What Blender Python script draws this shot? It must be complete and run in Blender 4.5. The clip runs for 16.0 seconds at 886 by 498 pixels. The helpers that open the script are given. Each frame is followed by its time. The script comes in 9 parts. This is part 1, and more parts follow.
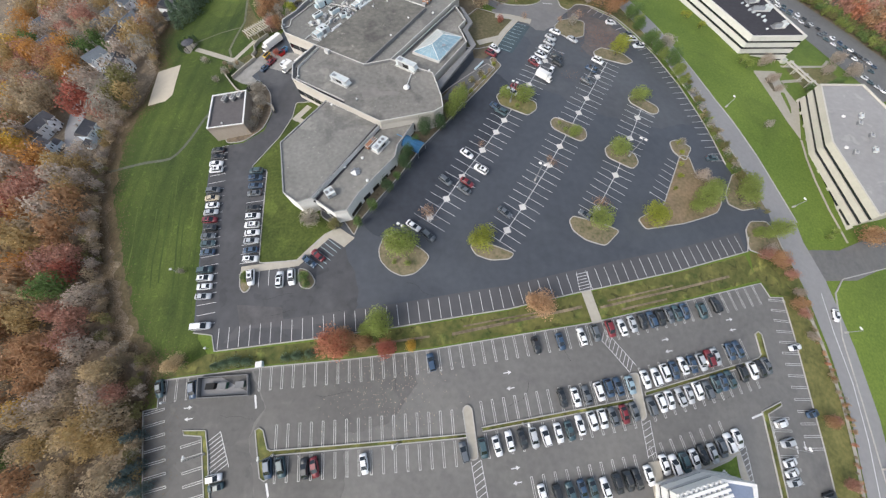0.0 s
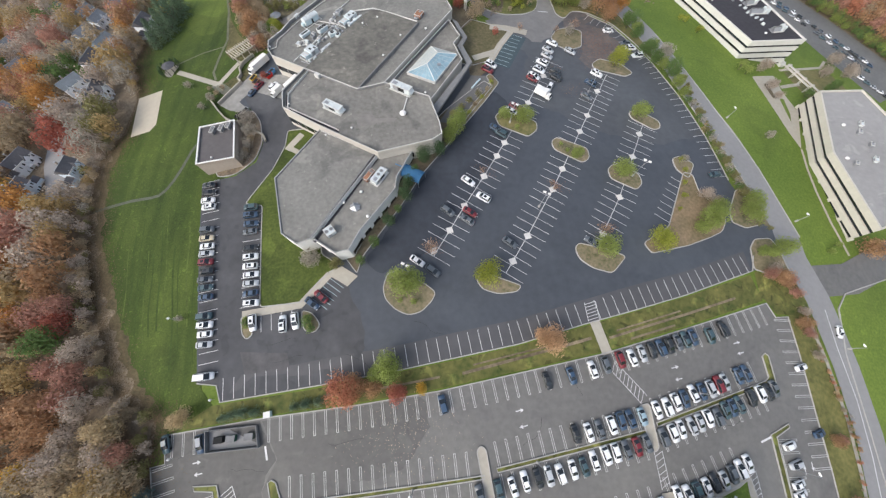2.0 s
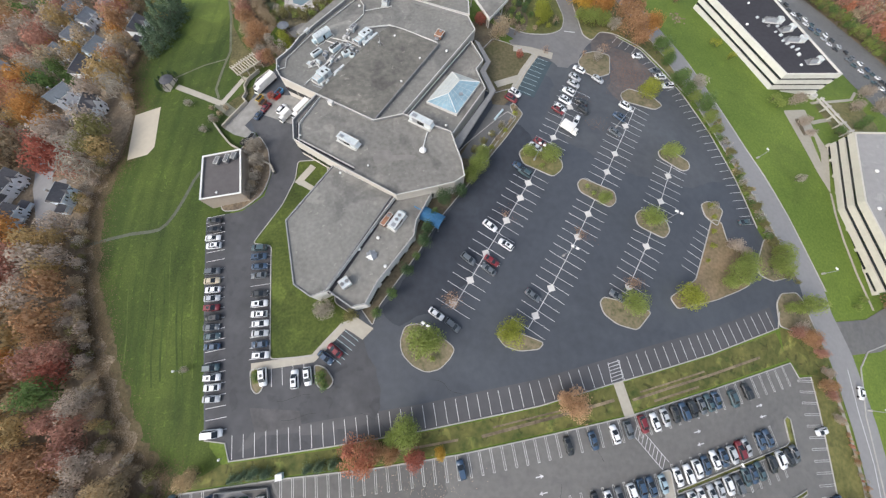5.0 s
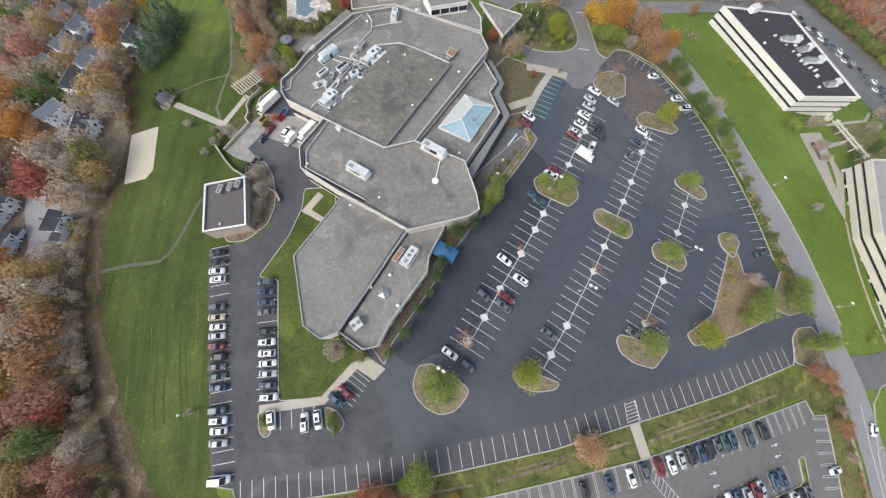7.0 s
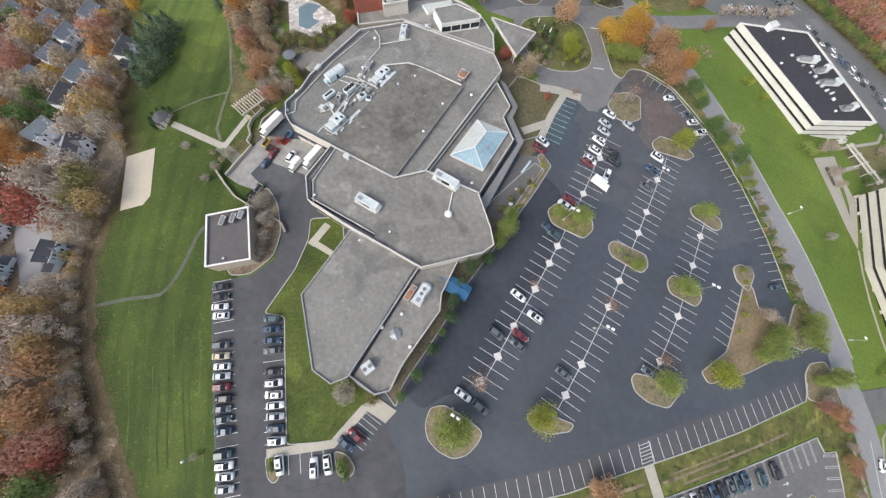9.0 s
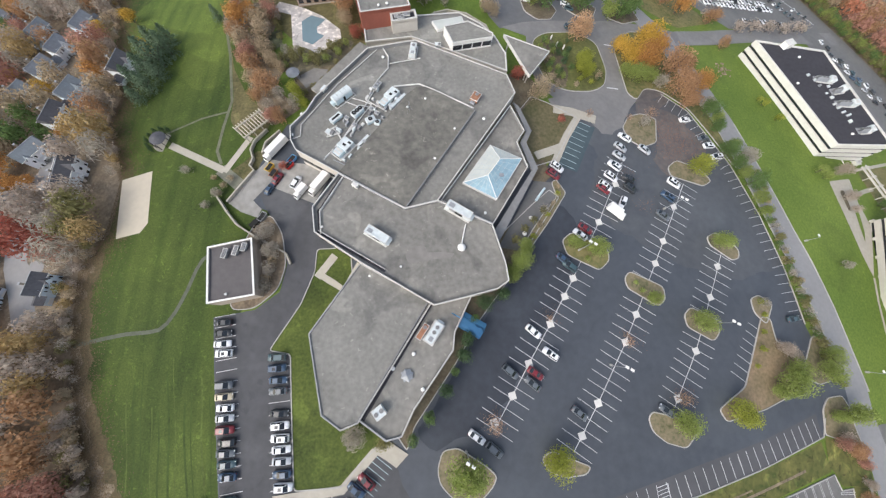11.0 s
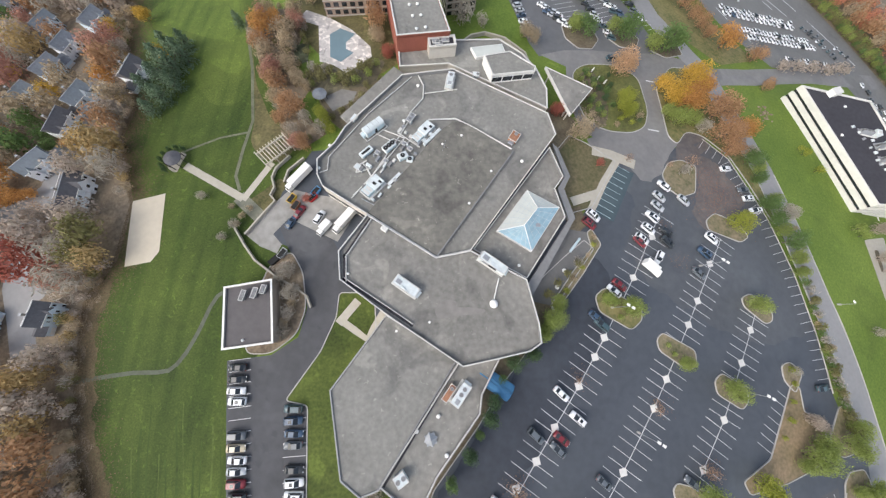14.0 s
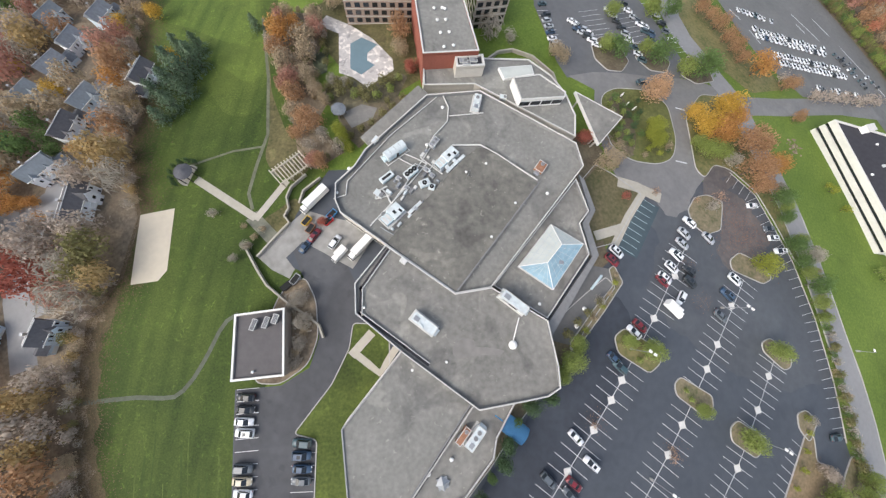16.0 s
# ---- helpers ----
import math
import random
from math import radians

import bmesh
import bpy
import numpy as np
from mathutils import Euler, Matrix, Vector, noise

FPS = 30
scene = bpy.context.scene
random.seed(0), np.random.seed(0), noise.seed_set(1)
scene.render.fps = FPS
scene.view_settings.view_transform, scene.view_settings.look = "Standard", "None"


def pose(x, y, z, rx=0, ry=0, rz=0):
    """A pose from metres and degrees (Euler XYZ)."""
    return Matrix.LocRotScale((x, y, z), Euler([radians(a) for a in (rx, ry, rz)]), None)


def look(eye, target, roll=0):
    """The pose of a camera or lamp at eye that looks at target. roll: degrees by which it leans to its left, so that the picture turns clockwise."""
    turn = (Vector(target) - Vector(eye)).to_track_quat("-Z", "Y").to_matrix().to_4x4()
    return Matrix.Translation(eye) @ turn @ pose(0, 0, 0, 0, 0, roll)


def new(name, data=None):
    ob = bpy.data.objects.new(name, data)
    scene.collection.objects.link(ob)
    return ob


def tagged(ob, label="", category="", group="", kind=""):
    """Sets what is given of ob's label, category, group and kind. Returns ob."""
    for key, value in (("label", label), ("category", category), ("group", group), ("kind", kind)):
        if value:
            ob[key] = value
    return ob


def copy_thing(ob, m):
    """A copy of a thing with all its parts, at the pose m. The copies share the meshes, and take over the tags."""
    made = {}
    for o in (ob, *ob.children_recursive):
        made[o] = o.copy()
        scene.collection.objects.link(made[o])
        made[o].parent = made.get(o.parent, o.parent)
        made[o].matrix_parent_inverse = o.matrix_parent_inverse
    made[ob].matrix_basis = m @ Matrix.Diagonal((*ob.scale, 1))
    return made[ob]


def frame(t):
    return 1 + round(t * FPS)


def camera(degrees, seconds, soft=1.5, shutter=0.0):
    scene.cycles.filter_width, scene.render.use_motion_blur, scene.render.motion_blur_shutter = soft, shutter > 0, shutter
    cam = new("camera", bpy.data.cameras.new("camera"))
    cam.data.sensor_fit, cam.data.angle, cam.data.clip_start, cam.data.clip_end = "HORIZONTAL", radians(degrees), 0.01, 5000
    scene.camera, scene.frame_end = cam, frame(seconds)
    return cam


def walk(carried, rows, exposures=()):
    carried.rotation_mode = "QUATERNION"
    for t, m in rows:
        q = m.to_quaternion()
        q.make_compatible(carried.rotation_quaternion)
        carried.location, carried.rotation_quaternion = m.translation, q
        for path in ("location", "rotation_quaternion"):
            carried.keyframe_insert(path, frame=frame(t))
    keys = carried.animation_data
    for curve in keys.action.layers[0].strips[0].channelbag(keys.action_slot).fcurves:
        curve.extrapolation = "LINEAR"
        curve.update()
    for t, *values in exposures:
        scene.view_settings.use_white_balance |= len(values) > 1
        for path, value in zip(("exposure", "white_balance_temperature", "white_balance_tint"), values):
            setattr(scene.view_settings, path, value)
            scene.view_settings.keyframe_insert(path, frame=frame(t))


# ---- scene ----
# Camera: level flight northwards over the site, looking steeply down.
cam = camera(113.00, 16.0, 1.3)
ROWS = [
    (0.0, 0.04, -0.01, 68.30, 22.407, 0.090, 0.002),
    (0.5, -0.00, 2.48, 68.93, 22.188, 0.301, -1.562),
    (1.0, -0.58, 5.41, 69.78, 21.642, 0.306, -2.313),
    (1.5, -1.47, 8.34, 70.42, 21.188, 0.137, -2.465),
    (2.0, -2.37, 11.15, 70.89, 20.706, -0.002, -2.525),
    (2.5, -3.27, 13.87, 71.17, 20.375, -0.179, -2.563),
    (3.0, -4.08, 16.59, 71.50, 19.966, -0.266, -2.622),
    (3.5, -4.94, 19.24, 71.73, 19.698, -0.474, -2.654),
    (4.0, -5.91, 22.14, 72.02, 19.188, -0.772, -2.160),
    (6.5, -11.38, 36.26, 73.22, 17.296, -1.891, -0.936),
    (7.0, -12.25, 38.96, 73.38, 16.995, -2.048, -1.066),
    (7.5, -13.16, 41.81, 73.55, 16.609, -2.215, -1.300),
    (8.0, -14.36, 44.57, 73.52, 16.330, -2.553, -0.818),
    (8.5, -15.54, 47.33, 73.68, 15.968, -2.743, -0.544),
    (9.0, -16.19, 49.97, 73.86, 15.675, -2.867, -0.874),
    (11.5, -21.11, 62.03, 73.14, 14.881, -3.676, -0.680),
    (12.0, -22.44, 64.54, 73.05, 14.623, -3.917, -0.270),
    (12.5, -23.75, 66.86, 72.86, 14.412, -4.085, 0.290),
    (13.0, -25.21, 69.36, 72.70, 14.011, -4.389, 1.020),
    (13.5, -26.92, 71.77, 72.52, 13.645, -4.728, 2.033),
    (14.0, -28.25, 74.29, 72.40, 13.217, -4.943, 2.624),
    (14.5, -29.75, 76.78, 72.18, 12.753, -5.208, 3.434),
    (15.0, -30.98, 79.27, 72.02, 12.326, -5.411, 3.701),
    (15.5, -32.49, 81.75, 71.81, 11.792, -5.636, 4.584),
    (16.0, -33.84, 83.88, 71.51, 11.554, -5.772, 5.355),
]
walk(cam, [(t, pose(x, y, z, rx, ry, rz)) for t, x, y, z, rx, ry, rz in ROWS], [(0.0, 0.72), (8.0, 0.82), (16.0, 0.87)])

# World and light: bright overcast sky, sun high and veiled.
SUN_EL, SUN_AZ = radians(38), radians(235)
world = bpy.data.worlds.new("overcast")
scene.world = world
world.use_nodes = True
wn = world.node_tree
wn.nodes.clear()
sky = wn.nodes.new("ShaderNodeTexSky")
sky.sky_type, sky.sun_disc = "NISHITA", False
sky.sun_elevation, sky.sun_rotation = SUN_EL, SUN_AZ
sky.air_density, sky.dust_density, sky.ozone_density = 1.0, 3.0, 1.0
soft = wn.nodes.new("ShaderNodeHueSaturation")
soft.inputs["Saturation"].default_value = 0.65
back = wn.nodes.new("ShaderNodeBackground")
back.inputs["Strength"].default_value = 0.15
wout = wn.nodes.new("ShaderNodeOutputWorld")
wn.links.new(sky.outputs[0], soft.inputs["Color"])
wn.links.new(soft.outputs[0], back.inputs[0])
wn.links.new(back.outputs[0], wout.inputs[0])
sun_data = bpy.data.lights.new("sun", "SUN")
sun_data.energy, sun_data.angle, sun_data.color = 0.75, radians(38), (1.0, 0.97, 0.93)
sun = new("sun", sun_data)
to_sun = Vector((math.sin(SUN_AZ) * math.cos(SUN_EL), math.cos(SUN_AZ) * math.cos(SUN_EL), math.sin(SUN_EL)))
sun.matrix_world = look(to_sun * 300, (0, 0, 0))


# ---- materials ----
def mat(name, color, rough=0.85, metal=0.0, vary=0.12, small=2.0, large=0.08, bump=0.0, tint=None, per="", spread=0.0, spec=0.3, stripes=0.0, leafy=0.0, blots=()):
    """A surface with grain (small) and stains (large), both in cycles per metre; per: 'object' or 'island' brightness spread."""
    m = bpy.data.materials.new(name)
    m.use_nodes = True
    nt = m.node_tree
    n, link = nt.nodes, nt.links
    b = n["Principled BSDF"]
    b.inputs["Roughness"].default_value, b.inputs["Metallic"].default_value = rough, metal
    b.inputs["Specular IOR Level"].default_value = spec
    geo = n.new("ShaderNodeNewGeometry")
    fine, broad = n.new("ShaderNodeTexNoise"), n.new("ShaderNodeTexNoise")
    for tex, s, d in ((fine, small, 4.0), (broad, large, 3.0)):
        tex.inputs["Scale"].default_value, tex.inputs["Detail"].default_value = s, d
        link.new(geo.outputs["Position"], tex.inputs["Vector"])
    add = n.new("ShaderNodeMath")
    add.operation = "ADD"
    link.new(fine.outputs["Fac"], add.inputs[0])
    link.new(broad.outputs["Fac"], add.inputs[1])
    ramp = n.new("ShaderNodeMapRange")
    ramp.inputs["From Min"].default_value, ramp.inputs["From Max"].default_value = 0.6, 1.4
    link.new(add.outputs[0], ramp.inputs["Value"])
    mix = n.new("ShaderNodeMix")
    mix.data_type = "RGBA"
    low = [c * (1 - vary) for c in color]
    high = [min(1.0, c * (1 + vary)) for c in (tint or color)]
    mix.inputs["A"].default_value, mix.inputs["B"].default_value = (*low, 1), (*high, 1)
    link.new(ramp.outputs[0], mix.inputs["Factor"])
    last = mix.outputs["Result"]
    if stripes:
        # uneven mowing streaks along y
        squash = n.new("ShaderNodeMapping")
        squash.inputs["Scale"].default_value = (1.0, stripes, 1.0)
        squash.inputs["Rotation"].default_value = (0, 0, radians(4))
        wave = n.new("ShaderNodeTexNoise")
        wave.inputs["Scale"].default_value, wave.inputs["Detail"].default_value = 0.28, 6.0
        link.new(geo.outputs["Position"], squash.inputs["Vector"])
        link.new(squash.outputs[0], wave.inputs["Vector"])
        cut = n.new("ShaderNodeMapRange")
        cut.inputs["From Min"].default_value, cut.inputs["From Max"].default_value = 0.46, 0.6
        link.new(wave.outputs["Fac"], cut.inputs["Value"])
        band_mix = n.new("ShaderNodeMix")
        band_mix.data_type = "RGBA"
        band_mix.blend_type = "MULTIPLY"
        band_mix.inputs["B"].default_value = (0.7, 0.77, 0.7, 1)
        link.new(cut.outputs[0], band_mix.inputs["Factor"])
        link.new(last, band_mix.inputs["A"])
        last = band_mix.outputs["Result"]
    for scale, lo, hi, gain, seed in blots:
        # stains with a shape of their own: (cycles per metre, from, to, gain, seed)
        spot = n.new("ShaderNodeTexNoise")
        spot.inputs["Scale"].default_value, spot.inputs["Detail"].default_value = scale, 5.0
        spot.inputs["Distortion"].default_value = 0.8
        move = n.new("ShaderNodeVectorMath")
        move.inputs[1].default_value = (seed * 17.3, seed * 5.1, seed)
        link.new(geo.outputs["Position"], move.inputs[0])
        link.new(move.outputs[0], spot.inputs["Vector"])
        edge = n.new("ShaderNodeMapRange")
        edge.inputs["From Min"].default_value, edge.inputs["From Max"].default_value = lo, hi
        link.new(spot.outputs["Fac"], edge.inputs["Value"])
        stain = n.new("ShaderNodeMix")
        stain.data_type, stain.blend_type = "RGBA", "MULTIPLY"
        stain.clamp_result = False
        stain.inputs["B"].default_value = (gain, gain, gain * (0.98 if gain > 1 else 1.02), 1)
        link.new(edge.outputs[0], stain.inputs["Factor"])
        link.new(last, stain.inputs["A"])
        last = stain.outputs["Result"]
    if per:
        hsv = n.new("ShaderNodeHueSaturation")
        src = n.new("ShaderNodeObjectInfo").outputs["Random"] if per == "object" else geo.outputs["Random Per Island"]
        rng = n.new("ShaderNodeMapRange")
        rng.inputs["To Min"].default_value, rng.inputs["To Max"].default_value = 1 - spread, 1 + spread
        link.new(src, rng.inputs["Value"])
        link.new(rng.outputs[0], hsv.inputs["Value"])
        if spread > 0.25:
            hue = n.new("ShaderNodeMapRange")
            hue.inputs["To Min"].default_value, hue.inputs["To Max"].default_value = 0.488, 0.512
            info = n.new("ShaderNodeObjectInfo")
            link.new(info.outputs["Random"], hue.inputs["Value"])
            link.new(hue.outputs[0], hsv.inputs["Hue"])
        link.new(last, hsv.inputs["Color"])
        last = hsv.outputs[0]
    link.new(last, b.inputs["Base Color"])
    if leafy:
        thin, both = n.new("ShaderNodeBsdfTranslucent"), n.new("ShaderNodeMixShader")
        both.inputs["Fac"].default_value = leafy
        link.new(last, thin.inputs["Color"])
        link.new(b.outputs[0], both.inputs[1])
        link.new(thin.outputs[0], both.inputs[2])
        link.new(both.outputs[0], n["Material Output"].inputs["Surface"])
    if bump:
        bp = n.new("ShaderNodeBump")
        bp.inputs["Strength"].default_value, bp.inputs["Distance"].default_value = bump, 0.05
        link.new(fine.outputs["Fac"], bp.inputs["Height"])
        link.new(bp.outputs[0], b.inputs["Normal"])
    return m


M_LAWN = mat("lawn", (0.084, 0.147, 0.017), vary=0.22, small=1.6, large=0.05, tint=(0.14, 0.19, 0.032), bump=0.25, blots=((0.07, 0.54, 0.68, 0.84, 3), (0.4, 0.6, 0.7, 1.18, 6)))
M_LAWN_DEEP = mat("deep_lawn", (0.044, 0.072, 0.011), vary=0.35, small=1.6, large=0.08, tint=(0.078, 0.098, 0.019), bump=0.4, blots=((0.25, 0.55, 0.68, 1.35, 4), (0.12, 0.55, 0.66, 0.8, 9)))
M_FIELD = mat("mown_field", (0.040, 0.071, 0.010), vary=0.3, small=2.6, large=0.045, tint=(0.070, 0.097, 0.016), bump=0.25, stripes=0.05, blots=((0.8, 0.62, 0.7, 1.55, 2), (0.1, 0.53, 0.68, 0.8, 6), (0.3, 0.56, 0.68, 1.22, 11)))
M_DRYGRASS = mat("dry_grass", (0.085, 0.12, 0.035), vary=0.3, small=1.0, large=0.16, tint=(0.2, 0.165, 0.075), bump=0.5)
M_ISLAND = mat("thin_grass", (0.112, 0.127, 0.054), vary=0.3, small=1.3, large=0.3, tint=(0.23, 0.18, 0.12), bump=0.5)
M_BANK = mat("patchy_grass", (0.055, 0.09, 0.019), vary=0.35, small=0.7, large=0.22, tint=(0.125, 0.115, 0.036), bump=0.5, blots=((0.16, 0.58, 0.66, 1.7, 3), (0.45, 0.58, 0.66, 0.55, 5), (0.3, 0.6, 0.67, 1.5, 8)))
M_LITTER = mat("leaf_litter", (0.15, 0.118, 0.082), vary=0.4, small=1.4, large=0.08, tint=(0.21, 0.165, 0.115), bump=0.7, blots=((0.12, 0.55, 0.66, 0.7, 3), (0.2, 0.58, 0.68, 1.4, 7)))
M_MULCH = mat("mulch", (0.11, 0.085, 0.058), vary=0.3, small=1.5, large=0.2, tint=(0.15, 0.125, 0.08), bump=0.5)
M_ASPHALT = mat("new_asphalt", (0.061, 0.069, 0.082), rough=0.62, vary=0.16, small=0.6, large=0.04, bump=0.15, spec=0.42, blots=((0.05, 0.52, 0.68, 1.16, 4), (0.12, 0.58, 0.68, 0.88, 7)))
M_ASPHALT_OLD = mat("worn_asphalt", (0.141, 0.137, 0.129), rough=0.68, spec=0.5, blots=((0.06, 0.54, 0.66, 1.14, 8), (0.15, 0.6, 0.68, 0.86, 9)), vary=0.2, small=0.8, large=0.06, bump=0.2)
M_ROAD = mat("road_asphalt", (0.25, 0.245, 0.242), rough=0.7, spec=0.45, vary=0.12, small=0.8, large=0.05, bump=0.2)
M_DRIVE = mat("drive_asphalt", (0.188, 0.182, 0.176), rough=0.7, spec=0.45, vary=0.15, small=0.8, large=0.05, bump=0.2, blots=((0.1, 0.55, 0.66, 0.86, 2), (0.07, 0.55, 0.68, 1.12, 5)))
M_STAINED = mat("leaf_stained_asphalt", (0.1, 0.092, 0.092), rough=0.68, spec=0.5, vary=0.25, small=0.8, large=0.1, bump=0.15, tint=(0.12, 0.1, 0.092), blots=((0.3, 0.55, 0.66, 1.2, 3),))
M_WALK = mat("concrete_walk", (0.4, 0.37, 0.31), vary=0.12, small=1.0, large=0.15)
M_KERB = mat("concrete_kerb", (0.4, 0.388, 0.365), vary=0.15, small=1.0, large=0.2)
M_PAINT = mat("white_paint", (0.62, 0.62, 0.62), vary=0.2, small=1.2, large=0.12)
M_TEAL = mat("pale_teal_paint", (0.4, 0.52, 0.54), vary=0.2, small=1.2, large=0.12)
M_PATH = mat("worn_path", (0.17, 0.17, 0.13), vary=0.2, small=1.2, large=0.15)
M_TRODDEN = mat("trodden_track", (0.135, 0.14, 0.092), vary=0.3, small=1.2, large=0.3)
M_UNIT = mat("weathered_white_metal", (0.56, 0.6, 0.6), rough=0.55, vary=0.18, small=1.2, large=0.5)
M_SAND = mat("sand", (0.52, 0.46, 0.36), vary=0.07, small=0.8, large=0.1)
M_ROOF = mat("gravel_roof", (0.184, 0.179, 0.162), vary=0.14, small=1.1, large=0.09, tint=(0.232, 0.226, 0.206), bump=0.1, blots=((0.09, 0.56, 0.66, 0.72, 1), (0.13, 0.6, 0.66, 1.25, 2), (0.9, 0.66, 0.7, 1.4, 3)))
M_ROOF2 = mat("membrane_roof", (0.178, 0.171, 0.154), vary=0.18, small=0.8, large=0.06, tint=(0.236, 0.226, 0.204), bump=0.1, blots=((0.09, 0.56, 0.66, 0.72, 1), (0.13, 0.6, 0.66, 1.25, 2), (0.9, 0.66, 0.7, 1.4, 3)))
M_ROOF_DARK = mat("dark_membrane_roof", (0.043, 0.041, 0.047), vary=0.2, small=0.8, large=0.1)
M_ROOF_SB = mat("brown_roof", (0.118, 0.108, 0.107), vary=0.15, small=0.8, large=0.12)
M_CONC = mat("precast_concrete", (0.5, 0.47, 0.42), vary=0.08, small=1.5, large=0.15)
M_CREAM = mat("cream_panel", (0.52, 0.495, 0.43), vary=0.08, small=1.2, large=0.2)
M_WHITE = mat("white_panel", (0.76, 0.75, 0.72), vary=0.06, small=1.2, large=0.2)
M_COPING_DULL = mat("dull_coping", (0.36, 0.355, 0.34), vary=0.15, small=1.2, large=0.2)
M_COPING = mat("pale_coping", (0.56, 0.55, 0.52), vary=0.15, small=1.2, large=0.2)
M_DARKCOP = mat("weathered_coping", (0.2, 0.2, 0.2), vary=0.15, small=1.2, large=0.2)
M_TAN = mat("tan_masonry", (0.36, 0.31, 0.26), vary=0.1, small=1.2, large=0.2)
M_BRICK = mat("red_brick", (0.25, 0.085, 0.06), vary=0.2, small=3.0, large=0.2)
M_METAL = mat("painted_metal", (0.5, 0.6, 0.63), rough=0.5, vary=0.15, small=1.5, large=0.4)
M_GALV = mat("galvanised_metal", (0.34, 0.35, 0.36), rough=0.45, metal=0.5, vary=0.12, small=1.5, large=0.3)
M_RUST = mat("rusty_metal", (0.3, 0.15, 0.09), vary=0.25, small=2.0, large=0.5)
M_BLUE = mat("blue_canvas", (0.09, 0.27, 0.5), rough=0.6, vary=0.1, small=2.0, large=0.3)
# blue sky reflection put into the base colour of pale skylight panes
M_SKYGLASS = mat("blue_reflection_glass", (0.27, 0.4, 0.46), rough=0.1, vary=0.2, small=0.8, large=0.3, spec=0.8)
M_SKYGLASS2 = mat("frosted_skylight", (0.5, 0.52, 0.48), rough=0.3, vary=0.1, small=0.5, large=0.3, spec=0.6)
M_GLASS = mat("dark_window_glass", (0.02, 0.024, 0.03), rough=0.08, vary=0.2, small=0.5, large=0.2, spec=0.8)
M_CARGLASS = mat("car_glass", (0.018, 0.024, 0.03), rough=0.12, vary=0.2, small=0.5, large=0.2, spec=0.6)
M_WATER = mat("pool_cover", (0.15, 0.22, 0.25), rough=0.4, vary=0.08, small=0.6, large=0.2)
M_BARK = mat("bark", (0.12, 0.1, 0.08), vary=0.25, small=6.0, large=0.5)
M_TYRE = mat("tyre_rubber", (0.02, 0.02, 0.02), rough=0.9)
M_RIM = mat("alloy_rim", (0.4, 0.4, 0.42), rough=0.35, metal=0.8)
M_LAMP = mat("headlamp", (0.7, 0.72, 0.75), rough=0.2, spec=0.7)
M_TAIL = mat("tail_lamp", (0.3, 0.02, 0.02), rough=0.3, spec=0.6)
M_SHINGLE = mat("grey_shingles", (0.19, 0.205, 0.225), vary=0.25, small=2.0, large=0.3)
M_BAR = mat("grey_glazing_bar", (0.42, 0.48, 0.5), rough=0.5, vary=0.1)
M_SIDING = mat("white_siding", (0.86, 0.88, 0.9), vary=0.06, small=2.0, large=0.3)
M_TIMBER = mat("pale_timber", (0.5, 0.46, 0.38), vary=0.12, small=2.0, large=0.3)


# ---- helpers ----
def ground(x, y):
    """Height of the gently domed terrain."""
    r = math.hypot(x - (-7.24), y - 94.09)
    if r < 150:
        return -0.000622 * r * r
    return -0.000622 * (22500 + 36000 * (1 - math.exp((150 - r) / 120)))


def mesh_ob(name, bm, material, parent=None, smooth=False):
    me = bpy.data.meshes.new(name)
    bm.normal_update()
    bm.to_mesh(me)
    bm.free()
    for mt in (material if isinstance(material, (list, tuple)) else [material]):
        me.materials.append(mt)
    if smooth:
        me.polygons.foreach_set("use_smooth", [True] * len(me.polygons))
    ob = new(name, me)
    ob.parent = parent
    return ob


def part(name, bm, material, parent, label="", smooth=False):
    ob = mesh_ob(name, bm, material, parent, smooth)
    return tagged(ob, label) if label else ob


def thing(name, place, turn, label, category, group=""):
    """An Empty at a thing's base; turn in degrees about z."""
    ob = new(name)
    ob.empty_display_size = 0.5
    ob.matrix_basis = pose(*place, 0, 0, turn)
    return tagged(ob, label, category, group)


def box(bm, x0, y0, z0, x1, y1, z1, m=None):
    vs = [bm.verts.new((x, y, z)) for z in (z0, z1) for x, y in ((x0, y0), (x1, y0), (x1, y1), (x0, y1))]
    if m is not None:
        for v in vs:
            v.co = m @ v.co
    for q in ((3, 2, 1, 0), (4, 5, 6, 7), (0, 1, 5, 4), (1, 2, 6, 5), (2, 3, 7, 6), (3, 0, 4, 7)):
        bm.faces.new([vs[i] for i in q])
    return vs


def boxes(*dims, bevel=0.0):
    bm = bmesh.new()
    for d in dims:
        box(bm, *d)
    if bevel:
        bmesh.ops.bevel(bm, geom=bm.edges[:], offset=bevel, segments=1, affect="EDGES")
    return bm


def tube(bm, a, b, r0, r1=None, n=8, cap=True):
    a, b = Vector(a), Vector(b)
    r1 = r0 if r1 is None else r1
    q = (b - a).to_track_quat("Z", "Y")
    rings = []
    for c, r in ((a, r0), (b, r1)):
        rings.append([bm.verts.new(c + q @ Vector((r * math.cos(i * math.tau / n), r * math.sin(i * math.tau / n), 0))) for i in range(n)])
    for i in range(n):
        bm.faces.new((rings[0][i], rings[0][(i + 1) % n], rings[1][(i + 1) % n], rings[1][i]))
    if cap:
        bm.faces.new(rings[1])
        bm.faces.new(rings[0][::-1])


def area2(poly):
    return sum(a[0] * b[1] - b[0] * a[1] for a, b in zip(poly, poly[1:] + poly[:1]))


def ccw(poly):
    return list(poly) if area2(poly) > 0 else list(poly)[::-1]


GRID = 8.0


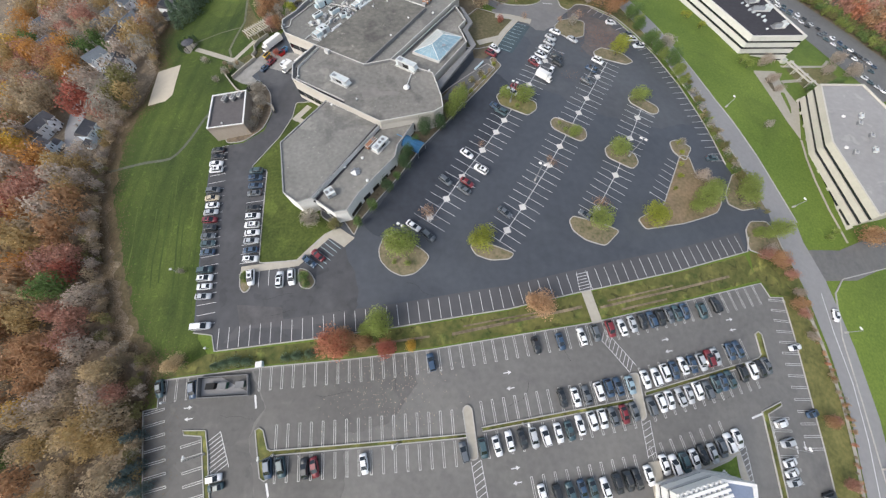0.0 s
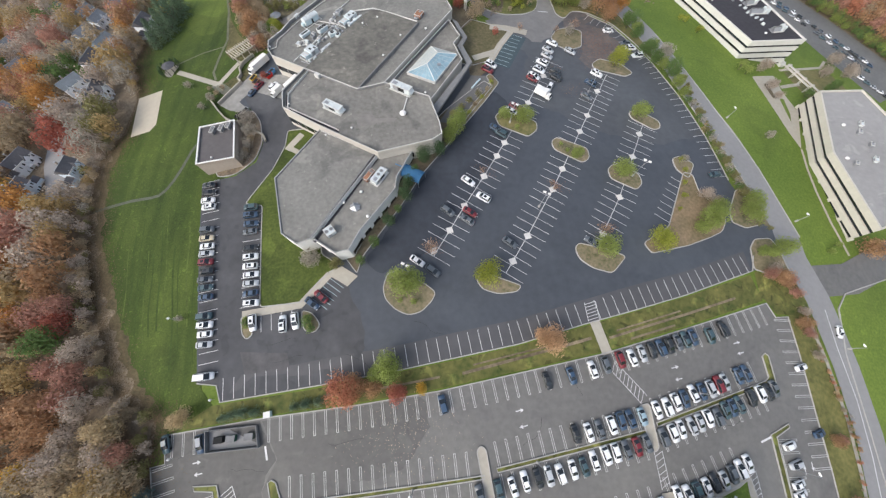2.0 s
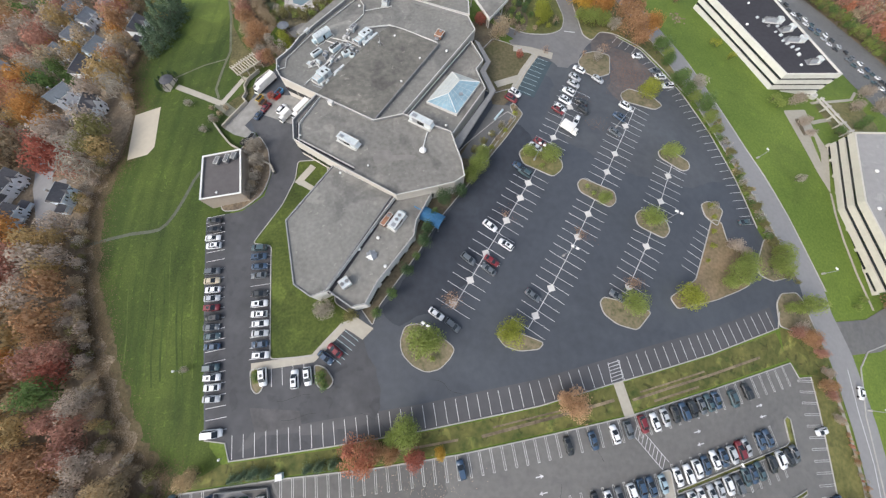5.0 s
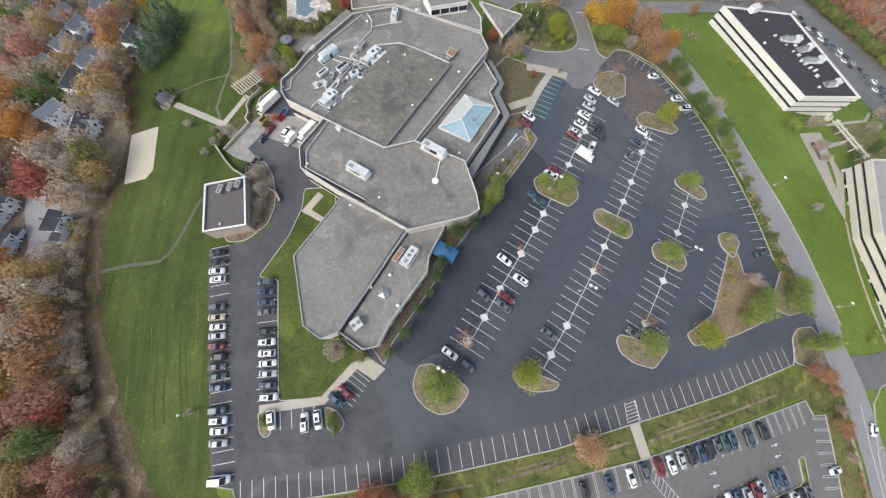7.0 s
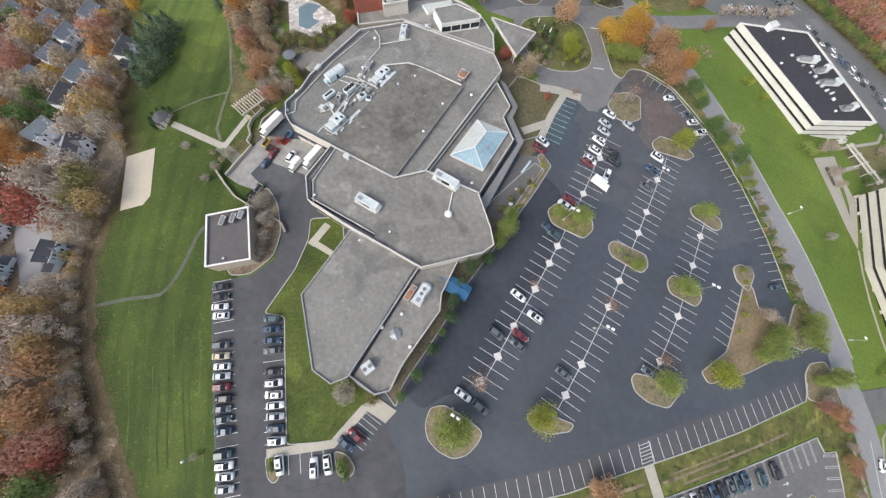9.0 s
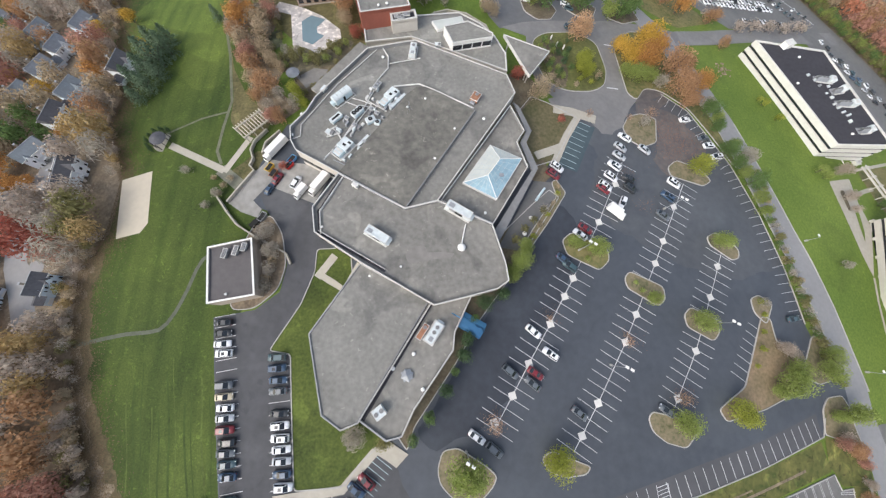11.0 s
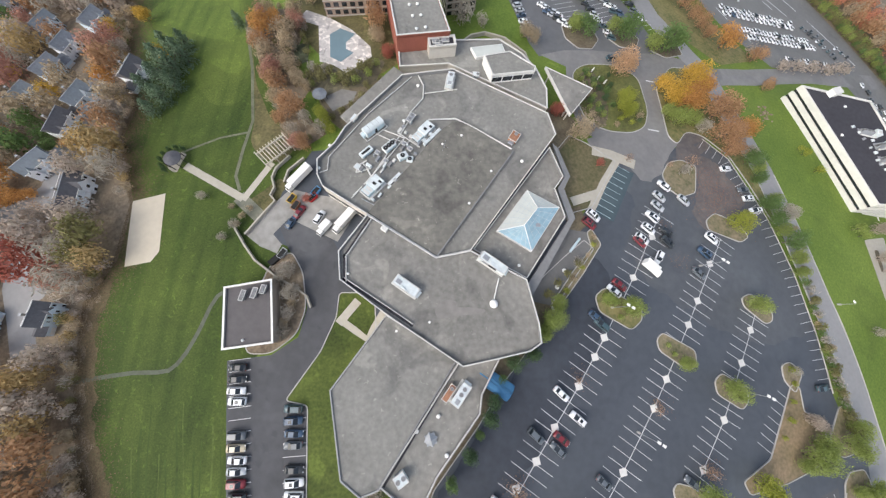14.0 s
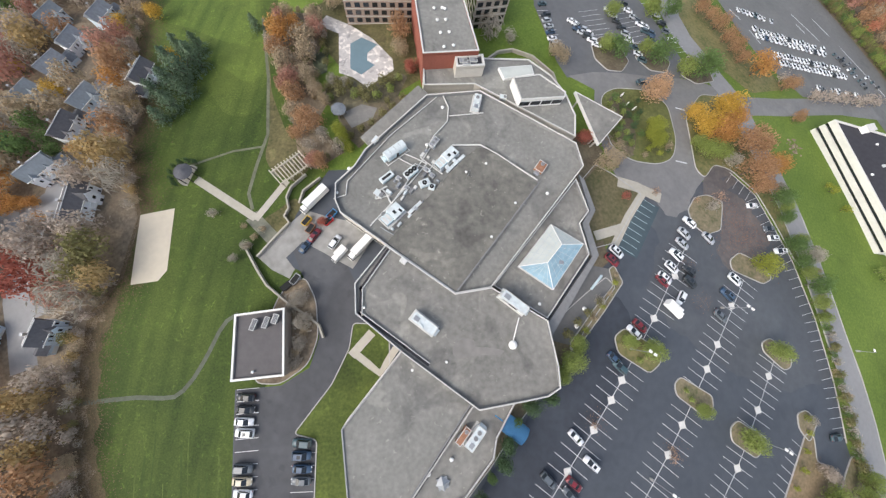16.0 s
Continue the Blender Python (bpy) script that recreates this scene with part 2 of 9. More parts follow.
def drape(poly, lift, bm=None):
    """A sheet over the polygon, cut on the terrain's grid and laid on it."""
    bm = bm or bmesh.new()
    b2 = bmesh.new()
    b2.faces.new([b2.verts.new((x, y, 0)) for x, y in ccw(poly)])
    for axis in (0, 1):
        vals = [p[axis] for p in poly]
        k = math.floor(min(vals) / GRID) + 1
        while k * GRID < max(vals):
            no = [0, 0, 0]
            no[axis] = 1
            co = [0, 0, 0]
            co[axis] = k * GRID
            bmesh.ops.bisect_plane(b2, geom=b2.verts[:] + b2.edges[:] + b2.faces[:], plane_co=co, plane_no=no, dist=1e-4)
            k += 1
    bmesh.ops.triangulate(b2, faces=b2.faces[:])
    made = {v: bm.verts.new((v.co.x, v.co.y, ground(v.co.x, v.co.y) + lift)) for v in b2.verts}
    for fc in b2.faces:
        bm.faces.new([made[v] for v in fc.verts])
    b2.free()
    return bm


def rounded(poly, r=1.5, n=4):
    """The polygon with its corners rounded."""
    out = []
    for i, p in enumerate(poly):
        p, a, b = Vector(p), Vector(poly[i - 1]), Vector(poly[(i + 1) % len(poly)])
        da, db = (a - p), (b - p)
        k = min(r, 0.45 * da.length, 0.45 * db.length)
        s, e = p + da.normalized() * k, p + db.normalized() * k
        for j in range(n + 1):
            u = j / n
            q = s * (1 - u) ** 2 + p * 2 * u * (1 - u) + e * u * u
            out.append((q.x, q.y))
    return out


def dense(line, step=4.0, closed=False):
    out = []
    pts = list(line) + ([line[0]] if closed else [])
    for a, b in zip(pts, pts[1:]):
        n = max(1, int(math.dist(a, b) / step))
        out += [(a[0] + (b[0] - a[0]) * i / n, a[1] + (b[1] - a[1]) * i / n) for i in range(n)]
    return out if closed else out + [pts[-1]]


def band(line, width, lift, height=0.0, bm=None, closed=False, step=4.0):
    """A strip of that width along a line on the ground; with a height it is a kerb or low wall."""
    bm = bm or bmesh.new()
    pts = [Vector(p) for p in dense(line, step, closed)]
    rows = []
    n = len(pts)
    for i, p in enumerate(pts):
        a = pts[(i - 1) % n] if closed or i else p
        b = pts[(i + 1) % n] if closed or i < n - 1 else p
        d = (b - a).normalized()
        side = Vector((-d.y, d.x)) * width / 2
        row = []
        for s in (1, -1):
            q = p + side * s
            z = ground(q.x, q.y) + lift
            row.append(bm.verts.new((q.x, q.y, z + height)))
            if height:
                row.append(bm.verts.new((q.x, q.y, z - 0.1)))
        rows.append(row)
    for i in range(n if closed else n - 1):
        a, b = rows[i], rows[(i + 1) % n]
        if height:
            bm.faces.new((a[0], a[2], b[2], b[0]))
            bm.faces.new((a[1], a[0], b[0], b[1]))
            bm.faces.new((a[2], a[3], b[3], b[2]))
        else:
            bm.faces.new((a[0], a[1], b[1], b[0]))
    return bm


def prism(poly, z0, z1, bm=None):
    bm = bm or bmesh.new()
    poly = ccw(poly)
    lo = [bm.verts.new((x, y, z0)) for x, y in poly]
    hi = [bm.verts.new((x, y, z1)) for x, y in poly]
    bm.faces.new(hi)
    bm.faces.new(lo[::-1])
    n = len(poly)
    for i in range(n):
        bm.faces.new((lo[i], lo[(i + 1) % n], hi[(i + 1) % n], hi[i]))
    return bm


def inset(poly, d):
    """The polygon shrunk by d (grown, if negative)."""
    poly = ccw(poly)
    out, n = [], len(poly)
    for i in range(n):
        p, a, b = Vector(poly[i]), Vector(poly[i - 1]), Vector(poly[(i + 1) % n])
        u, v = (p - a).normalized(), (b - p).normalized()
        nu, nv = Vector((-u.y, u.x)), Vector((-v.y, v.x))
        s = nu + nv
        k = d / max(0.35, 0.5 * s.length_squared)
        q = p + s * k
        out.append((q.x, q.y))
    return out


def ring(poly, d, z0, z1, bm=None):
    """A parapet: the rim of the polygon, d thick."""
    bm = bm or bmesh.new()
    out = ccw(poly)
    inn = inset(out, d)
    n = len(out)
    v = [[bm.verts.new((x, y, z)) for x, y in p] for p, z in ((out, z0), (out, z1), (inn, z1), (inn, z0))]
    for i in range(n):
        j = (i + 1) % n
        for a, b in ((0, 1), (1, 2), (2, 3)):
            bm.faces.new((v[a][i], v[a][j], v[b][j], v[b][i]))
    return bm


def structure(name, bm, material, label, category, kind="structure"):
    return tagged(mesh_ob(name, bm, material), label, category, "", kind)


# ---- the large structure: terrain, woods' floor, paving ----
bm = bmesh.new()
xs = [-3000, -1500, -800] + [GRID * i for i in range(-50, 51)] + [800, 1500, 3000]
ys = [-3000, -1500, -800, -400] + [GRID * i for i in range(-16, 56)] + [800, 1500, 3000]
gv = [[bm.verts.new((x, y, ground(x, y))) for x in xs] for y in ys]
for j in range(len(ys) - 1):
    for i in range(len(xs) - 1):
        bm.faces.new((gv[j][i], gv[j][i + 1], gv[j + 1][i + 1], gv[j + 1][i]))
structure("ground", bm, M_LAWN, "green mown lawn reaching out over the terrain", "ground")

WOOD_WEST = [(-139.0, 194.7), (-128.3, 169.3), (-120.5, 145.9), (-112.1, 128.9), (-112.8, 119.5), (-103.3, 99.6), (-103.1, 84.7), (-107.7, 74.8), (-105.2, 59.1), (-101.0, 44.9), (-95.3, 31.9), (-101.3, 38.5), (-89.9, 21.7), (-82.2, 7.2), (-70.2, 0.6), (-69.9, -7.9), (-67.7, -17.1), (-64.8, -33.6)] + [(-130, -90), (-420, -90), (-420, 330), (-120, 330)]
structure("woodland_floor", drape(WOOD_WEST, 0.05), M_LITTER, "brown leaf litter under autumn woods", "ground")
EDGE = [(-105.4, 80.0), (-107.0, 72.0), (-106.0, 63.0), (-104.4, 56.0), (-100.6, 45.4), (-95.4, 35.0), (-90.0, 25.0), (-84.0, 14.6), (-78.6, 6.6), (-72.6, 1.6)]


def ragged(line, inner, outer, wobble, seed):
    """A strip with uneven edges along a line, reaching inner to one side and outer to the other."""
    sides = ([], [])
    pts = dense(line, 1.0)
    for k, (p, q) in enumerate(zip(pts, pts[1:])):
        d = (Vector(q) - Vector(p)).normalized()
        n = Vector((-d.y, d.x))
        for side, reach in zip(sides, (-inner, outer)):
            w = reach + wobble * (noise.noise(Vector((k * 0.31, reach, seed))) + 0.6 * noise.noise(Vector((k * 0.9, reach, seed + 5.0))))
            side.append(tuple(Vector(p) + n * w))
    return sides[0] + sides[1][::-1]


structure("woodland_edge", drape(ragged(EDGE, 2.0, 3.4, 1.6, 1.0), 0.052), mat("browned_edge", (0.085, 0.08, 0.03), vary=0.4, small=1.2, large=0.2, tint=(0.13, 0.1, 0.055), bump=0.4, blots=((0.3, 0.52, 0.62, 0.72, 3),)), "browned grass along the edge of the woods", "ground")
structure("woodland_edge", drape(ragged(EDGE, 2.5, 1.1, 2.2, 9.0), 0.058), M_LITTER, "brown leaf litter along the edge of the field", "ground")
WOOD_NORTH = [(-87.4, 169.5), (-73.5, 169.9), (-68.5, 162.3), (-70.0, 153.2), (-68.7, 143.1), (-63.6, 137.0), (-65.6, 131.3), (-60.0, 125.7), (-56.4, 122.7), (-62.8, 117.0), (-67.4, 118.1), (-71.0, 128.0), (-77.3, 142.1), (-83.4, 153.8)]
structure("woodland_floor_north", drape(WOOD_NORTH, 0.05), M_LITTER, "brown leaf litter beside the lawn", "ground")
VERGE = [(98.5, 27.1), (98.9, 13.2), (98.7, -3.3), (97.3, -18.0), (94.3, -32.2), (88.6, -31.9), (89.4, -18.9), (89.8, -5.8), (90.7, 10.2), (91.5, 19.0)]
structure("roadside_verge", drape(VERGE, 0.05), mat("verge_grass", (0.105, 0.122, 0.032), vary=0.35, small=1.0, large=0.16, tint=(0.16, 0.145, 0.05), bump=0.4), "dry grass verge with fallen leaves", "ground")
BANK = [(-57.2, 3.4), (-31.8, 6.2), (-11.5, 9.1), (2.1, 11.2), (16.1, 13.5), (33.6, 17.5), (45.9, 20.2), (62.2, 23.8), (83.7, 29.4), (85.0, 22.3), (60.4, 16.5), (37.1, 11.3), (15.7, 7.9), (-3.3, 4.9), (-21.9, 2.8), (-43.4, 1.0), (-66.6, -1.9)]
structure("grass_bank", drape(BANK, 0.05), M_BANK, "yellowing grass bank between the two car parks", "ground")

UPPER_LOT = [(-61.6, 8.4), (-71.0, 62.7), (-61.2, 64.4), (-55.6, 68.7), (-54.4, 75.5), (-56.7, 83.9), (-61.3, 90.1), (-67.3, 92.1), (-66.7, 98.1), (-65.3, 104.5), (-59.6, 117.0), (-42.4, 119.9), (4.5, 132.9), (11.7, 97.9), (25.8, 121.4), (33.6, 127.5), (41.7, 125.2), (48.8, 129.7), (58.9, 134.5), (67.3, 128.3), (77.3, 108.4), (82.5, 91.9), (86.0, 75.0), (87.7, 59.4), (89.1, 55.2), (94.4, 44.1), (104.1, 41.8), (101.3, 33.6), (84.8, 30.5), (62.4, 24.3), (46.0, 20.6), (33.7, 18.0), (16.1, 13.9), (2.1, 11.7), (-11.6, 9.5), (-31.9, 6.8), (-55.2, 4.1), (-56.6, 7.8)]
upper_lot = structure("parking_lot_upper", drape(UPPER_LOT, 0.10), M_ASPHALT, "dark grey newly sealed asphalt car park", "parking lot")
LOWER_LOT = [(-69.7, -8.9), (-66.3, -8.2), (-67.3, -2.4), (-43.3, 0.5), (-21.9, 2.3), (-3.3, 4.4), (15.7, 7.4), (37.0, 10.8), (60.3, 15.9), (85.6, 21.6), (87.1, 17.8), (90.9, 17.9), (90.7, 10.2), (89.8, -5.8), (89.4, -18.9), (88.6, -31.9), (-63.0, -33.5)]
lower_lot = structure("parking_lot_lower", drape(LOWER_LOT, 0.10), M_ASPHALT_OLD, "worn grey asphalt car park with faded markings", "parking lot")
ROAD = [(50.1, 222.2), (48.2, 199.4), (51.2, 188.3), (61.9, 171.0), (67.7, 163.5), (73.5, 144.6), (80.5, 125.9), (86.0, 103.3), (90.4, 86.2), (96.4, 65.0), (99.0, 51.5), (100.6, 43.4), (100.4, 33.9), (102.9, 22.5), (104.0, 4.8), (103.8, -11.0), (101.3, -27.4), (100.1, -35.5)]
road = structure("road", band(ROAD, 8.4, 0.14), M_ROAD, "pale grey two-lane access road", "road")
SIDE_ROAD = [(105.2, 27.4), (117.3, 28.0), (135.6, 34.4), (157.0, 41.5)]
structure("road_side", band(SIDE_ROAD, 9.0, 0.12), M_ASPHALT_OLD, "grey side road joining the access road", "road")
EAST_ROAD = [(134.1, 217.9), (145.1, 202.6), (160.1, 177.8), (177.1, 131.2), (189.0, 105.3)]
structure("road_east", band(EAST_ROAD, 20.0, 0.10), M_ASPHALT_OLD, "grey parking road behind the office buildings", "road")
EAST_EDGE = [(112, 290), (133, 255), (148, 233), (163, 208), (180, 176), (192, 152), (206, 122)]
FAR_LOT = [(74.4, 233.3), (73.5, 225.2), (81.2, 200.8), (88.1, 188.2), (103.8, 176.0), (157.8, 185.6)] + [(180, 176), (163, 208), (148, 233), (133, 255), (112, 290)]
structure("road_shoulder", drape(EAST_EDGE + EAST_ROAD[::-1], 0.08), M_ASPHALT_OLD, "grey asphalt shoulder along the hedge", "road")
structure("road_cross", band([(43.7, 162.0), (67.2, 161.5), (88.9, 166.6), (123.6, 177.3), (169.4, 186.1)], 7.5, 0.135), M_DRIVE, "pale grey cross road north of the office block", "road")
structure("parking_lot_far", drape(FAR_LOT, 0.10), M_ASPHALT_OLD, "grey asphalt car park full of parked cars", "parking lot")

STREET = [(-119.6, 61.9), (-123.5, 70.0), (-127.6, 77.2), (-131.0, 89.5), (-131.4, 96.0), (-127.8, 103.5), (-128.2, 112.7), (-128.5, 120.3), (-128.1, 130.3), (-127.9, 141.9)]
structure("road_west", band(STREET, 6.5, 0.1, step=4), M_ROAD, "pale grey residential street among trees", "road")
DRIVES = [[(-129.2, 106.2), (-124.6, 107.6), (-123.0, 98.0), (-127.5, 88.0), (-134.6, 90.0), (-141.0, 95.0), (-140.5, 98.0), (-134.8, 99.6)], [(-126.0, 76.5), (-119.5, 79.0), (-118.5, 75.0), (-124.0, 72.0)], [(-131.0, 115.0), (-125.0, 118.0), (-125.0, 115.5), (-128.0, 113.0)]]
for poly in DRIVES:
    structure("driveway", drape(rounded(poly, 1.5), 0.115), M_ROAD, "pale grey driveway between the houses", "road")


def slope(x, y):
    """The terrain's upward normal."""
    return Vector((ground(x - 1, y) - ground(x + 1, y), ground(x, y - 1) - ground(x, y + 1), 2.0)).normalized()


def stand(x, y, turn=0.0, lift=0.0, tilt=True, size=1.0):
    """A pose on the terrain, leaning with its slope; turn in degrees."""
    m = Matrix.Translation((x, y, ground(x, y) + lift))
    if tilt:
        m = m @ Vector((0, 0, 1)).rotation_difference(slope(x, y)).to_matrix().to_4x4()
    return m @ Matrix.Rotation(radians(turn), 4, "Z") @ Matrix.Scale(size, 4)


def heading(a, b):
    return math.degrees(math.atan2(b[1] - a[1], b[0] - a[0]))


def inside(p, poly):
    hit = False
    for (x0, y0), (x1, y1) in zip(poly, poly[1:] + poly[:1]):
        if (y0 > p[1]) != (y1 > p[1]) and p[0] < (x1 - x0) * (p[1] - y0) / (y1 - y0) + x0:
            hit = not hit
    return hit


def near_line(p, poly):
    best = 1e9
    for a, b in zip(poly, poly[1:] + poly[:1]):
        a, b, q = Vector(a), Vector(b), Vector(p)
        d = b - a
        u = max(0, min(1, (q - a).dot(d) / max(1e-9, d.length_squared)))
        best = min(best, (a + d * u - q).length)
    return best


def sheet(name, poly, lift, material, label, category="ground", kerb=False, r=0.0):
    poly = rounded(poly, r) if r else poly
    ob = structure(name, drape(poly, lift), material, label, category)
    if kerb:
        k = mesh_ob("kerb", band(poly, 0.22, lift - 0.02, 0.14, closed=True, step=2.5), M_KERB, ob)
    return ob


def wavy(line, amount, seed, closed=False):
    """The line with uneven bends, as the edge of a coat of asphalt or a stain has."""
    out = []
    for k, (x, y) in enumerate(dense(line, 0.9, closed)):
        v = noise.noise_vector(Vector((x * 0.25, y * 0.25, seed))) * amount + noise.noise_vector(Vector((x * 0.8, y * 0.8, seed + 4.0))) * (amount * 0.4)
        out.append((x + v.x, y + v.y))
    return out


def pave(line, width, lift, material, label, name="pavement"):
    return structure(name, band(line, width, lift, step=2.5), material, label, "path")


# Grass and mulch inside the car parks, all with raised kerbs.
ROW_ISLANDS = [
    ([(-16.9, 29.1), (-16.3, 26.1), (-13.7, 23.4), (-10.5, 21.9), (-7.2, 22.6), (-4.5, 25.2), (-3.5, 27.2), (-5.7, 29.2), (-12.3, 33.3), (-15.7, 32.8)], M_ISLAND),
    ([(6.9, 30.4), (9.4, 31.8), (18.6, 28.1), (17.3, 26.6), (12.4, 26.2), (8.4, 27.6)], M_ISLAND),
    ([(34.4, 37.7), (35.6, 39.1), (43.1, 37.3), (48.2, 35.1), (43.4, 30.6), (38.3, 32.1), (35.0, 34.8)], M_ISLAND),
    ([(17.0, 81.8), (19.9, 84.2), (29.8, 79.5), (29.7, 76.4), (26.5, 73.7), (18.0, 77.9)], M_DRYGRASS),
    ([(33.3, 71.8), (35.1, 73.5), (44.2, 69.4), (44.2, 66.0), (41.8, 64.2), (33.7, 69.0)], M_ISLAND),
    ([(48.9, 62.1), (51.3, 64.0), (58.3, 60.6), (58.7, 57.4), (56.3, 55.1), (49.2, 58.9)], M_ISLAND),
]
EDGE_ISLANDS = [
    ([(61.3, 83.8), (64.6, 85.3), (71.1, 80.6), (70.7, 77.9), (68.1, 77.0), (61.7, 81.4)], M_ISLAND),
    ([(70.9, 66.2), (74.1, 67.3), (77.9, 64.5), (74.3, 59.2), (71.1, 62.4)], M_ISLAND),
    ([(53.9, 105.8), (57.5, 108.5), (65.0, 106.1), (68.2, 102.1), (64.8, 100.1), (54.2, 102.9)], M_ISLAND),
    ([(41.6, 119.1), (44.5, 123.5), (49.1, 125.1), (54.2, 123.6), (52.1, 114.4), (46.8, 112.3), (42.8, 114.8)], M_ISLAND),
    ([(-37.4, 24.4), (-34.4, 23.5), (-32.3, 20.6), (-33.5, 18.8), (-36.3, 19.3)], M_ISLAND),
    ([(-52.7, 23.4), (-50.5, 23.7), (-49.1, 19.1), (-50.4, 17.9), (-51.8, 19.1)], M_ISLAND),
]
ISLANDS = ROW_ISLANDS + EDGE_ISLANDS
island_obs = []
for poly, mt in ISLANDS:
    island_obs.append(sheet("planting_island", poly, 0.22, mt, "kerbed planting island with mulch and grass in the car park", "traffic island", True, 1.2))
CIRCLE = [(16.2, 153.4), (20.9, 157.3), (31.9, 159.1), (39.5, 155.3), (40.8, 141.9), (38.7, 135.2), (33.6, 132.3), (24.9, 131.9), (18.6, 135.3), (16.3, 144.1)]
sheet("planting_circle", CIRCLE, 0.22, mat("thin_lawn", (0.08, 0.1, 0.026), vary=0.35, small=1.4, large=0.15, tint=(0.13, 0.13, 0.045), bump=0.4, blots=((0.3, 0.55, 0.66, 1.3, 3), (0.2, 0.55, 0.66, 0.75, 7))), "kerbed lawn with shrubs inside the entrance drive", "traffic island", True, 3.0)
sheet("garden_bed", [(18.8, 153.5), (23.2, 155.4), (26.1, 149.1), (27.0, 139.6), (25.0, 133.4), (21.2, 135.8), (18.9, 144.6)], 0.25, M_MULCH, "dark mulched garden bed with low shrubs", "planting bed", r=2.0)
GROVE = [(45.7, 152.4), (53.2, 162.5), (62.4, 164.0), (65.2, 156.4), (69.2, 144.4), (76.0, 125.4), (78.6, 115.2), (80.4, 107.0), (78.2, 108.8), (73.0, 119.9), (67.8, 129.3), (59.1, 135.5), (53.3, 136.0), (49.1, 130.5), (46.3, 133.1)]
sheet("grove_lawn", GROVE, 0.2, M_DRYGRASS, "kerbed grass under a grove of autumn trees", "traffic island", True, 2.0)
WEDGE = [(73.2, 61.4), (76.0, 60.8), (76.2, 54.6), (79.1, 53.8), (82.7, 49.8), (81.5, 45.0), (79.2, 42.0), (75.2, 40.4), (67.6, 38.0), (55.8, 35.8), (54.2, 38.8), (63.0, 43.6)]
sheet("wedge_bed", WEDGE, 0.2, mat("leafy_mulch", (0.145, 0.135, 0.062), vary=0.35, small=1.2, large=0.12, tint=(0.23, 0.165, 0.105), bump=0.5), "kerbed bed of thin grass and mulch with leafy shrubs", "traffic island", True, 1.0)
sheet("verge_bed", [(85.4, 31.0), (86.6, 37.2), (89.0, 39.8), (94.4, 40.1), (96.0, 37.2), (96.4, 32.0), (97.6, 27.4), (92.0, 28.8)], 0.2, M_ISLAND, "kerbed bed of thin grass beside the road junction", "traffic island", True, 1.0)
sheet("bank_end", [(85.3, 30.6), (92.0, 28.4), (97.8, 27.0), (98.6, 20.0), (98.7, 16.6), (92.2, 18.4), (87.6, 18.6), (86.0, 22.2), (84.4, 23.2)], 0.09, M_BANK, "patchy grass at the end of the bank", "ground", r=1.0)
ROADSIDE = [(84.0, 48.4), (83.7, 45.0), (87.6, 43.2), (93.0, 44.3), (92.4, 50.0), (90.6, 56.0), (88.9, 55.6), (86.1, 51.5)]
sheet("roadside_bed", ROADSIDE, 0.2, M_ISLAND, "kerbed bed of thin grass and shrubs beside the road", "traffic island", True, 0.8)
LAWN_W = [(-56.5, 54.9), (-50.0, 65.7), (-47.3, 73.7), (-47.3, 79.4), (-38.9, 79.7), (-33.3, 38.7), (-28.4, 35.5), (-33.9, 31.0), (-37.5, 26.3), (-48.1, 25.7), (-51.4, 54.1)]
sheet("building_lawn", LAWN_W, 0.2, M_LAWN_DEEP, "green lawn beside the building, edged by a kerb", "lawn", True, 1.0)
BED_SE = [(-23.7, 33.1), (-22.1, 37.9), (-12.6, 51.1), (-6.1, 61.5), (2.2, 71.9), (8.7, 82.0), (17.6, 94.4), (15.0, 96.6), (9.5, 91.9), (1.6, 84.5), (-8.2, 72.7), (-17.2, 61.9), (-27.9, 38.7)]
sheet("foundation_bed", BED_SE, 0.2, M_MULCH, "mulched foundation bed along the building", "planting bed", True, 0.6)
LAWN_NE = [(7.3, 121.2), (13.0, 128.8), (18.1, 126.7), (26.9, 121.6), (18.1, 106.3), (11.8, 104.0), (3.9, 106.1)]
sheet("entrance_lawn", LAWN_NE, 0.2, mat("brown_lawn", (0.07, 0.09, 0.03), vary=0.3, small=1.2, large=0.1, tint=(0.14, 0.11, 0.065)), "brownish lawn by the side entrance", "lawn", True, 0.8)
SB_BED = [(-65.1, 84.9), (-60.4, 89.2), (-56.7, 83.9), (-54.7, 75.5), (-56.0, 69.3), (-61.3, 64.7), (-67.1, 64.4), (-68.0, 73.4)]
sheet("shrub_bed", SB_BED, 0.2, M_LITTER, "brushy bed round the small building", "planting bed", True, 2.0)
YARD = [(-72.2, 92.5), (-66.4, 101.8), (-63.3, 105.6), (-58.3, 104.6), (-52.0, 103.8), (-45.4, 100.3), (-49.3, 92.0), (-55.0, 94.4), (-62.4, 97.5), (-65.6, 93.1), (-63.0, 90.6), (-63.8, 88.2), (-68.4, 89.9)]
sheet("service_yard", YARD, 0.16, mat("stained_concrete", (0.28, 0.27, 0.25), vary=0.25, small=0.6, large=0.15), "stained concrete service yard by the loading dock", "yard")
SKIRT = [(-0.5, 79.8), (10.9, 99.3), (17.3, 98.8), (18.9, 94.9), (13.4, 88.2), (5.6, 78.7)]
sheet("side_terrace", SKIRT, 0.24, mat("grey_paving", (0.14, 0.138, 0.135), vary=0.12, small=1.0, large=0.15), "grey paved terrace beside the building", "terrace")
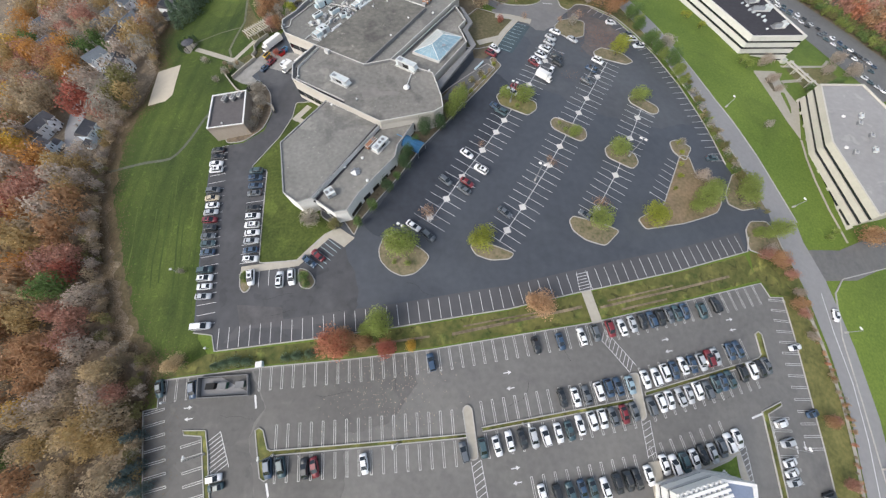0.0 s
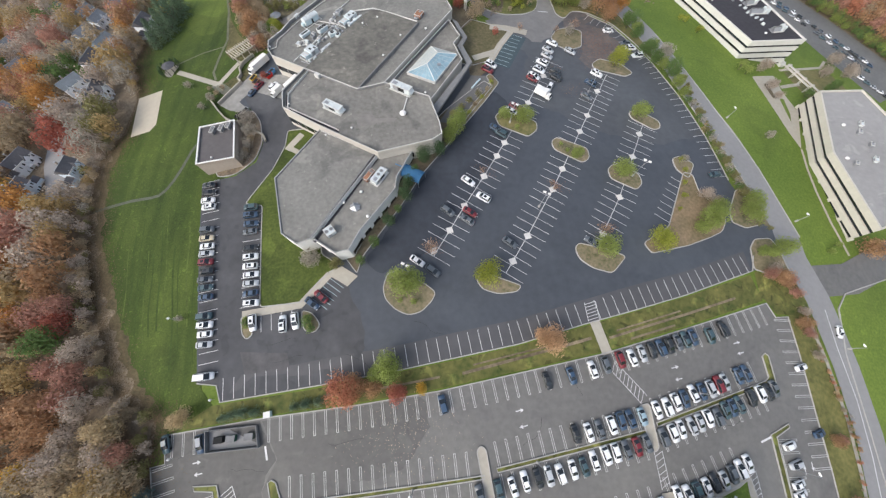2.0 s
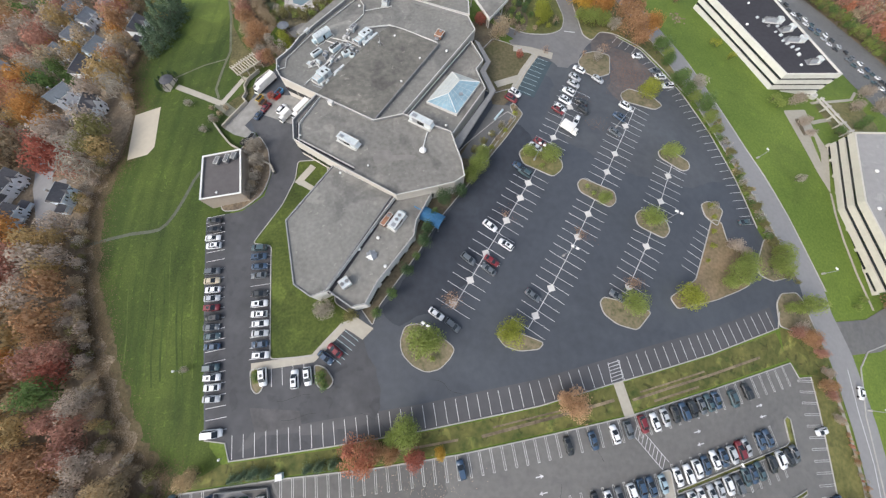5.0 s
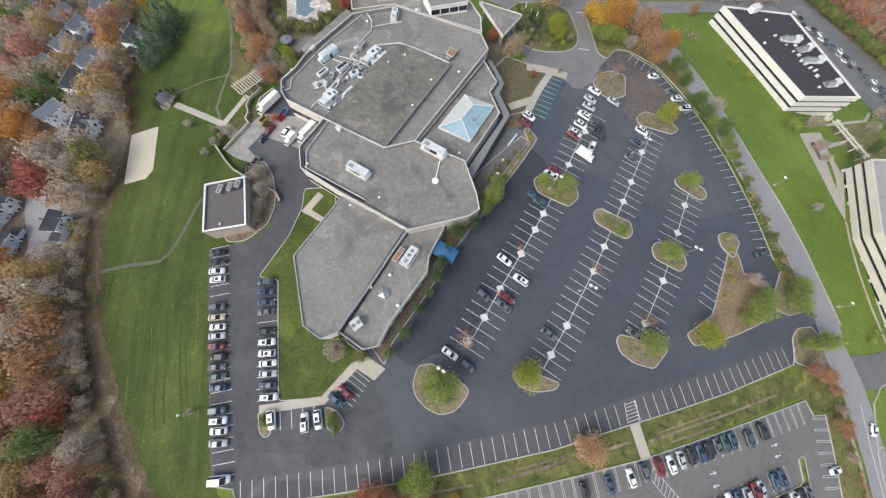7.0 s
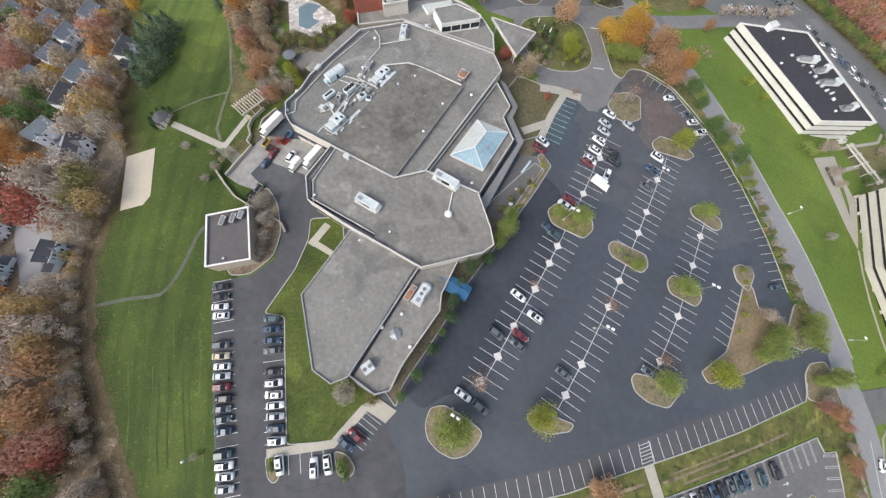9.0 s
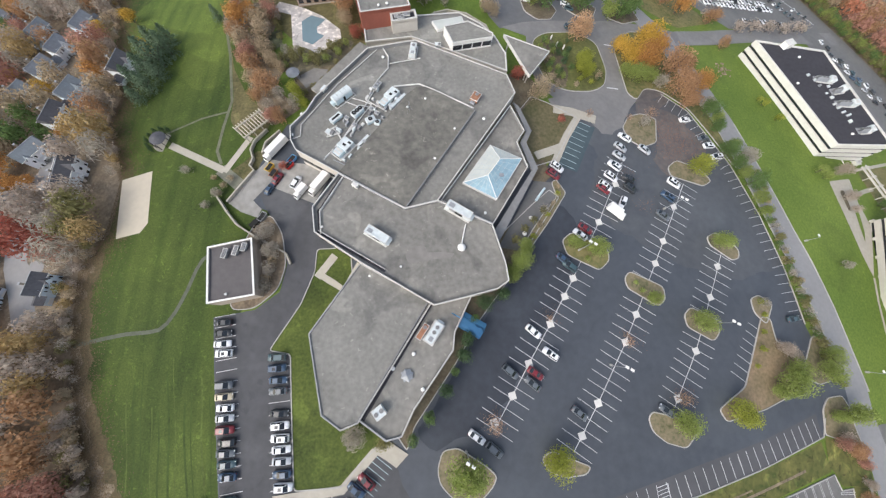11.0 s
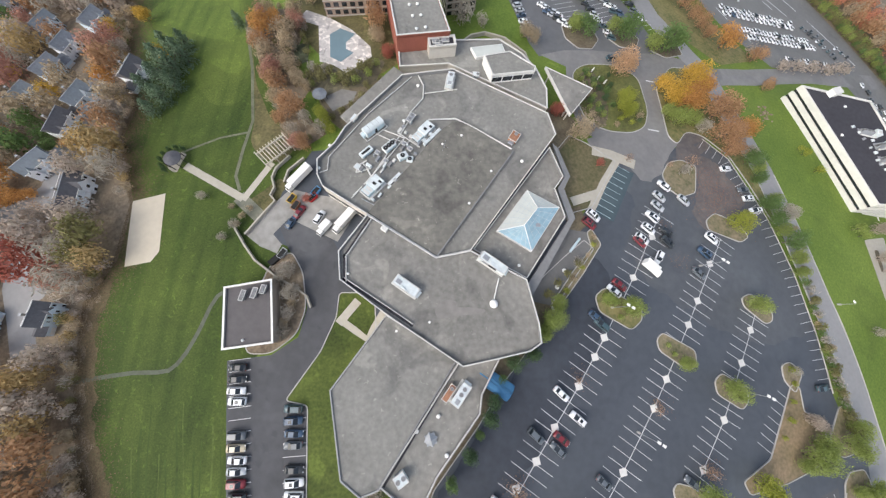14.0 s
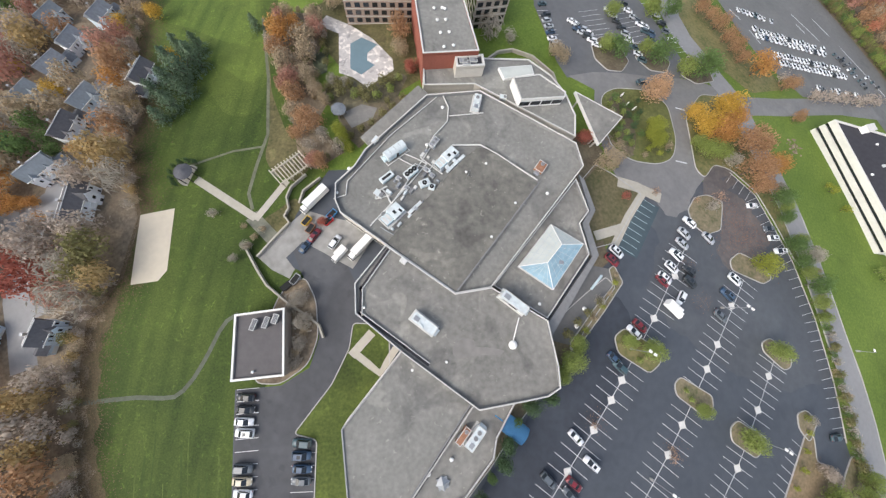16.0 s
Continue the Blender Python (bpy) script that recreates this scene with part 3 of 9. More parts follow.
sheet("terrace_strip", [(15.9, 98.8), (17.3, 100.0), (19.8, 95.8), (14.3, 87.7), (7.1, 78.3), (5.0, 78.9), (11.9, 88.6), (17.0, 94.6)], 0.27, M_ISLAND, "kerbed strip of grey-green shrubs beside the terrace", "planting bed", True, 0.8)
sheet("garden_ground", [(-60.2, 133.7), (-54.5, 139.1), (-46.8, 141.6), (-40.6, 143.8), (-38.0, 141.0), (-46.1, 133.6), (-52.8, 124.4), (-58.3, 128.9)], 0.055, M_MULCH, "planted garden ground behind the building", "planting bed")
sheet("garden_terrace", [(-59.3, 134.6), (-54.4, 138.2), (-49.9, 137.6), (-50.6, 134.1), (-55.8, 130.3)], 0.07, mat("terrace_paving", (0.21, 0.2, 0.185), vary=0.2, small=1.0, large=0.2), "grey garden terrace behind the building", "terrace")
sheet("foundation_mulch", [(10.3, 104.4), (14.6, 106.4), (16.3, 101.0), (13.1, 98.1), (10.5, 99.5)], 0.205, M_MULCH, "bare mulch at the foot of the wall", "planting bed")
sheet("foundation_mulch", [(5.7, 137.2), (11.3, 139.0), (15.7, 133.7), (13.7, 128.2), (8.0, 121.0), (5.4, 125.3)], 0.205, M_MULCH, "bare mulch under small trees by the building", "planting bed")
STRIPS = [
    ([(-42.0, -12.5), (-41.2, -12.0), (-40.2, -12.5), (-38.7, -16.1), (-37.9, -16.4), (5.7, -13.0), (5.7, -13.7), (-37.5, -17.3), (-37.4, -21.5), (-38.5, -22.1), (-39.5, -21.6)], M_BANK),
    ([(8.5, -11.8), (44.2, -6.1), (44.4, -6.9), (8.7, -12.6)], M_BANK),
    ([(47.0, -4.8), (78.2, 2.7), (79.3, 3.5), (79.3, 8.4), (80.3, 9.1), (81.1, 8.4), (80.9, 0), (79.9, -0.8), (78.7, 1.9), (47.1, -5.6)], M_BANK),
    ([(-58.9, -12.7), (-53.5, -12.6), (-52.1, -16.8), (-49.5, -27.2), (-50.7, -27.2), (-54.2, -13.8), (-58.4, -13.6)], M_BANK),
    ([(75.5, -9.1), (81.1, -7.1), (81.1, -7.9), (76.9, -9.7), (76.6, -27.3), (75.2, -27.2)], M_BANK),
]
for poly, mt in STRIPS:
    sheet("grass_strip", poly, 0.22, mt, "narrow kerbed grass strip between parking rows", "traffic island", True)
OFFICE_LAWN = [(48.7, -23.1), (67.3, -17.5), (68.2, -22.8), (67.1, -34.1), (46.7, -33.4), (44.1, -27.4)]
sheet("office_lawn", OFFICE_LAWN, 0.22, M_LAWN, "green lawn in front of the office building", "lawn", True)
SAND = [(-95.7, 102.9), (-103.8, 100.4), (-100.8, 83.2), (-94.6, 84.7), (-93.1, 87.4)]
sheet("sand_court", SAND, 0.08, M_SAND, "pale sand volleyball court in the lawn", "sand court")
FIELD = [(-140.5, 203.5), (-91.9, 193.6), (-80.6, 152.8), (-59.8, 118.1), (-46.1, 89.8), (-66.6, 61.1), (-68.0, 55.2), (-60.2, 7.0), (-56.0, 2.6), (-66.6, -1.6), (-72.0, -8.0)] + [(-150, -20), (-150, 230)]
sheet("mown_field", FIELD, 0.04, M_FIELD, "striped mown grass field", "lawn")
# the grass grows paler towards the north end, and browner along the belt of trees
PALER = ((1.18, 0.046, [(-125.0, 152.0), (-126.0, 164.0), (-116.0, 182.0), (-94.0, 182.0), (-86.6, 160.0), (-80.8, 140.0), (-82.4, 131.0), (-90.0, 130.0), (-97.0, 138.0), (-110.0, 148.0)]), (1.42, 0.052, [(-122.0, 157.0), (-124.0, 164.0), (-114.6, 182.0), (-94.4, 181.0), (-87.6, 160.4), (-82.6, 146.0), (-87.0, 141.0), (-95.0, 146.0), (-108.0, 153.0)]), (1.7, 0.058, [(-119.0, 162.0), (-122.0, 168.0), (-113.4, 181.6), (-95.4, 180.0), (-89.6, 162.0), (-91.0, 154.6), (-99.0, 156.0), (-109.0, 160.0)]))
for k, lift, poly in PALER:
    sheet("paler_grass", poly, lift, mat("paler_grass", (0.043 * k, 0.071 * k, 0.011 * k), vary=0.3, small=2.6, large=0.045, tint=(0.076 * k, 0.1 * k, 0.018 * k), bump=0.25, stripes=0.05, blots=((0.8, 0.62, 0.7, 1.5, 2), (0.1, 0.53, 0.68, 0.82, 6), (0.3, 0.56, 0.68, 1.2, 11))), "paler mown grass at the north end of the field", "lawn", r=5.0)
M_BROWNED = mat("browned_grass", (0.075, 0.082, 0.026), vary=0.35, small=1.4, large=0.12, tint=(0.135, 0.112, 0.052), bump=0.4, blots=((0.25, 0.55, 0.66, 1.35, 3), (0.15, 0.55, 0.66, 0.75, 7)))
for poly in ([(-85.4, 158.0), (-79.6, 139.0), (-73.2, 127.6), (-64.0, 119.0), (-66.4, 112.6), (-73.4, 114.4), (-76.8, 119.0), (-77.0, 126.2), (-80.6, 141.0)], [(-75.3, 100.6), (-70.6, 104.4), (-66.6, 108.8), (-64.6, 107.0), (-66.0, 101.6), (-69.6, 95.6)]):
    sheet("browned_grass", poly, 0.05, M_BROWNED, "brown leaf-strewn grass beside the trees", "ground", r=2.0)
sheet("browned_grass", [(-76.0, 172.0), (-67.0, 180.0), (-41.0, 175.0), (-37.6, 150.6), (-46.4, 142.0), (-56.0, 143.4), (-67.0, 155.0)], 0.052, M_BROWNED, "brown leaf-strewn grass round the pool", "ground", r=2.0)
# streaks left by the mower, running beside the parking lane
M_TRACK = mat("dark_grass_track", (0.041, 0.069, 0.011), vary=0.4, small=1.5, large=0.2)
M_TRACK_PALE = mat("pale_grass_track", (0.074, 0.104, 0.02), vary=0.45, small=1.5, large=0.2)
mower = random.Random(4)
for k in range(12):
    u0 = 2.0 + k * 1.9 + mower.uniform(-0.4, 0.4)
    top, low = mower.uniform(44, 59) - 0.25 * u0, mower.uniform(6, 22) + 0.3 * u0
    pts = []
    for i in range(9):
        y = top + (low - top) * i / 8
        pts.append((-70.6 + (62.7 - y) * 0.175 - u0 + 0.25 * math.sin(i * 0.9 + k), y))
    pave(pts, mower.uniform(0.18, 0.5), 0.06 + 0.0004 * k, M_TRACK_PALE if k % 3 == 1 else M_TRACK, "thin mower streak in the grass", "mower_track")
DECK = [(-70.3, 169.6), (-62.4, 166.6), (-54.8, 162.0), (-48.0, 155.3), (-47.1, 151.2), (-53.7, 144.1), (-58.3, 147.0), (-62.4, 148.0), (-65.2, 162.7), (-72.2, 165.3)]
sheet("pool_deck", DECK, 0.08, mat("pinkish_concrete", (0.5, 0.465, 0.435), vary=0.2, small=1.0, large=0.3, blots=((0.5, 0.52, 0.6, 1.5, 3), (0.35, 0.55, 0.62, 0.72, 6))), "pale worn concrete deck round the pool", "pool deck")
sheet("pool_garden", [(-64.5, 147.0), (-58.0, 146.4), (-53.6, 143.6), (-46.6, 150.4), (-42.6, 150.0), (-45.2, 140.8), (-52.0, 138.6), (-60.0, 134.0), (-66.0, 139.0)], 0.06, mat("garden_soil", (0.13, 0.115, 0.075), vary=0.35, small=1.0, large=0.25, blots=((0.4, 0.55, 0.64, 1.5, 3),)), "brown planted garden ground beside the pool", "planting bed", r=2.0)
sheet("garden_court", [(-71.2, 153.6), (-66.9, 156.2), (-65.8, 147.9), (-69.4, 145.4)], 0.1, mat("mossy_paving", (0.075, 0.085, 0.05), vary=0.4, small=0.9, large=0.3, blots=((0.6, 0.55, 0.63, 1.8, 2),)), "mossy paved garden court behind hedges", "court")
POOL = [(-61.1, 159.2), (-58.2, 162.1), (-53.2, 160.0), (-55.6, 156.3), (-55.2, 153.6), (-52.7, 152.2), (-56.0, 148.2), (-59.5, 150.0)]
structure("water", drape(POOL, 0.14), M_WATER, "covered grey-blue swimming pool", "pool")


pave([(-52.5, 23.9), (-37.7, 25.7), (-30.7, 33.2)], 1.9, 0.26, M_WALK, "pale concrete walk beside the lawn")
sheet("entrance_paving", [(-31.1, 33.9), (-27.7, 35.1), (-23.4, 32.3), (-26.0, 29.7), (-28.2, 31.2), (-30.3, 32.4)], 0.27, M_WALK, "pale concrete paving at the corner entrance", "path")
pave([(-92.6, 111.1), (-75.1, 102.3)], 2.0, 0.07, M_WALK, "straight pale concrete path to the pavilion")
pave([(-75.1, 101.9), (-72.6, 106.8), (-69.5, 113.0)], 1.7, 0.07, M_WALK, "pale concrete path to the pergola")
pave([(-76.4, 102.8), (-68.1, 96.2), (-63.4, 90.2)], 3.4, 0.06, M_PATH, "worn grey service path")
pave([(-76.4, 104.4), (-78.4, 108.6), (-78.2, 116.7), (-77.5, 125.9), (-81.8, 144.2), (-89.2, 166.4)], 0.85, 0.07, M_TRODDEN, "narrow worn path over the lawn")
pave([(-77.6, 122.1), (-85.3, 119.9), (-95.1, 114.8)], 0.6, 0.075, M_TRODDEN, "narrow worn path to the pavilion")
pave([(-104.8, 56.5), (-98.0, 58.0), (-92.1, 59.1), (-86.4, 59.5), (-84.0, 60.0), (-82.3, 61.5), (-80.7, 64.2), (-79.6, 67.0), (-78.6, 70.0), (-77.4, 74.6), (-76.2, 77.2), (-74.0, 79.0)], 0.95, 0.06, mat("mossy_path", (0.1, 0.11, 0.08), vary=0.25, small=1.2, large=0.15), "narrow grey footpath across the field")
pave([(19.7, 124.5), (25.5, 123.7), (33.0, 121.3)], 3.2, 0.26, M_WALK, "pale concrete entrance walk")
pave([(27.7, 122.6), (22.2, 114.1), (17.7, 105.3)], 2.2, 0.27, M_WALK, "pale concrete walk beside the parking bays")
pave([(12.2, 107.4), (20.6, 110.8)], 2.6, 0.28, M_WALK, "pale concrete walk to the side door")
pave([(36.2, 18.4), (38.0, 10.7)], 2.6, 0.18, M_WALK, "pale concrete walk down the grass bank")
sheet("crossing_walk", [(4.3, -8.2), (5.3, -7.2), (6.4, -8.0), (7.6, -17.8), (5.8, -18.1)], 0.3, M_WALK, "pale concrete walk crossing the parking rows", "path", True, 0.8)
sheet("crossing_walk", [(43.4, -1.0), (46.0, -0.6), (46.4, -9.8), (45.4, -10.7), (44.4, -10.2)], 0.3, M_WALK, "pale concrete walk crossing the parking rows", "path", True, 0.8)
pave([(46.4, -18.7), (46.9, -27.4)], 2.8, 0.3, M_WALK, "pale concrete walk to the office building")
pave([(47.7, -23.1), (66.8, -17.3), (67.4, -27.0)], 1.8, 0.3, M_WALK, "pale concrete walk round the office lawn")
pave([(-46.6, 72.1), (-42.6, 77.7)], 2.0, 0.28, M_WALK, "pale concrete walk to the side door")
pave([(-45.6, 72.6), (-39.6, 68.9), (-35.6, 76.8)], 1.6, 0.28, M_WALK, "pale concrete walk to the side door")
for line in ([(82.0, 102.0), (86.0, 86.0), (91.8, 66.1), (94.8, 52.0)], [(84.8, 125.0), (90.2, 104.0), (94.6, 86.8), (97.7, 77.3), (100.9, 63.8), (103.1, 51.4), (105.2, 40.5)]):
    structure("kerb", band(line, 0.3, 0.1, 0.14, step=3), M_KERB, "pale concrete road kerb", "kerb")
structure("kerb", band([(-61.6, 8.4), (-56.6, 7.8), (-55.2, 4.1), (-31.9, 6.8), (-11.6, 9.5), (2.1, 11.7), (16.1, 13.9), (33.7, 18.0), (46.0, 20.6), (62.4, 24.3), (84.8, 30.5), (86.7, 34.9)], 0.24, 0.1, 0.15, step=3), M_KERB, "pale concrete kerb", "kerb")
structure("kerb", band([(-64.6, -27.6), (-69.7, -8.9), (-66.3, -8.2), (-67.3, -2.4), (-43.3, 0.5), (-21.9, 2.3), (-3.3, 4.4), (15.7, 7.4), (37.0, 10.8), (60.3, 15.9), (85.6, 21.6), (87.1, 17.8), (90.9, 17.9), (90.7, 10.2), (89.8, -5.8), (89.4, -18.9), (88.6, -31.9)], 0.24, 0.1, 0.15, step=3), M_KERB, "pale concrete kerb", "kerb")
structure("kerb", band([(58.9, 134.3), (67.3, 128.1), (77.3, 108.4), (82.5, 91.9), (86.0, 75.0), (88.0, 59.1)], 0.24, 0.1, 0.15, step=3), M_KERB, "pale concrete kerb", "kerb")
structure("kerb", band([(131.6, 27.9), (113.1, 23.7), (108.7, 19.6), (105.3, 7.6), (104.3, -9.7), (103.3, -25.0)], 0.3, 0.1, 0.15, step=3), M_KERB, "pale concrete road kerb", "kerb")
structure("road_line", band([(103.8, 19.4), (103.2, 9.0), (103.5, -3.3), (102.4, -15.8), (100.4, -27.3)], 0.22, 0.18, step=3), M_PAINT, "worn white centre line", "road marking")
structure("footpath_verge", band([(97.2, 17.7), (98.4, 6.1), (98.7, -7.1), (97.6, -19.2), (96.1, -28.0)], 1.0, 0.1, step=3), M_WALK, "pale footpath beside the road", "path")

DRIVE = [(16.7, 132.5), (21.4, 128.4), (33.2, 127.1), (35.0, 122.9), (41.4, 123.0), (49.0, 130.2), (46.3, 133.1), (45.7, 152.4), (53.3, 163.0), (68.2, 156.1), (69.9, 157.9), (84.8, 162.3), (107.7, 170.8), (103.1, 174.2), (75.9, 166.7), (57.0, 167.9), (46.9, 167.6), (36.9, 165.5), (24.5, 164.2), (14.5, 162.3), (5.9, 158.8), (14.4, 155.2), (13.3, 142.5)]
sheet("entrance_drive", DRIVE, 0.13, M_DRIVE, "pale grey asphalt entrance drive", "road")

sheet("entrance_drive", [(18.5, 128.3), (21.4, 129.5), (34.1, 128.3), (35.7, 122.4), (33.0, 121.1), (25.5, 123.7), (19.7, 125.0)], 0.125, M_DRIVE, "pale grey asphalt entrance drive", "road")
sheet("asphalt_patch", [(48.6, 130.1), (53.0, 136.7), (59.8, 135.6), (61.0, 131.2), (54.2, 126.0), (47.8, 124.8)], 0.115, M_STAINED, "leaf-stained asphalt at the end of the bays", "asphalt patch")
sheet("entrance_drive", [(19.8, 124.6), (30.0, 122.6)] + wavy([(31.0, 121.6), (34.0, 117.0), (37.6, 115.6), (41.4, 119.4), (44.6, 124.6)], 1.0, 7.0) + [(45.6, 126.4), (50.0, 131.6), (46.0, 134.0), (36.0, 134.0), (24.0, 131.0)], 0.128, M_DRIVE, "pale grey asphalt entrance drive", "road", r=2.0)
sheet("far_bank", [(46.2, 194.2), (47.7, 207.2), (67.8, 215.3), (75.0, 198.4), (95.9, 177.0), (76.4, 169.4), (66.6, 176.5), (56.0, 184.0)], 0.07, M_DRYGRASS, "brownish grass bank beside the far car park", "ground", r=2.0)
sheet("plaza", [(119.0, 106.4), (130.5, 108.6), (129.6, 100.0), (131.4, 90.4), (122.9, 73.0), (121.3, 80.0), (119.9, 95.0)], 0.075, M_WALK, "pale concrete plaza tapering into a walk", "path", r=1.0)
sheet("plaza_lawn", [(126.0, 96.0), (128.0, 96.2), (126.8, 88.6), (125.0, 84.6)], 0.1, M_LAWN, "narrow lawn set into the concrete plaza", "lawn", r=0.8)
sheet("plaza_bed", [(122.4, 103.2), (125.0, 103.6), (124.4, 96.6), (123.0, 95.6)], 0.1, M_MULCH, "bare brown planting bed in the plaza", "planting bed", r=1.2)
sheet("shaded_grass", [(137.0, 112.0), (150.0, 115.4), (163.0, 117.6), (167.0, 106.0), (160.0, 96.0), (150.2, 95.0), (143.5, 95.5), (139.5, 103.0)], 0.065, M_DRYGRASS, "dull grass between the office blocks", "lawn", r=2.0)
pave([(130.2, 102.4), (136.0, 104.2), (141.6, 105.8)], 1.5, 0.085, M_WALK, "pale concrete walk from the plaza to the trellis")
pave([(135.5, 112.6), (150.1, 116.1), (161.0, 118.8), (166.3, 123.5)], 1.2, 0.08, M_WALK, "narrow pale path beside the office block")
pave([(123.0, 73.0), (121.0, 65.0), (119.9, 56.3), (119.8, 46.0), (121.0, 35.0)], 0.9, 0.08, M_WALK, "narrow pale footpath round the office block")
sheet("hedge_strip", [(86.4, 106.9), (91.0, 79.3), (95.4, 54.5), (97.0, 44.1), (94.6, 42.8), (92.6, 53.4), (87.9, 77.7), (83.3, 104.5)], 0.09, M_ISLAND, "thin grass strip under the roadside hedge", "ground")
sheet("aged_lot", [(5.5, 158.1), (2.3, 163.7), (-4.8, 187.3), (-5.5, 201.9), (33.4, 215.3), (36.1, 202.9), (48.6, 176.9), (56.7, 166.3), (36.6, 163.5), (24.3, 162.3), (14.4, 160.5)], 0.115, mat("faded_asphalt", (0.12, 0.12, 0.122), rough=0.68, spec=0.5, vary=0.18, small=0.5, large=0.06), "faded grey asphalt of the north car park", "asphalt")
for poly in ([(14.4, 174.3), (18.2, 178.4), (24.0, 178.4), (27.5, 169.8), (24.5, 164.7), (19.5, 164.0), (15.3, 167.9)], [(29.8, 178.5), (36.9, 180.0), (43.6, 173.6), (41.2, 168.5), (35.1, 167.9), (30.4, 171.8)], [(51.3, 179.0), (59.0, 176.5), (60.3, 170.0), (52.7, 166.7), (47.1, 168.9)]):
    sheet("planting_island", poly, 0.22, M_MULCH, "kerbed planting island in the far car park", "traffic island", True, 1.0)

# ---- painted markings, each a thin child of its car park ----
bm = boxes((-2.45, -0.06, 0, 2.45, 0.06, 0.012))
LINE_MESH = bpy.data.meshes.new("stall_line")
bm.to_mesh(LINE_MESH)
bm.free()
LINE_MESH.materials.append(M_PAINT)
bm = boxes((-2.5, -0.27, 0, 2.5, -0.15, 0.012), (-2.5, 0.15, 0, 2.5, 0.27, 0.012), (2.38, -0.15, 0, 2.5, 0.15, 0.012))
PIN_MESH = bpy.data.meshes.new("stall_hairpin")
bm.to_mesh(PIN_MESH)
bm.free()
PIN_MESH.materials.append(mat("faded_paint", (0.48, 0.48, 0.46), vary=0.3, small=1.0, large=0.2))
TEAL_MESH = LINE_MESH.copy()
TEAL_MESH.materials.clear()
TEAL_MESH.materials.append(M_TEAL)
keep_out = [rounded(p, 1.2) for p, _ in ISLANDS[:10]]


def mark(lot, mesh, x, y, turn, lift=0.13, size=1.0, name="stall_line"):
    ob = new(name, mesh)
    ob.parent = lot
    ob.matrix_basis = stand(x, y, turn, lift, True) @ Matrix.Diagonal((size, 1, 1, 1))
    return ob


def along(line, step, first=0.0):
    """Places and headings at even steps along a line."""
    out, left = [], first
    for a, b in zip(line, line[1:]):
        n = math.dist(a, b)
        while left <= n:
            u = left / n
            out.append((a[0] + (b[0] - a[0]) * u, a[1] + (b[1] - a[1]) * u, heading(a, b)))
            left += step
        left -= n
    return out


def stalls(lot, line, step, side, mesh=LINE_MESH, skew=0.0, reach=2.45, size=1.0):
    """Stall lines on one side (+1: to the left of the way along the line) or both sides (0)."""
    for x, y, h in along(line, step):
        for s in ((1, -1) if side == 0 else (side,)):
            a = radians(h + 90 * s + skew * s)
            px_, py_ = x + math.cos(a) * reach * size, y + math.sin(a) * reach * size
            if not any(inside((px_, py_), k) for k in keep_out):
                mark(lot, mesh, px_, py_, math.degrees(a), 0.13, size)


ROW_D = [(-3.7, 36.7), (0.9, 43.8), (5.4, 50.9), (11.6, 60.1), (18.9, 71.6), (28.4, 87.3), (39.1, 106.8)]
ROW_E = [(14.9, 31.5), (21.9, 41.5), (31.0, 55.4), (35.1, 62.2), (47.0, 82.2), (58.1, 100.7)]
ROW_F = [(42.0, 40.0), (50.5, 52.8), (58.1, 66.6), (65.0, 79.1)]
for row in (ROW_D, ROW_E, ROW_F):
    stalls(upper_lot, row, 2.62, 0)
    mesh_ob("row_line", band(row, 0.16, 0.135, step=3), M_PAINT, upper_lot)
stalls(upper_lot, [(-54.6, 4.5), (-31.9, 7.0), (-11.6, 9.9), (2.1, 12.0), (16.1, 14.3), (33.1, 18.1)], 2.6, 1)
stalls(upper_lot, [(38.0, 19.0), (46.1, 20.9), (62.4, 24.6), (84.0, 30.3)], 2.6, 1)
stalls(upper_lot, [(59.6, 133.8), (67.2, 127.7), (77.2, 108.0), (82.4, 91.5), (85.9, 74.6), (87.7, 59.4)], 2.6, -1, size=0.86)
stalls(upper_lot, [(72.5, 56.9), (63.3, 44.3)], 2.5, -1)
stalls(upper_lot, [(-70.7, 62.7), (-61.4, 9.0)], 2.55, 1, reach=2.6)
stalls(upper_lot, [(-51.7, 54.1), (-48.4, 26.1)], 2.55, -1)
stalls(upper_lot, [(-50.3, 24.1), (-38.0, 25.6)], 2.6, -1)
stalls(upper_lot, [(26.5, 120.7), (18.7, 104.8)], 2.1, 1, TEAL_MESH)
stalls(upper_lot, [(-34.8, 27.1), (-30.9, 32.4)], 1.3, -1, TEAL_MESH)
stalls(upper_lot, [(35.6, 202.7), (48.8, 177.7)], 2.2, 1, size=0.8)
stalls(upper_lot, [(-3.8, 184.8), (2.3, 164.9)], 2.2, 1, size=0.8)
stalls(upper_lot, [(14.7, 189.9), (20.7, 176.7)], 2.2, 0, size=0.8)
stalls(upper_lot, [(24.9, 196.0), (34.5, 178.0)], 2.2, 0, size=0.8)
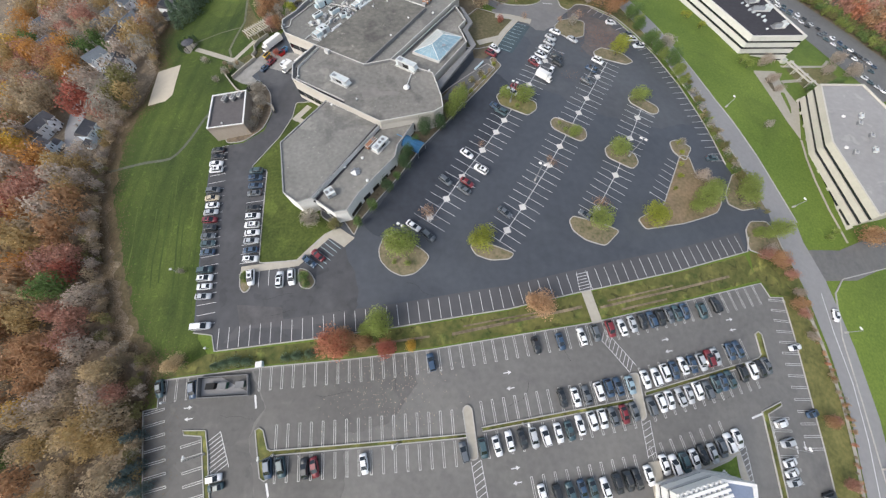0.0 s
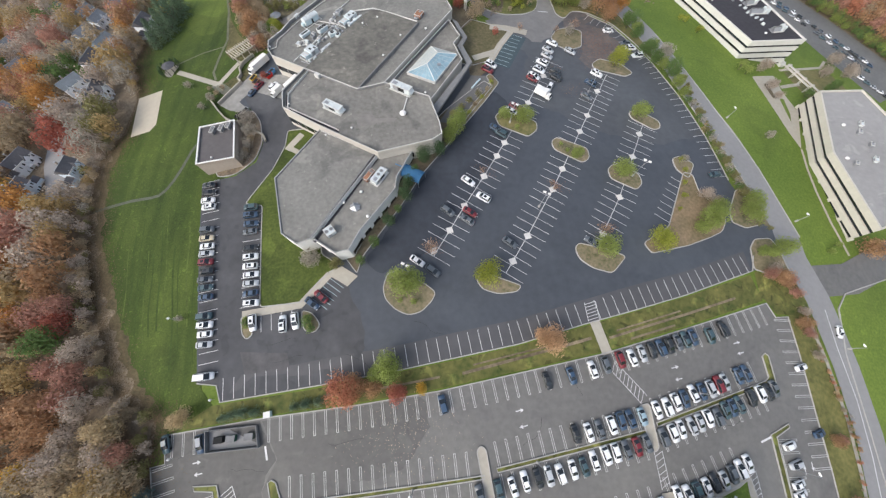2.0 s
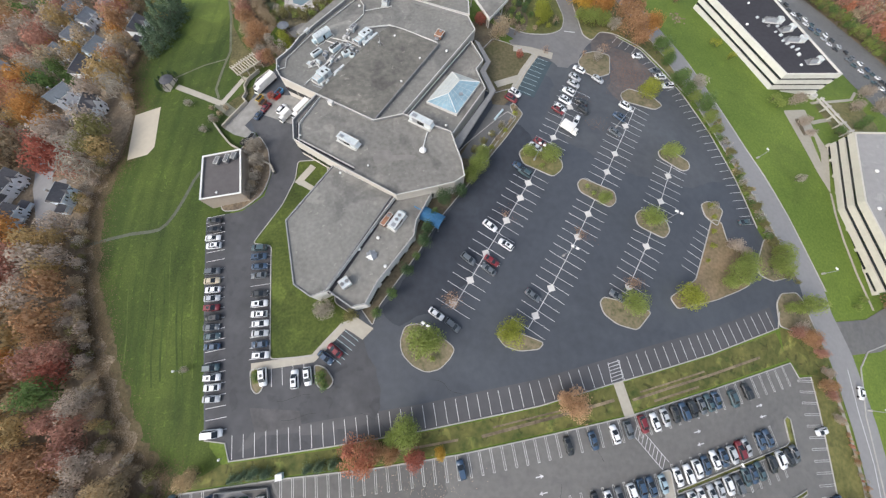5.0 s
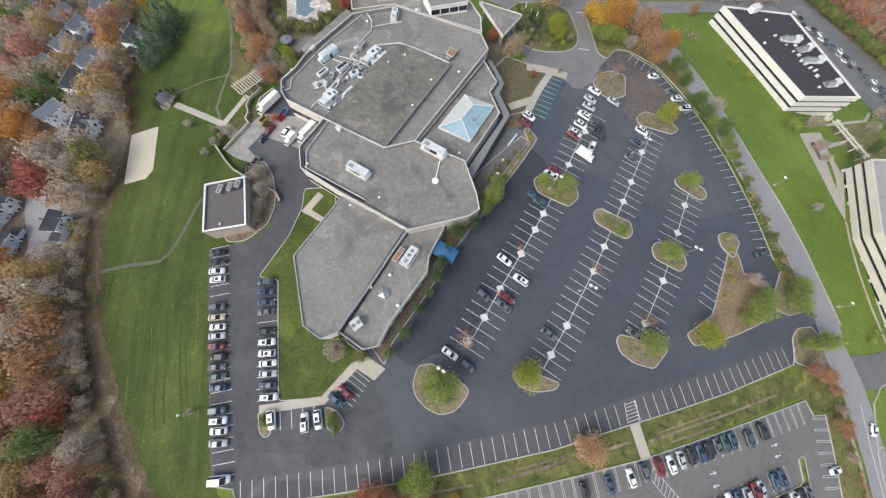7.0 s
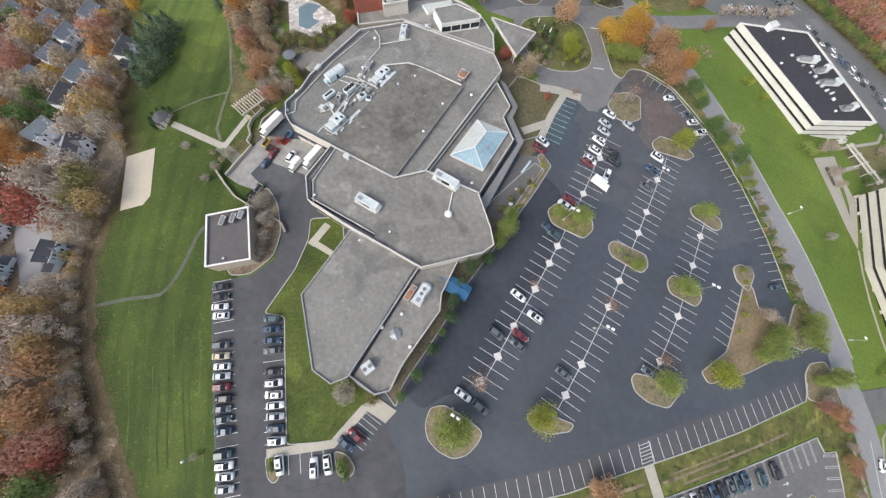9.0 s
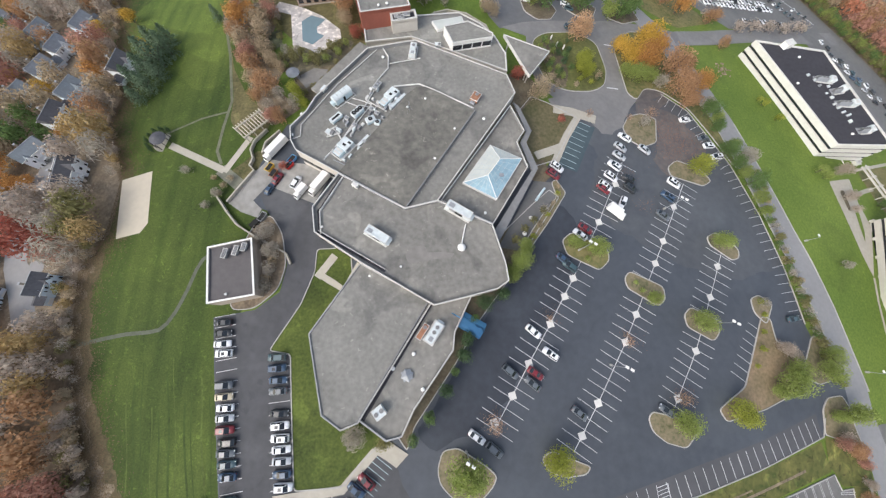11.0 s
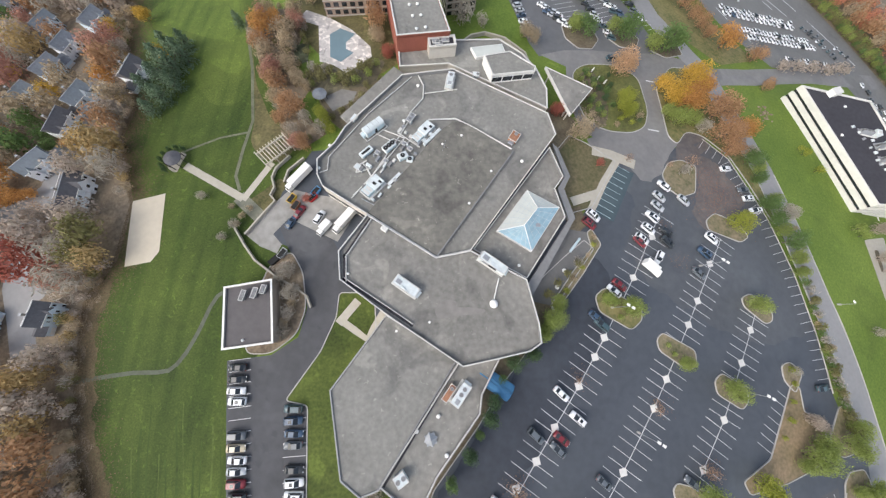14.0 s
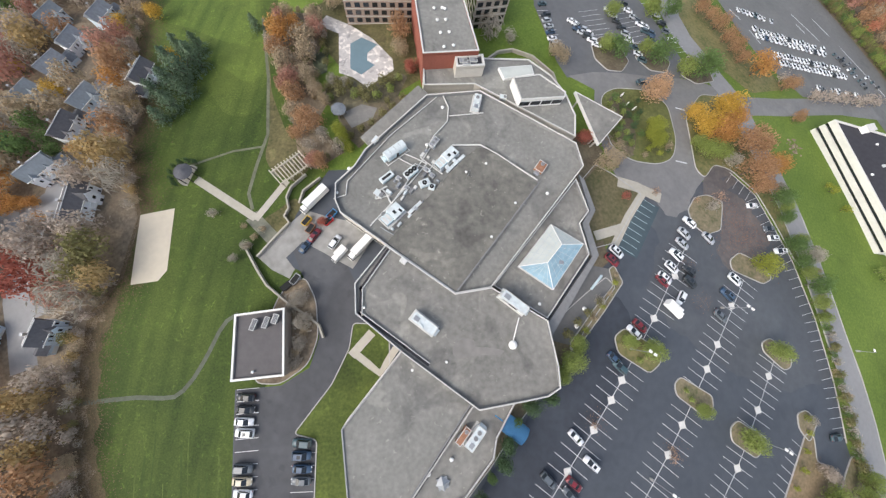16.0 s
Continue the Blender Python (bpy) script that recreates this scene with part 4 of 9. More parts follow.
PIN_ROWS = [
    ([(-65.6, -2.1), (-57.9, -1.1)], -1), ([(-43.0, 0.5), (-21.9, 2.3), (-3.3, 4.4), (15.7, 7.4), (37.0, 10.8)], -1), ([(39.2, 11.2), (60.3, 15.9), (84.6, 21.4)], -1),
    ([(-36.9, -16.4), (4.4, -13.2)], 1), ([(-36.7, -17.5), (4.4, -14.1)], -1), ([(9.2, -11.6), (43.7, -6.2)], 1), ([(9.2, -12.8), (43.5, -7.1)], -1),
    ([(47.7, -4.5), (76.9, 2.5)], 1), ([(47.4, -5.9), (77.4, 1.3)], -1), ([(91.5, 16.8), (90.9, 9.1), (90.2, -6.3), (89.9, -19.4)], -1),
    ([(77.2, -10.5), (76.5, -26.2)], 1), ([(-69.4, -9.7), (-65.0, -25.5)], 1), ([(-53.9, -14.6), (-50.7, -25.2)], -1), ([(19.7, -26.2), (45.1, -22.0)], 1), ([(47.4, -20.7), (67.3, -15.4)], 1),
]
for line, s in PIN_ROWS:
    stalls(lower_lot, line, 2.62, s, PIN_MESH, reach=2.6)
for a, b in ([(118.1, 227.1), (135.8, 209.0)], [(131.0, 229.0), (160.8, 193.6)], [(80.2, 214.7), (84.3, 209.9)], [(87.0, 205.0), (90.5, 198.7)], [(94.6, 194.6), (98.0, 188.1)], [(118.7, 221.0), (122.3, 216.8)]):
    structure("lot_line", band([a, b], 0.45, 0.14), M_PAINT, "faded white bay line", "road marking")
# planted diamonds on the rows' centre lines
bm = boxes((-0.85, -0.85, -0.05, 0.85, 0.85, 0.10))
DIAMOND = bpy.data.meshes.new("diamond")
bm.to_mesh(DIAMOND)
bm.free()
DIAMOND.materials.append(mat("pale_concrete", (0.62, 0.6, 0.57), vary=0.15, small=1.5, large=0.3))
DIAMONDS = [(-3.7, 38.2), (0.9, 43.8), (5.4, 50.9), (11.6, 60.1), (16.1, 66.9), (18.9, 71.6), (28.4, 87.3), (35.5, 99.2), (17.1, 34.6), (21.9, 41.5), (31.0, 55.4), (35.1, 62.2), (43.2, 75.8), (47.0, 82.2), (52.8, 92.8), (43.1, 41.7), (50.5, 52.8), (58.1, 66.6), (62.7, 75.2)]
for x, y in DIAMONDS:
    ob = new("concrete_diamond", DIAMOND)
    ob.matrix_basis = stand(x, y, 14, 0.1)
    tagged(ob, "small pale concrete diamond on the row line", "traffic island", "concrete diamonds")
sheet("accessible_bays", [(26.1, 120.6), (32.4, 118.4), (24.2, 102.6), (18.7, 104.5)], 0.12, mat("teal_asphalt", (0.064, 0.09, 0.102), vary=0.15, small=0.8, large=0.1), "dark teal painted accessible bays", "parking bays")
# hatched crossings
def hatch(lot, a, b, width, n, mat_line=M_PAINT, stretch=0.12):
    d = Vector(b) - Vector(a)
    side = Vector((-d.y, d.x)).normalized() * width / 2
    A, B = Vector(a), Vector(b)
    for s in (1, -1):
        mesh_ob("crossing_edge", band([tuple(A + side * s), tuple(B + side * s)], stretch, 0.14), mat_line, lot)
    for i in range(n):
        u = i / n
        p, q = A + d * u + side, A + d * min(1, u + 0.12) - side
        mesh_ob("crossing_bar", band([tuple(p), tuple(q)], stretch, 0.14), mat_line, lot)


hatch(upper_lot, *[(35.8, 23.4), (36.1, 18.7)], 3.0, 6)
hatch(lower_lot, *[(38.6, 8.3), (45.1, 0.2)], 2.4, 9)
hatch(lower_lot, *[(7.1, -18.2), (8.5, -26.3)], 2.2, 7)
hatch(lower_lot, *[(46.1, -10.7), (46.4, -18.2)], 2.0, 6)
hatch(lower_lot, *[(-51.8, -13.7), (-48.6, -20.5)], 4.0, 9)
hatch(lower_lot, *[(76.7, -11.1), (76.0, -26.2)], 1.6, 14)
hatch(lower_lot, *[(68.2, -16.2), (68.3, -24.9)], 2.0, 8)
# turn arrows
bm = boxes((-1.0, -0.11, 0, 0.15, 0.11, 0.012))
v = [bm.verts.new(p) for p in ((0.15, -0.45, 0.012), (0.95, 0, 0.012), (0.15, 0.45, 0.012))]
bm.faces.new(v)
ARROW_MESH = bpy.data.meshes.new("lane_arrow")
bm.to_mesh(ARROW_MESH)
bm.free()
ARROW_MESH.materials.append(M_PAINT)
LANE_TURN = heading(*[(9.2, -11.6), (43.7, -6.2)])
for k, (x, y) in enumerate([(14.9, -0.6), (15.4, -3.9), (54.7, 6.9), (54.9, 4.2), (73.2, 11.9), (73.4, 9.4), (15.6, -19.6), (15.8, -22.3), (-58.8, -8.1), (-58.2, -10.4), (82.2, -17.0), (84.5, -16.5)]):
    mark(lower_lot, ARROW_MESH, x, y, LANE_TURN + (180 if k % 2 else 0) + (80 if k > 9 else 0), 0.135, 1.0, "lane_arrow")
for a, b in ([(-43.3, -5.3), (-42.6, -8.1)], [(-38.0, -22.5), (-37.2, -25.0)], [(72.5, -10.5), (76.1, -9.4)], [(39.6, 134.7), (43.5, 134.5)], [(42.5, 154.5), (46.1, 154.4)]):
    structure("stop_line", band([a, b], 0.45, 0.16), M_PAINT, "white stop line", "road marking")

# asphalt patches
sheet("asphalt_patch", [(-51.8, 15.1), (-40.0, 14.3), (-39.0, 10.5), (-50.0, 9.9)], 0.127, mat("patched_asphalt", (0.093, 0.091, 0.093), vary=0.25, small=0.9, large=0.2), "worn grey asphalt patch", "asphalt patch")
sheet("asphalt_lane_west", [(-70.8, 62.5), (-61.2, 64.2), (-55.6, 68.5), (-54.5, 75.5), (-56.9, 83.7), (-61.3, 89.8), (-64.6, 95.4), (-53.4, 96.9), (-45.5, 84.5), (-29.4, 37.4)] + wavy([(-27.8, 32.7), (-24.0, 25.0), (-20.8, 17.6), (-22.4, 12.0), (-21.8, 9.0)], 1.1, 2.0) + [(-21.7, 7.9), (-38.7, 6.0), (-54.9, 4.3), (-56.5, 7.8), (-61.2, 8.6)], 0.12, mat("aged_asphalt", (0.075, 0.076, 0.081), blots=((0.05, 0.5, 0.66, 1.3, 4), (0.3, 0.58, 0.66, 0.84, 2)), vary=0.2, small=0.5, large=0.07, bump=0.2), "aged grey asphalt of the west parking lane", "asphalt")
sheet("asphalt_strip", [(-54.5, 4.4), (-31.9, 6.9), (-11.6, 9.6), (2.1, 11.8), (16.1, 14.1), (33.7, 18.1), (46.0, 20.8), (62.4, 24.4), (84.4, 30.4), (83.9, 36.1), (64.0, 30.6), (47.2, 27.0), (34.5, 24.0), (16.5, 19.8), (2.2, 17.5), (-11.8, 15.1), (-32.6, 12.4), (-38.8, 11.5), (-50.7, 9.9)], 0.115, mat("strip_asphalt", (0.078, 0.078, 0.082), rough=0.68, spec=0.5, vary=0.18, small=0.4, large=0.06), "older grey asphalt under the south bays", "asphalt")
for line, w in (([(-30.2, 4.6), (-19.5, 5.3), (-11.4, 6.3), (-3.3, 7.4)], 0.5), ([(2.1, 7.9), (15.9, 10.7), (30.2, 13.6), (34.7, 14.6)], 0.7), ([(4.8, 9.7), (16.0, 11.8), (24.5, 13.3)], 0.4), ([(39.3, 14.4), (49.8, 16.9), (61.1, 19.4), (76.8, 23.2)], 0.6), ([(41.5, 16.1), (51.6, 18.4), (59.8, 20.3)], 0.4), ([(44.8, 14.0), (57.4, 16.8)], 0.5)):
    pave(line, w, 0.07, M_LITTER, "bare brown streak in the grass bank", "bare_streak")
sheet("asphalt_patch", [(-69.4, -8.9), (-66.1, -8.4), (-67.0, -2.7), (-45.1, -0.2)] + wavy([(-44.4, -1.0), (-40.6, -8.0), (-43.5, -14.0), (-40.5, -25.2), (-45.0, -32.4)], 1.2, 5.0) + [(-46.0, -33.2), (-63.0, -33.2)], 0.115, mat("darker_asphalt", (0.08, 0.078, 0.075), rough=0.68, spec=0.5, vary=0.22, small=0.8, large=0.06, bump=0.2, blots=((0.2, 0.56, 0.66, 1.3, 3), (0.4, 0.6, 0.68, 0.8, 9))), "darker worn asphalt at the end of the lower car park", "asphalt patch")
sheet("asphalt_patch", [(-44.6, -0.2), (-21.9, 2.0), (-8.0, 3.4)] + wavy([(-6.6, 2.6), (-5.6, -3.2), (-12.0, -10.6), (-22.0, -13.0), (-20.6, -26.0), (-23.0, -32.0)], 1.4, 8.0) + [(-24.0, -33.2), (-46.5, -33.2), (-40.2, -25.2), (-43.2, -14.0), (-40.3, -8.0)], 0.112, mat("mid_worn_asphalt", (0.098, 0.095, 0.09), rough=0.68, spec=0.5, vary=0.22, small=0.8, large=0.06, bump=0.2, blots=((0.15, 0.56, 0.66, 1.2, 3), (0.3, 0.6, 0.68, 0.85, 9))), "worn grey asphalt of the lower car park", "asphalt patch")
# paler asphalt colour over the far end of the upper car park
sheet("asphalt_patch", wavy([(27.0, 117.0), (31.6, 108.0), (26.0, 95.0), (34.0, 85.0), (48.0, 77.0), (66.0, 71.0), (84.6, 75.0)], 1.4, 12.0) + [(84.8, 77.0), (81.6, 92.0), (76.6, 107.6), (66.6, 127.4), (58.9, 133.4), (49.0, 128.6), (42.0, 124.4), (34.0, 126.0)], 0.108, mat("pale_end_asphalt", (0.077, 0.083, 0.092), rough=0.66, spec=0.42, vary=0.18, small=0.6, large=0.05, bump=0.15, blots=((0.07, 0.52, 0.68, 1.15, 4), (0.14, 0.58, 0.68, 0.88, 7))), "paler asphalt at the far end of the car park", "asphalt patch")
sheet("asphalt_patch", wavy(rounded([(51.6, 129.0), (60.6, 127.6), (66.0, 121.0), (70.4, 112.4), (66.0, 109.6), (61.6, 106.0), (54.0, 102.6), (49.4, 106.8), (52.8, 113.6), (54.0, 120.0)], 4.0), 1.3, 6.0, True), 0.112, M_STAINED, "asphalt browned by fallen leaves below the grove", "asphalt patch")
# darker asphalt colour along the aisle beside the building
sheet("asphalt_patch", wavy(rounded([(-21.0, 35.6), (-17.0, 32.6), (-13.6, 34.6), (-8.0, 36.4), (-2.0, 40.6), (3.6, 47.8), (10.4, 58.4), (17.2, 69.4), (19.4, 78.0), (23.0, 86.4), (17.8, 93.6), (9.2, 81.2), (2.6, 71.2), (-5.4, 60.8), (-12.0, 50.4), (-21.0, 37.4)], 4.0), 0.8, 3.0, True), 0.118, mat("dark_aisle_asphalt", (0.041, 0.047, 0.059), rough=0.75, vary=0.2, small=0.6, large=0.05, bump=0.15, spec=0.3, blots=((0.06, 0.5, 0.66, 1.2, 3),)), "darker asphalt aisle beside the building", "asphalt patch")
# tar seams on the old paving
seams = random.Random(21)
TAR = mat("tar", (0.03, 0.03, 0.032), rough=0.6)
for x, y, h, n in [(x, y, h, 5) for (x, y), h in zip([(-44.0, 12.3), (-37.7, 17.7), (-25.7, 13.5), (-9.2, 20.4), (-63.7, -7.3), (-50.8, -9.5), (-29.0, -5.4), (-10.9, -4.2), (14.8, -7.7), (30.2, 1.8), (40.2, -12.4), (61.9, -6.8)], (20, 160, 10, 5, 0, 5, 10, 95, 15, 100, 10, 15))]:
    line = [(x, y)]
    for _ in range(n):
        h += seams.uniform(-30, 30)
        line.append((line[-1][0] + 1.6 * math.cos(radians(h)), line[-1][1] + 1.6 * math.sin(radians(h))))
    structure("tar_seam", band(line, 0.06, 0.14, step=1.0), TAR, "dark sealed crack in the asphalt", "tar seam")
# fallen leaves blown over the lower car park
bm = bmesh.new()
(lx, ly), = [(-12.2, -4.2)]
for _ in range(420):
    x, y = seams.gauss(lx, 7), seams.gauss(ly, 4.5)
    s, t = seams.uniform(0.05, 0.14), seams.uniform(0, 6.28)
    z = ground(x, y) + 0.13
    bm.faces.new([bm.verts.new((x + s * math.cos(t + k * 2.1), y + s * math.sin(t + k * 2.1), z + 0.02 * (k == 1))) for k in range(3)])
tagged(mesh_ob("fallen_leaves", bm, mat("fallen_leaf", (0.45, 0.36, 0.27), per="island", spread=0.3)), "tan fallen leaves on the asphalt", "leaves", "", "stuff")
# reddish leaves under the grove and round the thin trees of the rows
bm = bmesh.new()
for x0, y0, n, sx in [(x, y, 900, 5.0) for x, y in [(55.7, 119.5), (59.2, 111.7), (62.0, 116.0)]] + [(x, y, 110, 1.5) for x, y in [(-3.1, 39.3), (33.0, 56.1), (45.0, 42.7), (76.3, 54.4), (43.6, 93.3), (12.2, 61.8), (39.9, 103.1)]]:
    for _ in range(n):
        x, y = seams.gauss(x0, sx), seams.gauss(y0, sx * 0.8)
        s, t = seams.uniform(0.05, 0.13), seams.uniform(0, 6.28)
        z = ground(x, y) + 0.135
        bm.faces.new([bm.verts.new((x + s * math.cos(t + k * 2.1), y + s * math.sin(t + k * 2.1), z + 0.02 * (k == 1))) for k in range(3)])
tagged(mesh_ob("fallen_leaves", bm, mat("brown_fallen_leaf", (0.24, 0.14, 0.085), per="island", spread=0.3)), "reddish brown fallen leaves on the asphalt", "leaves", "", "stuff")
# ---- buildings ----
def block(owner, poly, z0, z1, wall_mat, roof_mat, rim_mat, rim=0.45, rise=0.35, wall_label=""):
    """Walls, a recessed roof sheet and a parapet with coping, as parts of one building."""
    poly = ccw(poly)
    part("wall", prism(poly, z0, z1 - 0.25), wall_mat, owner, wall_label)
    part("roof", prism(inset(poly, rim * 0.8), z1 - 0.3, z1 - 0.12), roof_mat, owner)
    part("parapet", ring(poly, rim, z1 - 0.6, z1 + rise - 0.1), wall_mat, owner)
    part("flashing", ring(inset(poly, rim + 0.005), 0.05, z1 - 0.2, z1 + rise - 0.12), M_DARKCOP, owner)
    part("coping", ring(inset(poly, -0.03), rim * 0.8 + 0.03, z1 + rise - 0.1, z1 + rise), rim_mat, owner)


PANE = {}


def pane_mesh(w, h):
    key = (round(w, 2), round(h, 2))
    if key not in PANE:
        bm = boxes((-w / 2, -0.04, 0, w / 2, 0.04, h))
        me = bpy.data.meshes.new("pane")
        bm.to_mesh(me)
        bm.free()
        me.materials.append(M_GLASS)
        PANE[key] = me
    return PANE[key]


def windows(owner, a, b, z, h, step, out=0.05, gap=0.35, name="window"):
    """A row of panes on the wall from a to b, proud of it by out."""
    d = Vector(b) - Vector(a)
    n = max(1, int(d.length / step))
    w = d.length / n
    side = Vector((d.y, -d.x)).normalized() * out
    for i in range(n):
        p = Vector(a) + d * ((i + 0.5) / n) + side
        ob = new(name, pane_mesh(w - gap, h))
        ob.parent = owner
        ob.matrix_basis = pose(p.x, p.y, z, 0, 0, heading(a, b))


def beam(a, b, z0, z1, thick, bm=None):
    """An upright slab along a to b."""
    bm = bm or bmesh.new()
    d = (Vector(b) - Vector(a)).normalized() * thick / 2
    s = Vector((-d.y, d.x))
    A, B = Vector(a) - d, Vector(b) + d
    return prism([tuple(A + s), tuple(A - s), tuple(B - s), tuple(B + s)], z0, z1, bm)


main = tagged(new("office_building"), "sprawling low office building with grey flat roofs and pale parapets", "building")
ZA, ZB, ZM, ZU, ZS = 4.0, 2.9, 5.3, 4.8, 3.7
WING_A = [(-35.2, 74.7), (-45.5, 58.7), (-41.3, 42.2), (-37.1, 39.3), (-33.6, 40.6), (-18.1, 65.3)]
WING_B = [(-18.8, 65.7), (-33.7, 40.9), (-27.8, 36.8), (-24.5, 37.5), (-22.0, 42.6), (-13.2, 54.6), (-12.8, 58.5), (-8.2, 67.5)]
MID = [(-17.7, 64.5), (-8.1, 66.8), (-2.7, 68.2), (0, 70.1), (-0.5, 74.5), (-3.2, 84.2), (-16.6, 90.3), (-24.7, 88.1), (-41.5, 97.4), (-47.0, 88.2), (-45.9, 81.8), (-34.9, 74.6)]
UPPER = [(-52.8, 103.9), (-54.4, 106.7), (-55.0, 110.8), (-51.4, 115.7), (-49.5, 120.3), (-36.5, 137.8), (-22.8, 141.5), (3.8, 130.3), (5.8, 124.0), (-16.6, 90.4), (-24.7, 88.2), (-41.6, 97.6)]
STEP = [(4.4, 120.8), (7.8, 112.4), (5.4, 108.7), (7.8, 101.1), (-2.6, 84.7), (-8.3, 87.4), (-15.8, 91.0)]
block(main, WING_A, -6, ZA, M_WHITE, M_ROOF, M_COPING_DULL, 0.22, 0.2, "white panel wall")
block(main, WING_B, -6, ZB, M_WHITE, M_ROOF2, M_COPING_DULL, 0.26, 0.5, "white panel wall")
block(main, MID, -6, ZM, M_CONC, M_ROOF2, M_COPING, 0.24, 0.7)
block(main, UPPER, -6, ZU, M_CONC, M_ROOF, M_COPING, 0.24, 0.9)
block(main, STEP, -6, ZS, M_CONC, M_ROOF2, M_COPING, 0.22, 0.8)
RAISED = [(-41.4, 98.0), (-25.3, 121.9), (-22.1, 124.9), (-18.9, 125.1), (-6.1, 117.5), (-24.7, 88.2)]
part("raised_roof", prism(RAISED, ZU - 0.2, 5.5), mat("stained_roof", (0.128, 0.124, 0.11), vary=0.22, small=0.8, large=0.1, tint=(0.178, 0.168, 0.145), bump=0.1, blots=((0.09, 0.56, 0.66, 0.72, 1), (0.13, 0.6, 0.66, 1.35, 5), (0.9, 0.66, 0.7, 1.7, 6))), main, "slightly raised stained roof deck")
part("roof_edge", beam(RAISED[-1], RAISED[-2], 4.6, 5.65, 0.3), M_DARKCOP, main)
LEDGE = [(5.8, 122.9), (7.4, 121.5), (10.4, 113.3), (8.5, 109.4), (11.1, 101.4), (-1.1, 80.3), (-2.2, 83.2), (9.3, 100.8), (6.7, 109.3), (8.8, 113.1)]
part("canopy_ledge", prism(LEDGE, 2.5, 3.2), M_DARKCOP, main, "weathered lower roof ledge")
NW_LEDGE = [(-47.5, 120.6), (-36.1, 139.0), (-39.0, 141.0), (-51.3, 123.9)]
part("canopy_ledge", prism(NW_LEDGE, 4.0, 4.6), M_ROOF2, main)
LINK = [(-38.9, 151.4), (-37.6, 142.0), (-24.0, 144.8), (4.6, 133.4), (4.7, 140.0), (1.7, 146.7), (-2.5, 151.5), (-9.3, 155.7), (-21.4, 153.7)]
block(main, LINK, -9, 3.6, M_CONC, M_ROOF, M_COPING, 0.4, 0.3)
CLERE = [(-14.3, 146.3), (-7.0, 148.7), (0.4, 144.5), (0.2, 142.9), (-11.8, 139.9)]
block(main, CLERE, 3.3, 6.4, M_WHITE, M_ROOF, M_COPING, 0.3, 0.2)
ce = ccw(CLERE)
for a, b in zip(ce, ce[1:] + ce[:1]):
    if math.dist(a, b) > 7:
        windows(main, a, b, 4.1, 1.4, 2.6)
TOWER = [(-43.9, 168.6), (-42.1, 161.9), (-38.5, 146.9), (-24.2, 150.6), (-30.1, 168.0), (-31.3, 171.6)]
block(main, TOWER, -9, 8.5, M_BRICK, M_ROOF, M_COPING, 0.45, 0.3, "red brick wall")
PLANT = [(-30.3, 149.2), (-22.9, 151.3), (-22.2, 147.9), (-29.6, 146.0)]
block(main, PLANT, 3.2, 7.0, M_CONC, M_ROOF_DARK, M_COPING, 0.6, 0.3, "pale plant room wall")
PORCH = [(4.8, 147.8), (18.6, 142.0), (11.5, 132.4), (10.3, 134.9)]
part("entrance_canopy", prism(PORCH, 2.7, 3.4), M_ROOF2, main, "grey entrance canopy")
part("canopy_edge", ring(inset(PORCH, -0.1), 0.22, 2.6, 3.6), M_COPING, main)
po = ccw(PORCH)
for x, y in inset(po, 1.0):
    bm = bmesh.new()
    tube(bm, (x, y, ground(x, y) - 0.2), (x, y, 2.7), 0.25)
    part("column", bm, M_CONC, main)
sa, sb = Vector(WING_B[0]), Vector(WING_B[1])
off = Vector((sb.y - sa.y, sa.x - sb.x)).normalized()
if (Vector(WING_B[4]) - sa).dot(off) < 0:
    off = -off
part("step_wall", beam(tuple(sa + off * 0.12), tuple(sb + off * 0.12), ZB - 0.2, ZA + 0.05, 0.16), M_ROOF_DARK, main, "dark wall of the roof step")
part("step_capping", beam(tuple(sa - off * 0.1), tuple(sb - off * 0.1), ZA + 0.1, ZA + 0.206, 0.3), M_DARKCOP, main)
# dark strip on the lower roof, painting in the shadow below the step
part("dark_strip", beam(tuple(sa + off * 0.65), tuple(sb + off * 0.65), ZB - 0.12, ZB - 0.07, 0.9), M_ROOF_DARK, main)
# white window bays on the wing's south-east face, and doors' dark glazing
wb = ccw(WING_B)
for a, b in zip(wb, wb[1:] + wb[:1]):
    if math.dist(a, b) > 5:
        windows(main, a, b, -1.4, 1.5, 3.4, gap=1.2)
wm = ccw(MID)
for a, b in zip(wm, wm[1:] + wm[:1]):
    if math.dist(a, b) > 8:
        windows(main, a, b, 0.6, 1.8, 3.2)
wu = ccw(UPPER)
for a, b in zip(wu, wu[1:] + wu[:1]):
    if math.dist(a, b) > 12:
        windows(main, a, b, 0.8, 1.6, 3.4)

for patch in ([(-24.5, 76.4), (-22.3, 78.8), (-19.4, 78.4), (-19.6, 77.0), (-15.9, 77.2), (-12.5, 76.8), (-13.6, 75.8), (-18.1, 75.4), (-21.6, 74.5), (-23.8, 74.4)],):
    part("roof_patch", prism(rounded(patch, 1.5), ZM - 0.13, ZM - 0.112), mat("pale_silt", (0.215, 0.203, 0.186), vary=0.15, small=0.6, large=0.3), main, "pale silt stain on the roof")

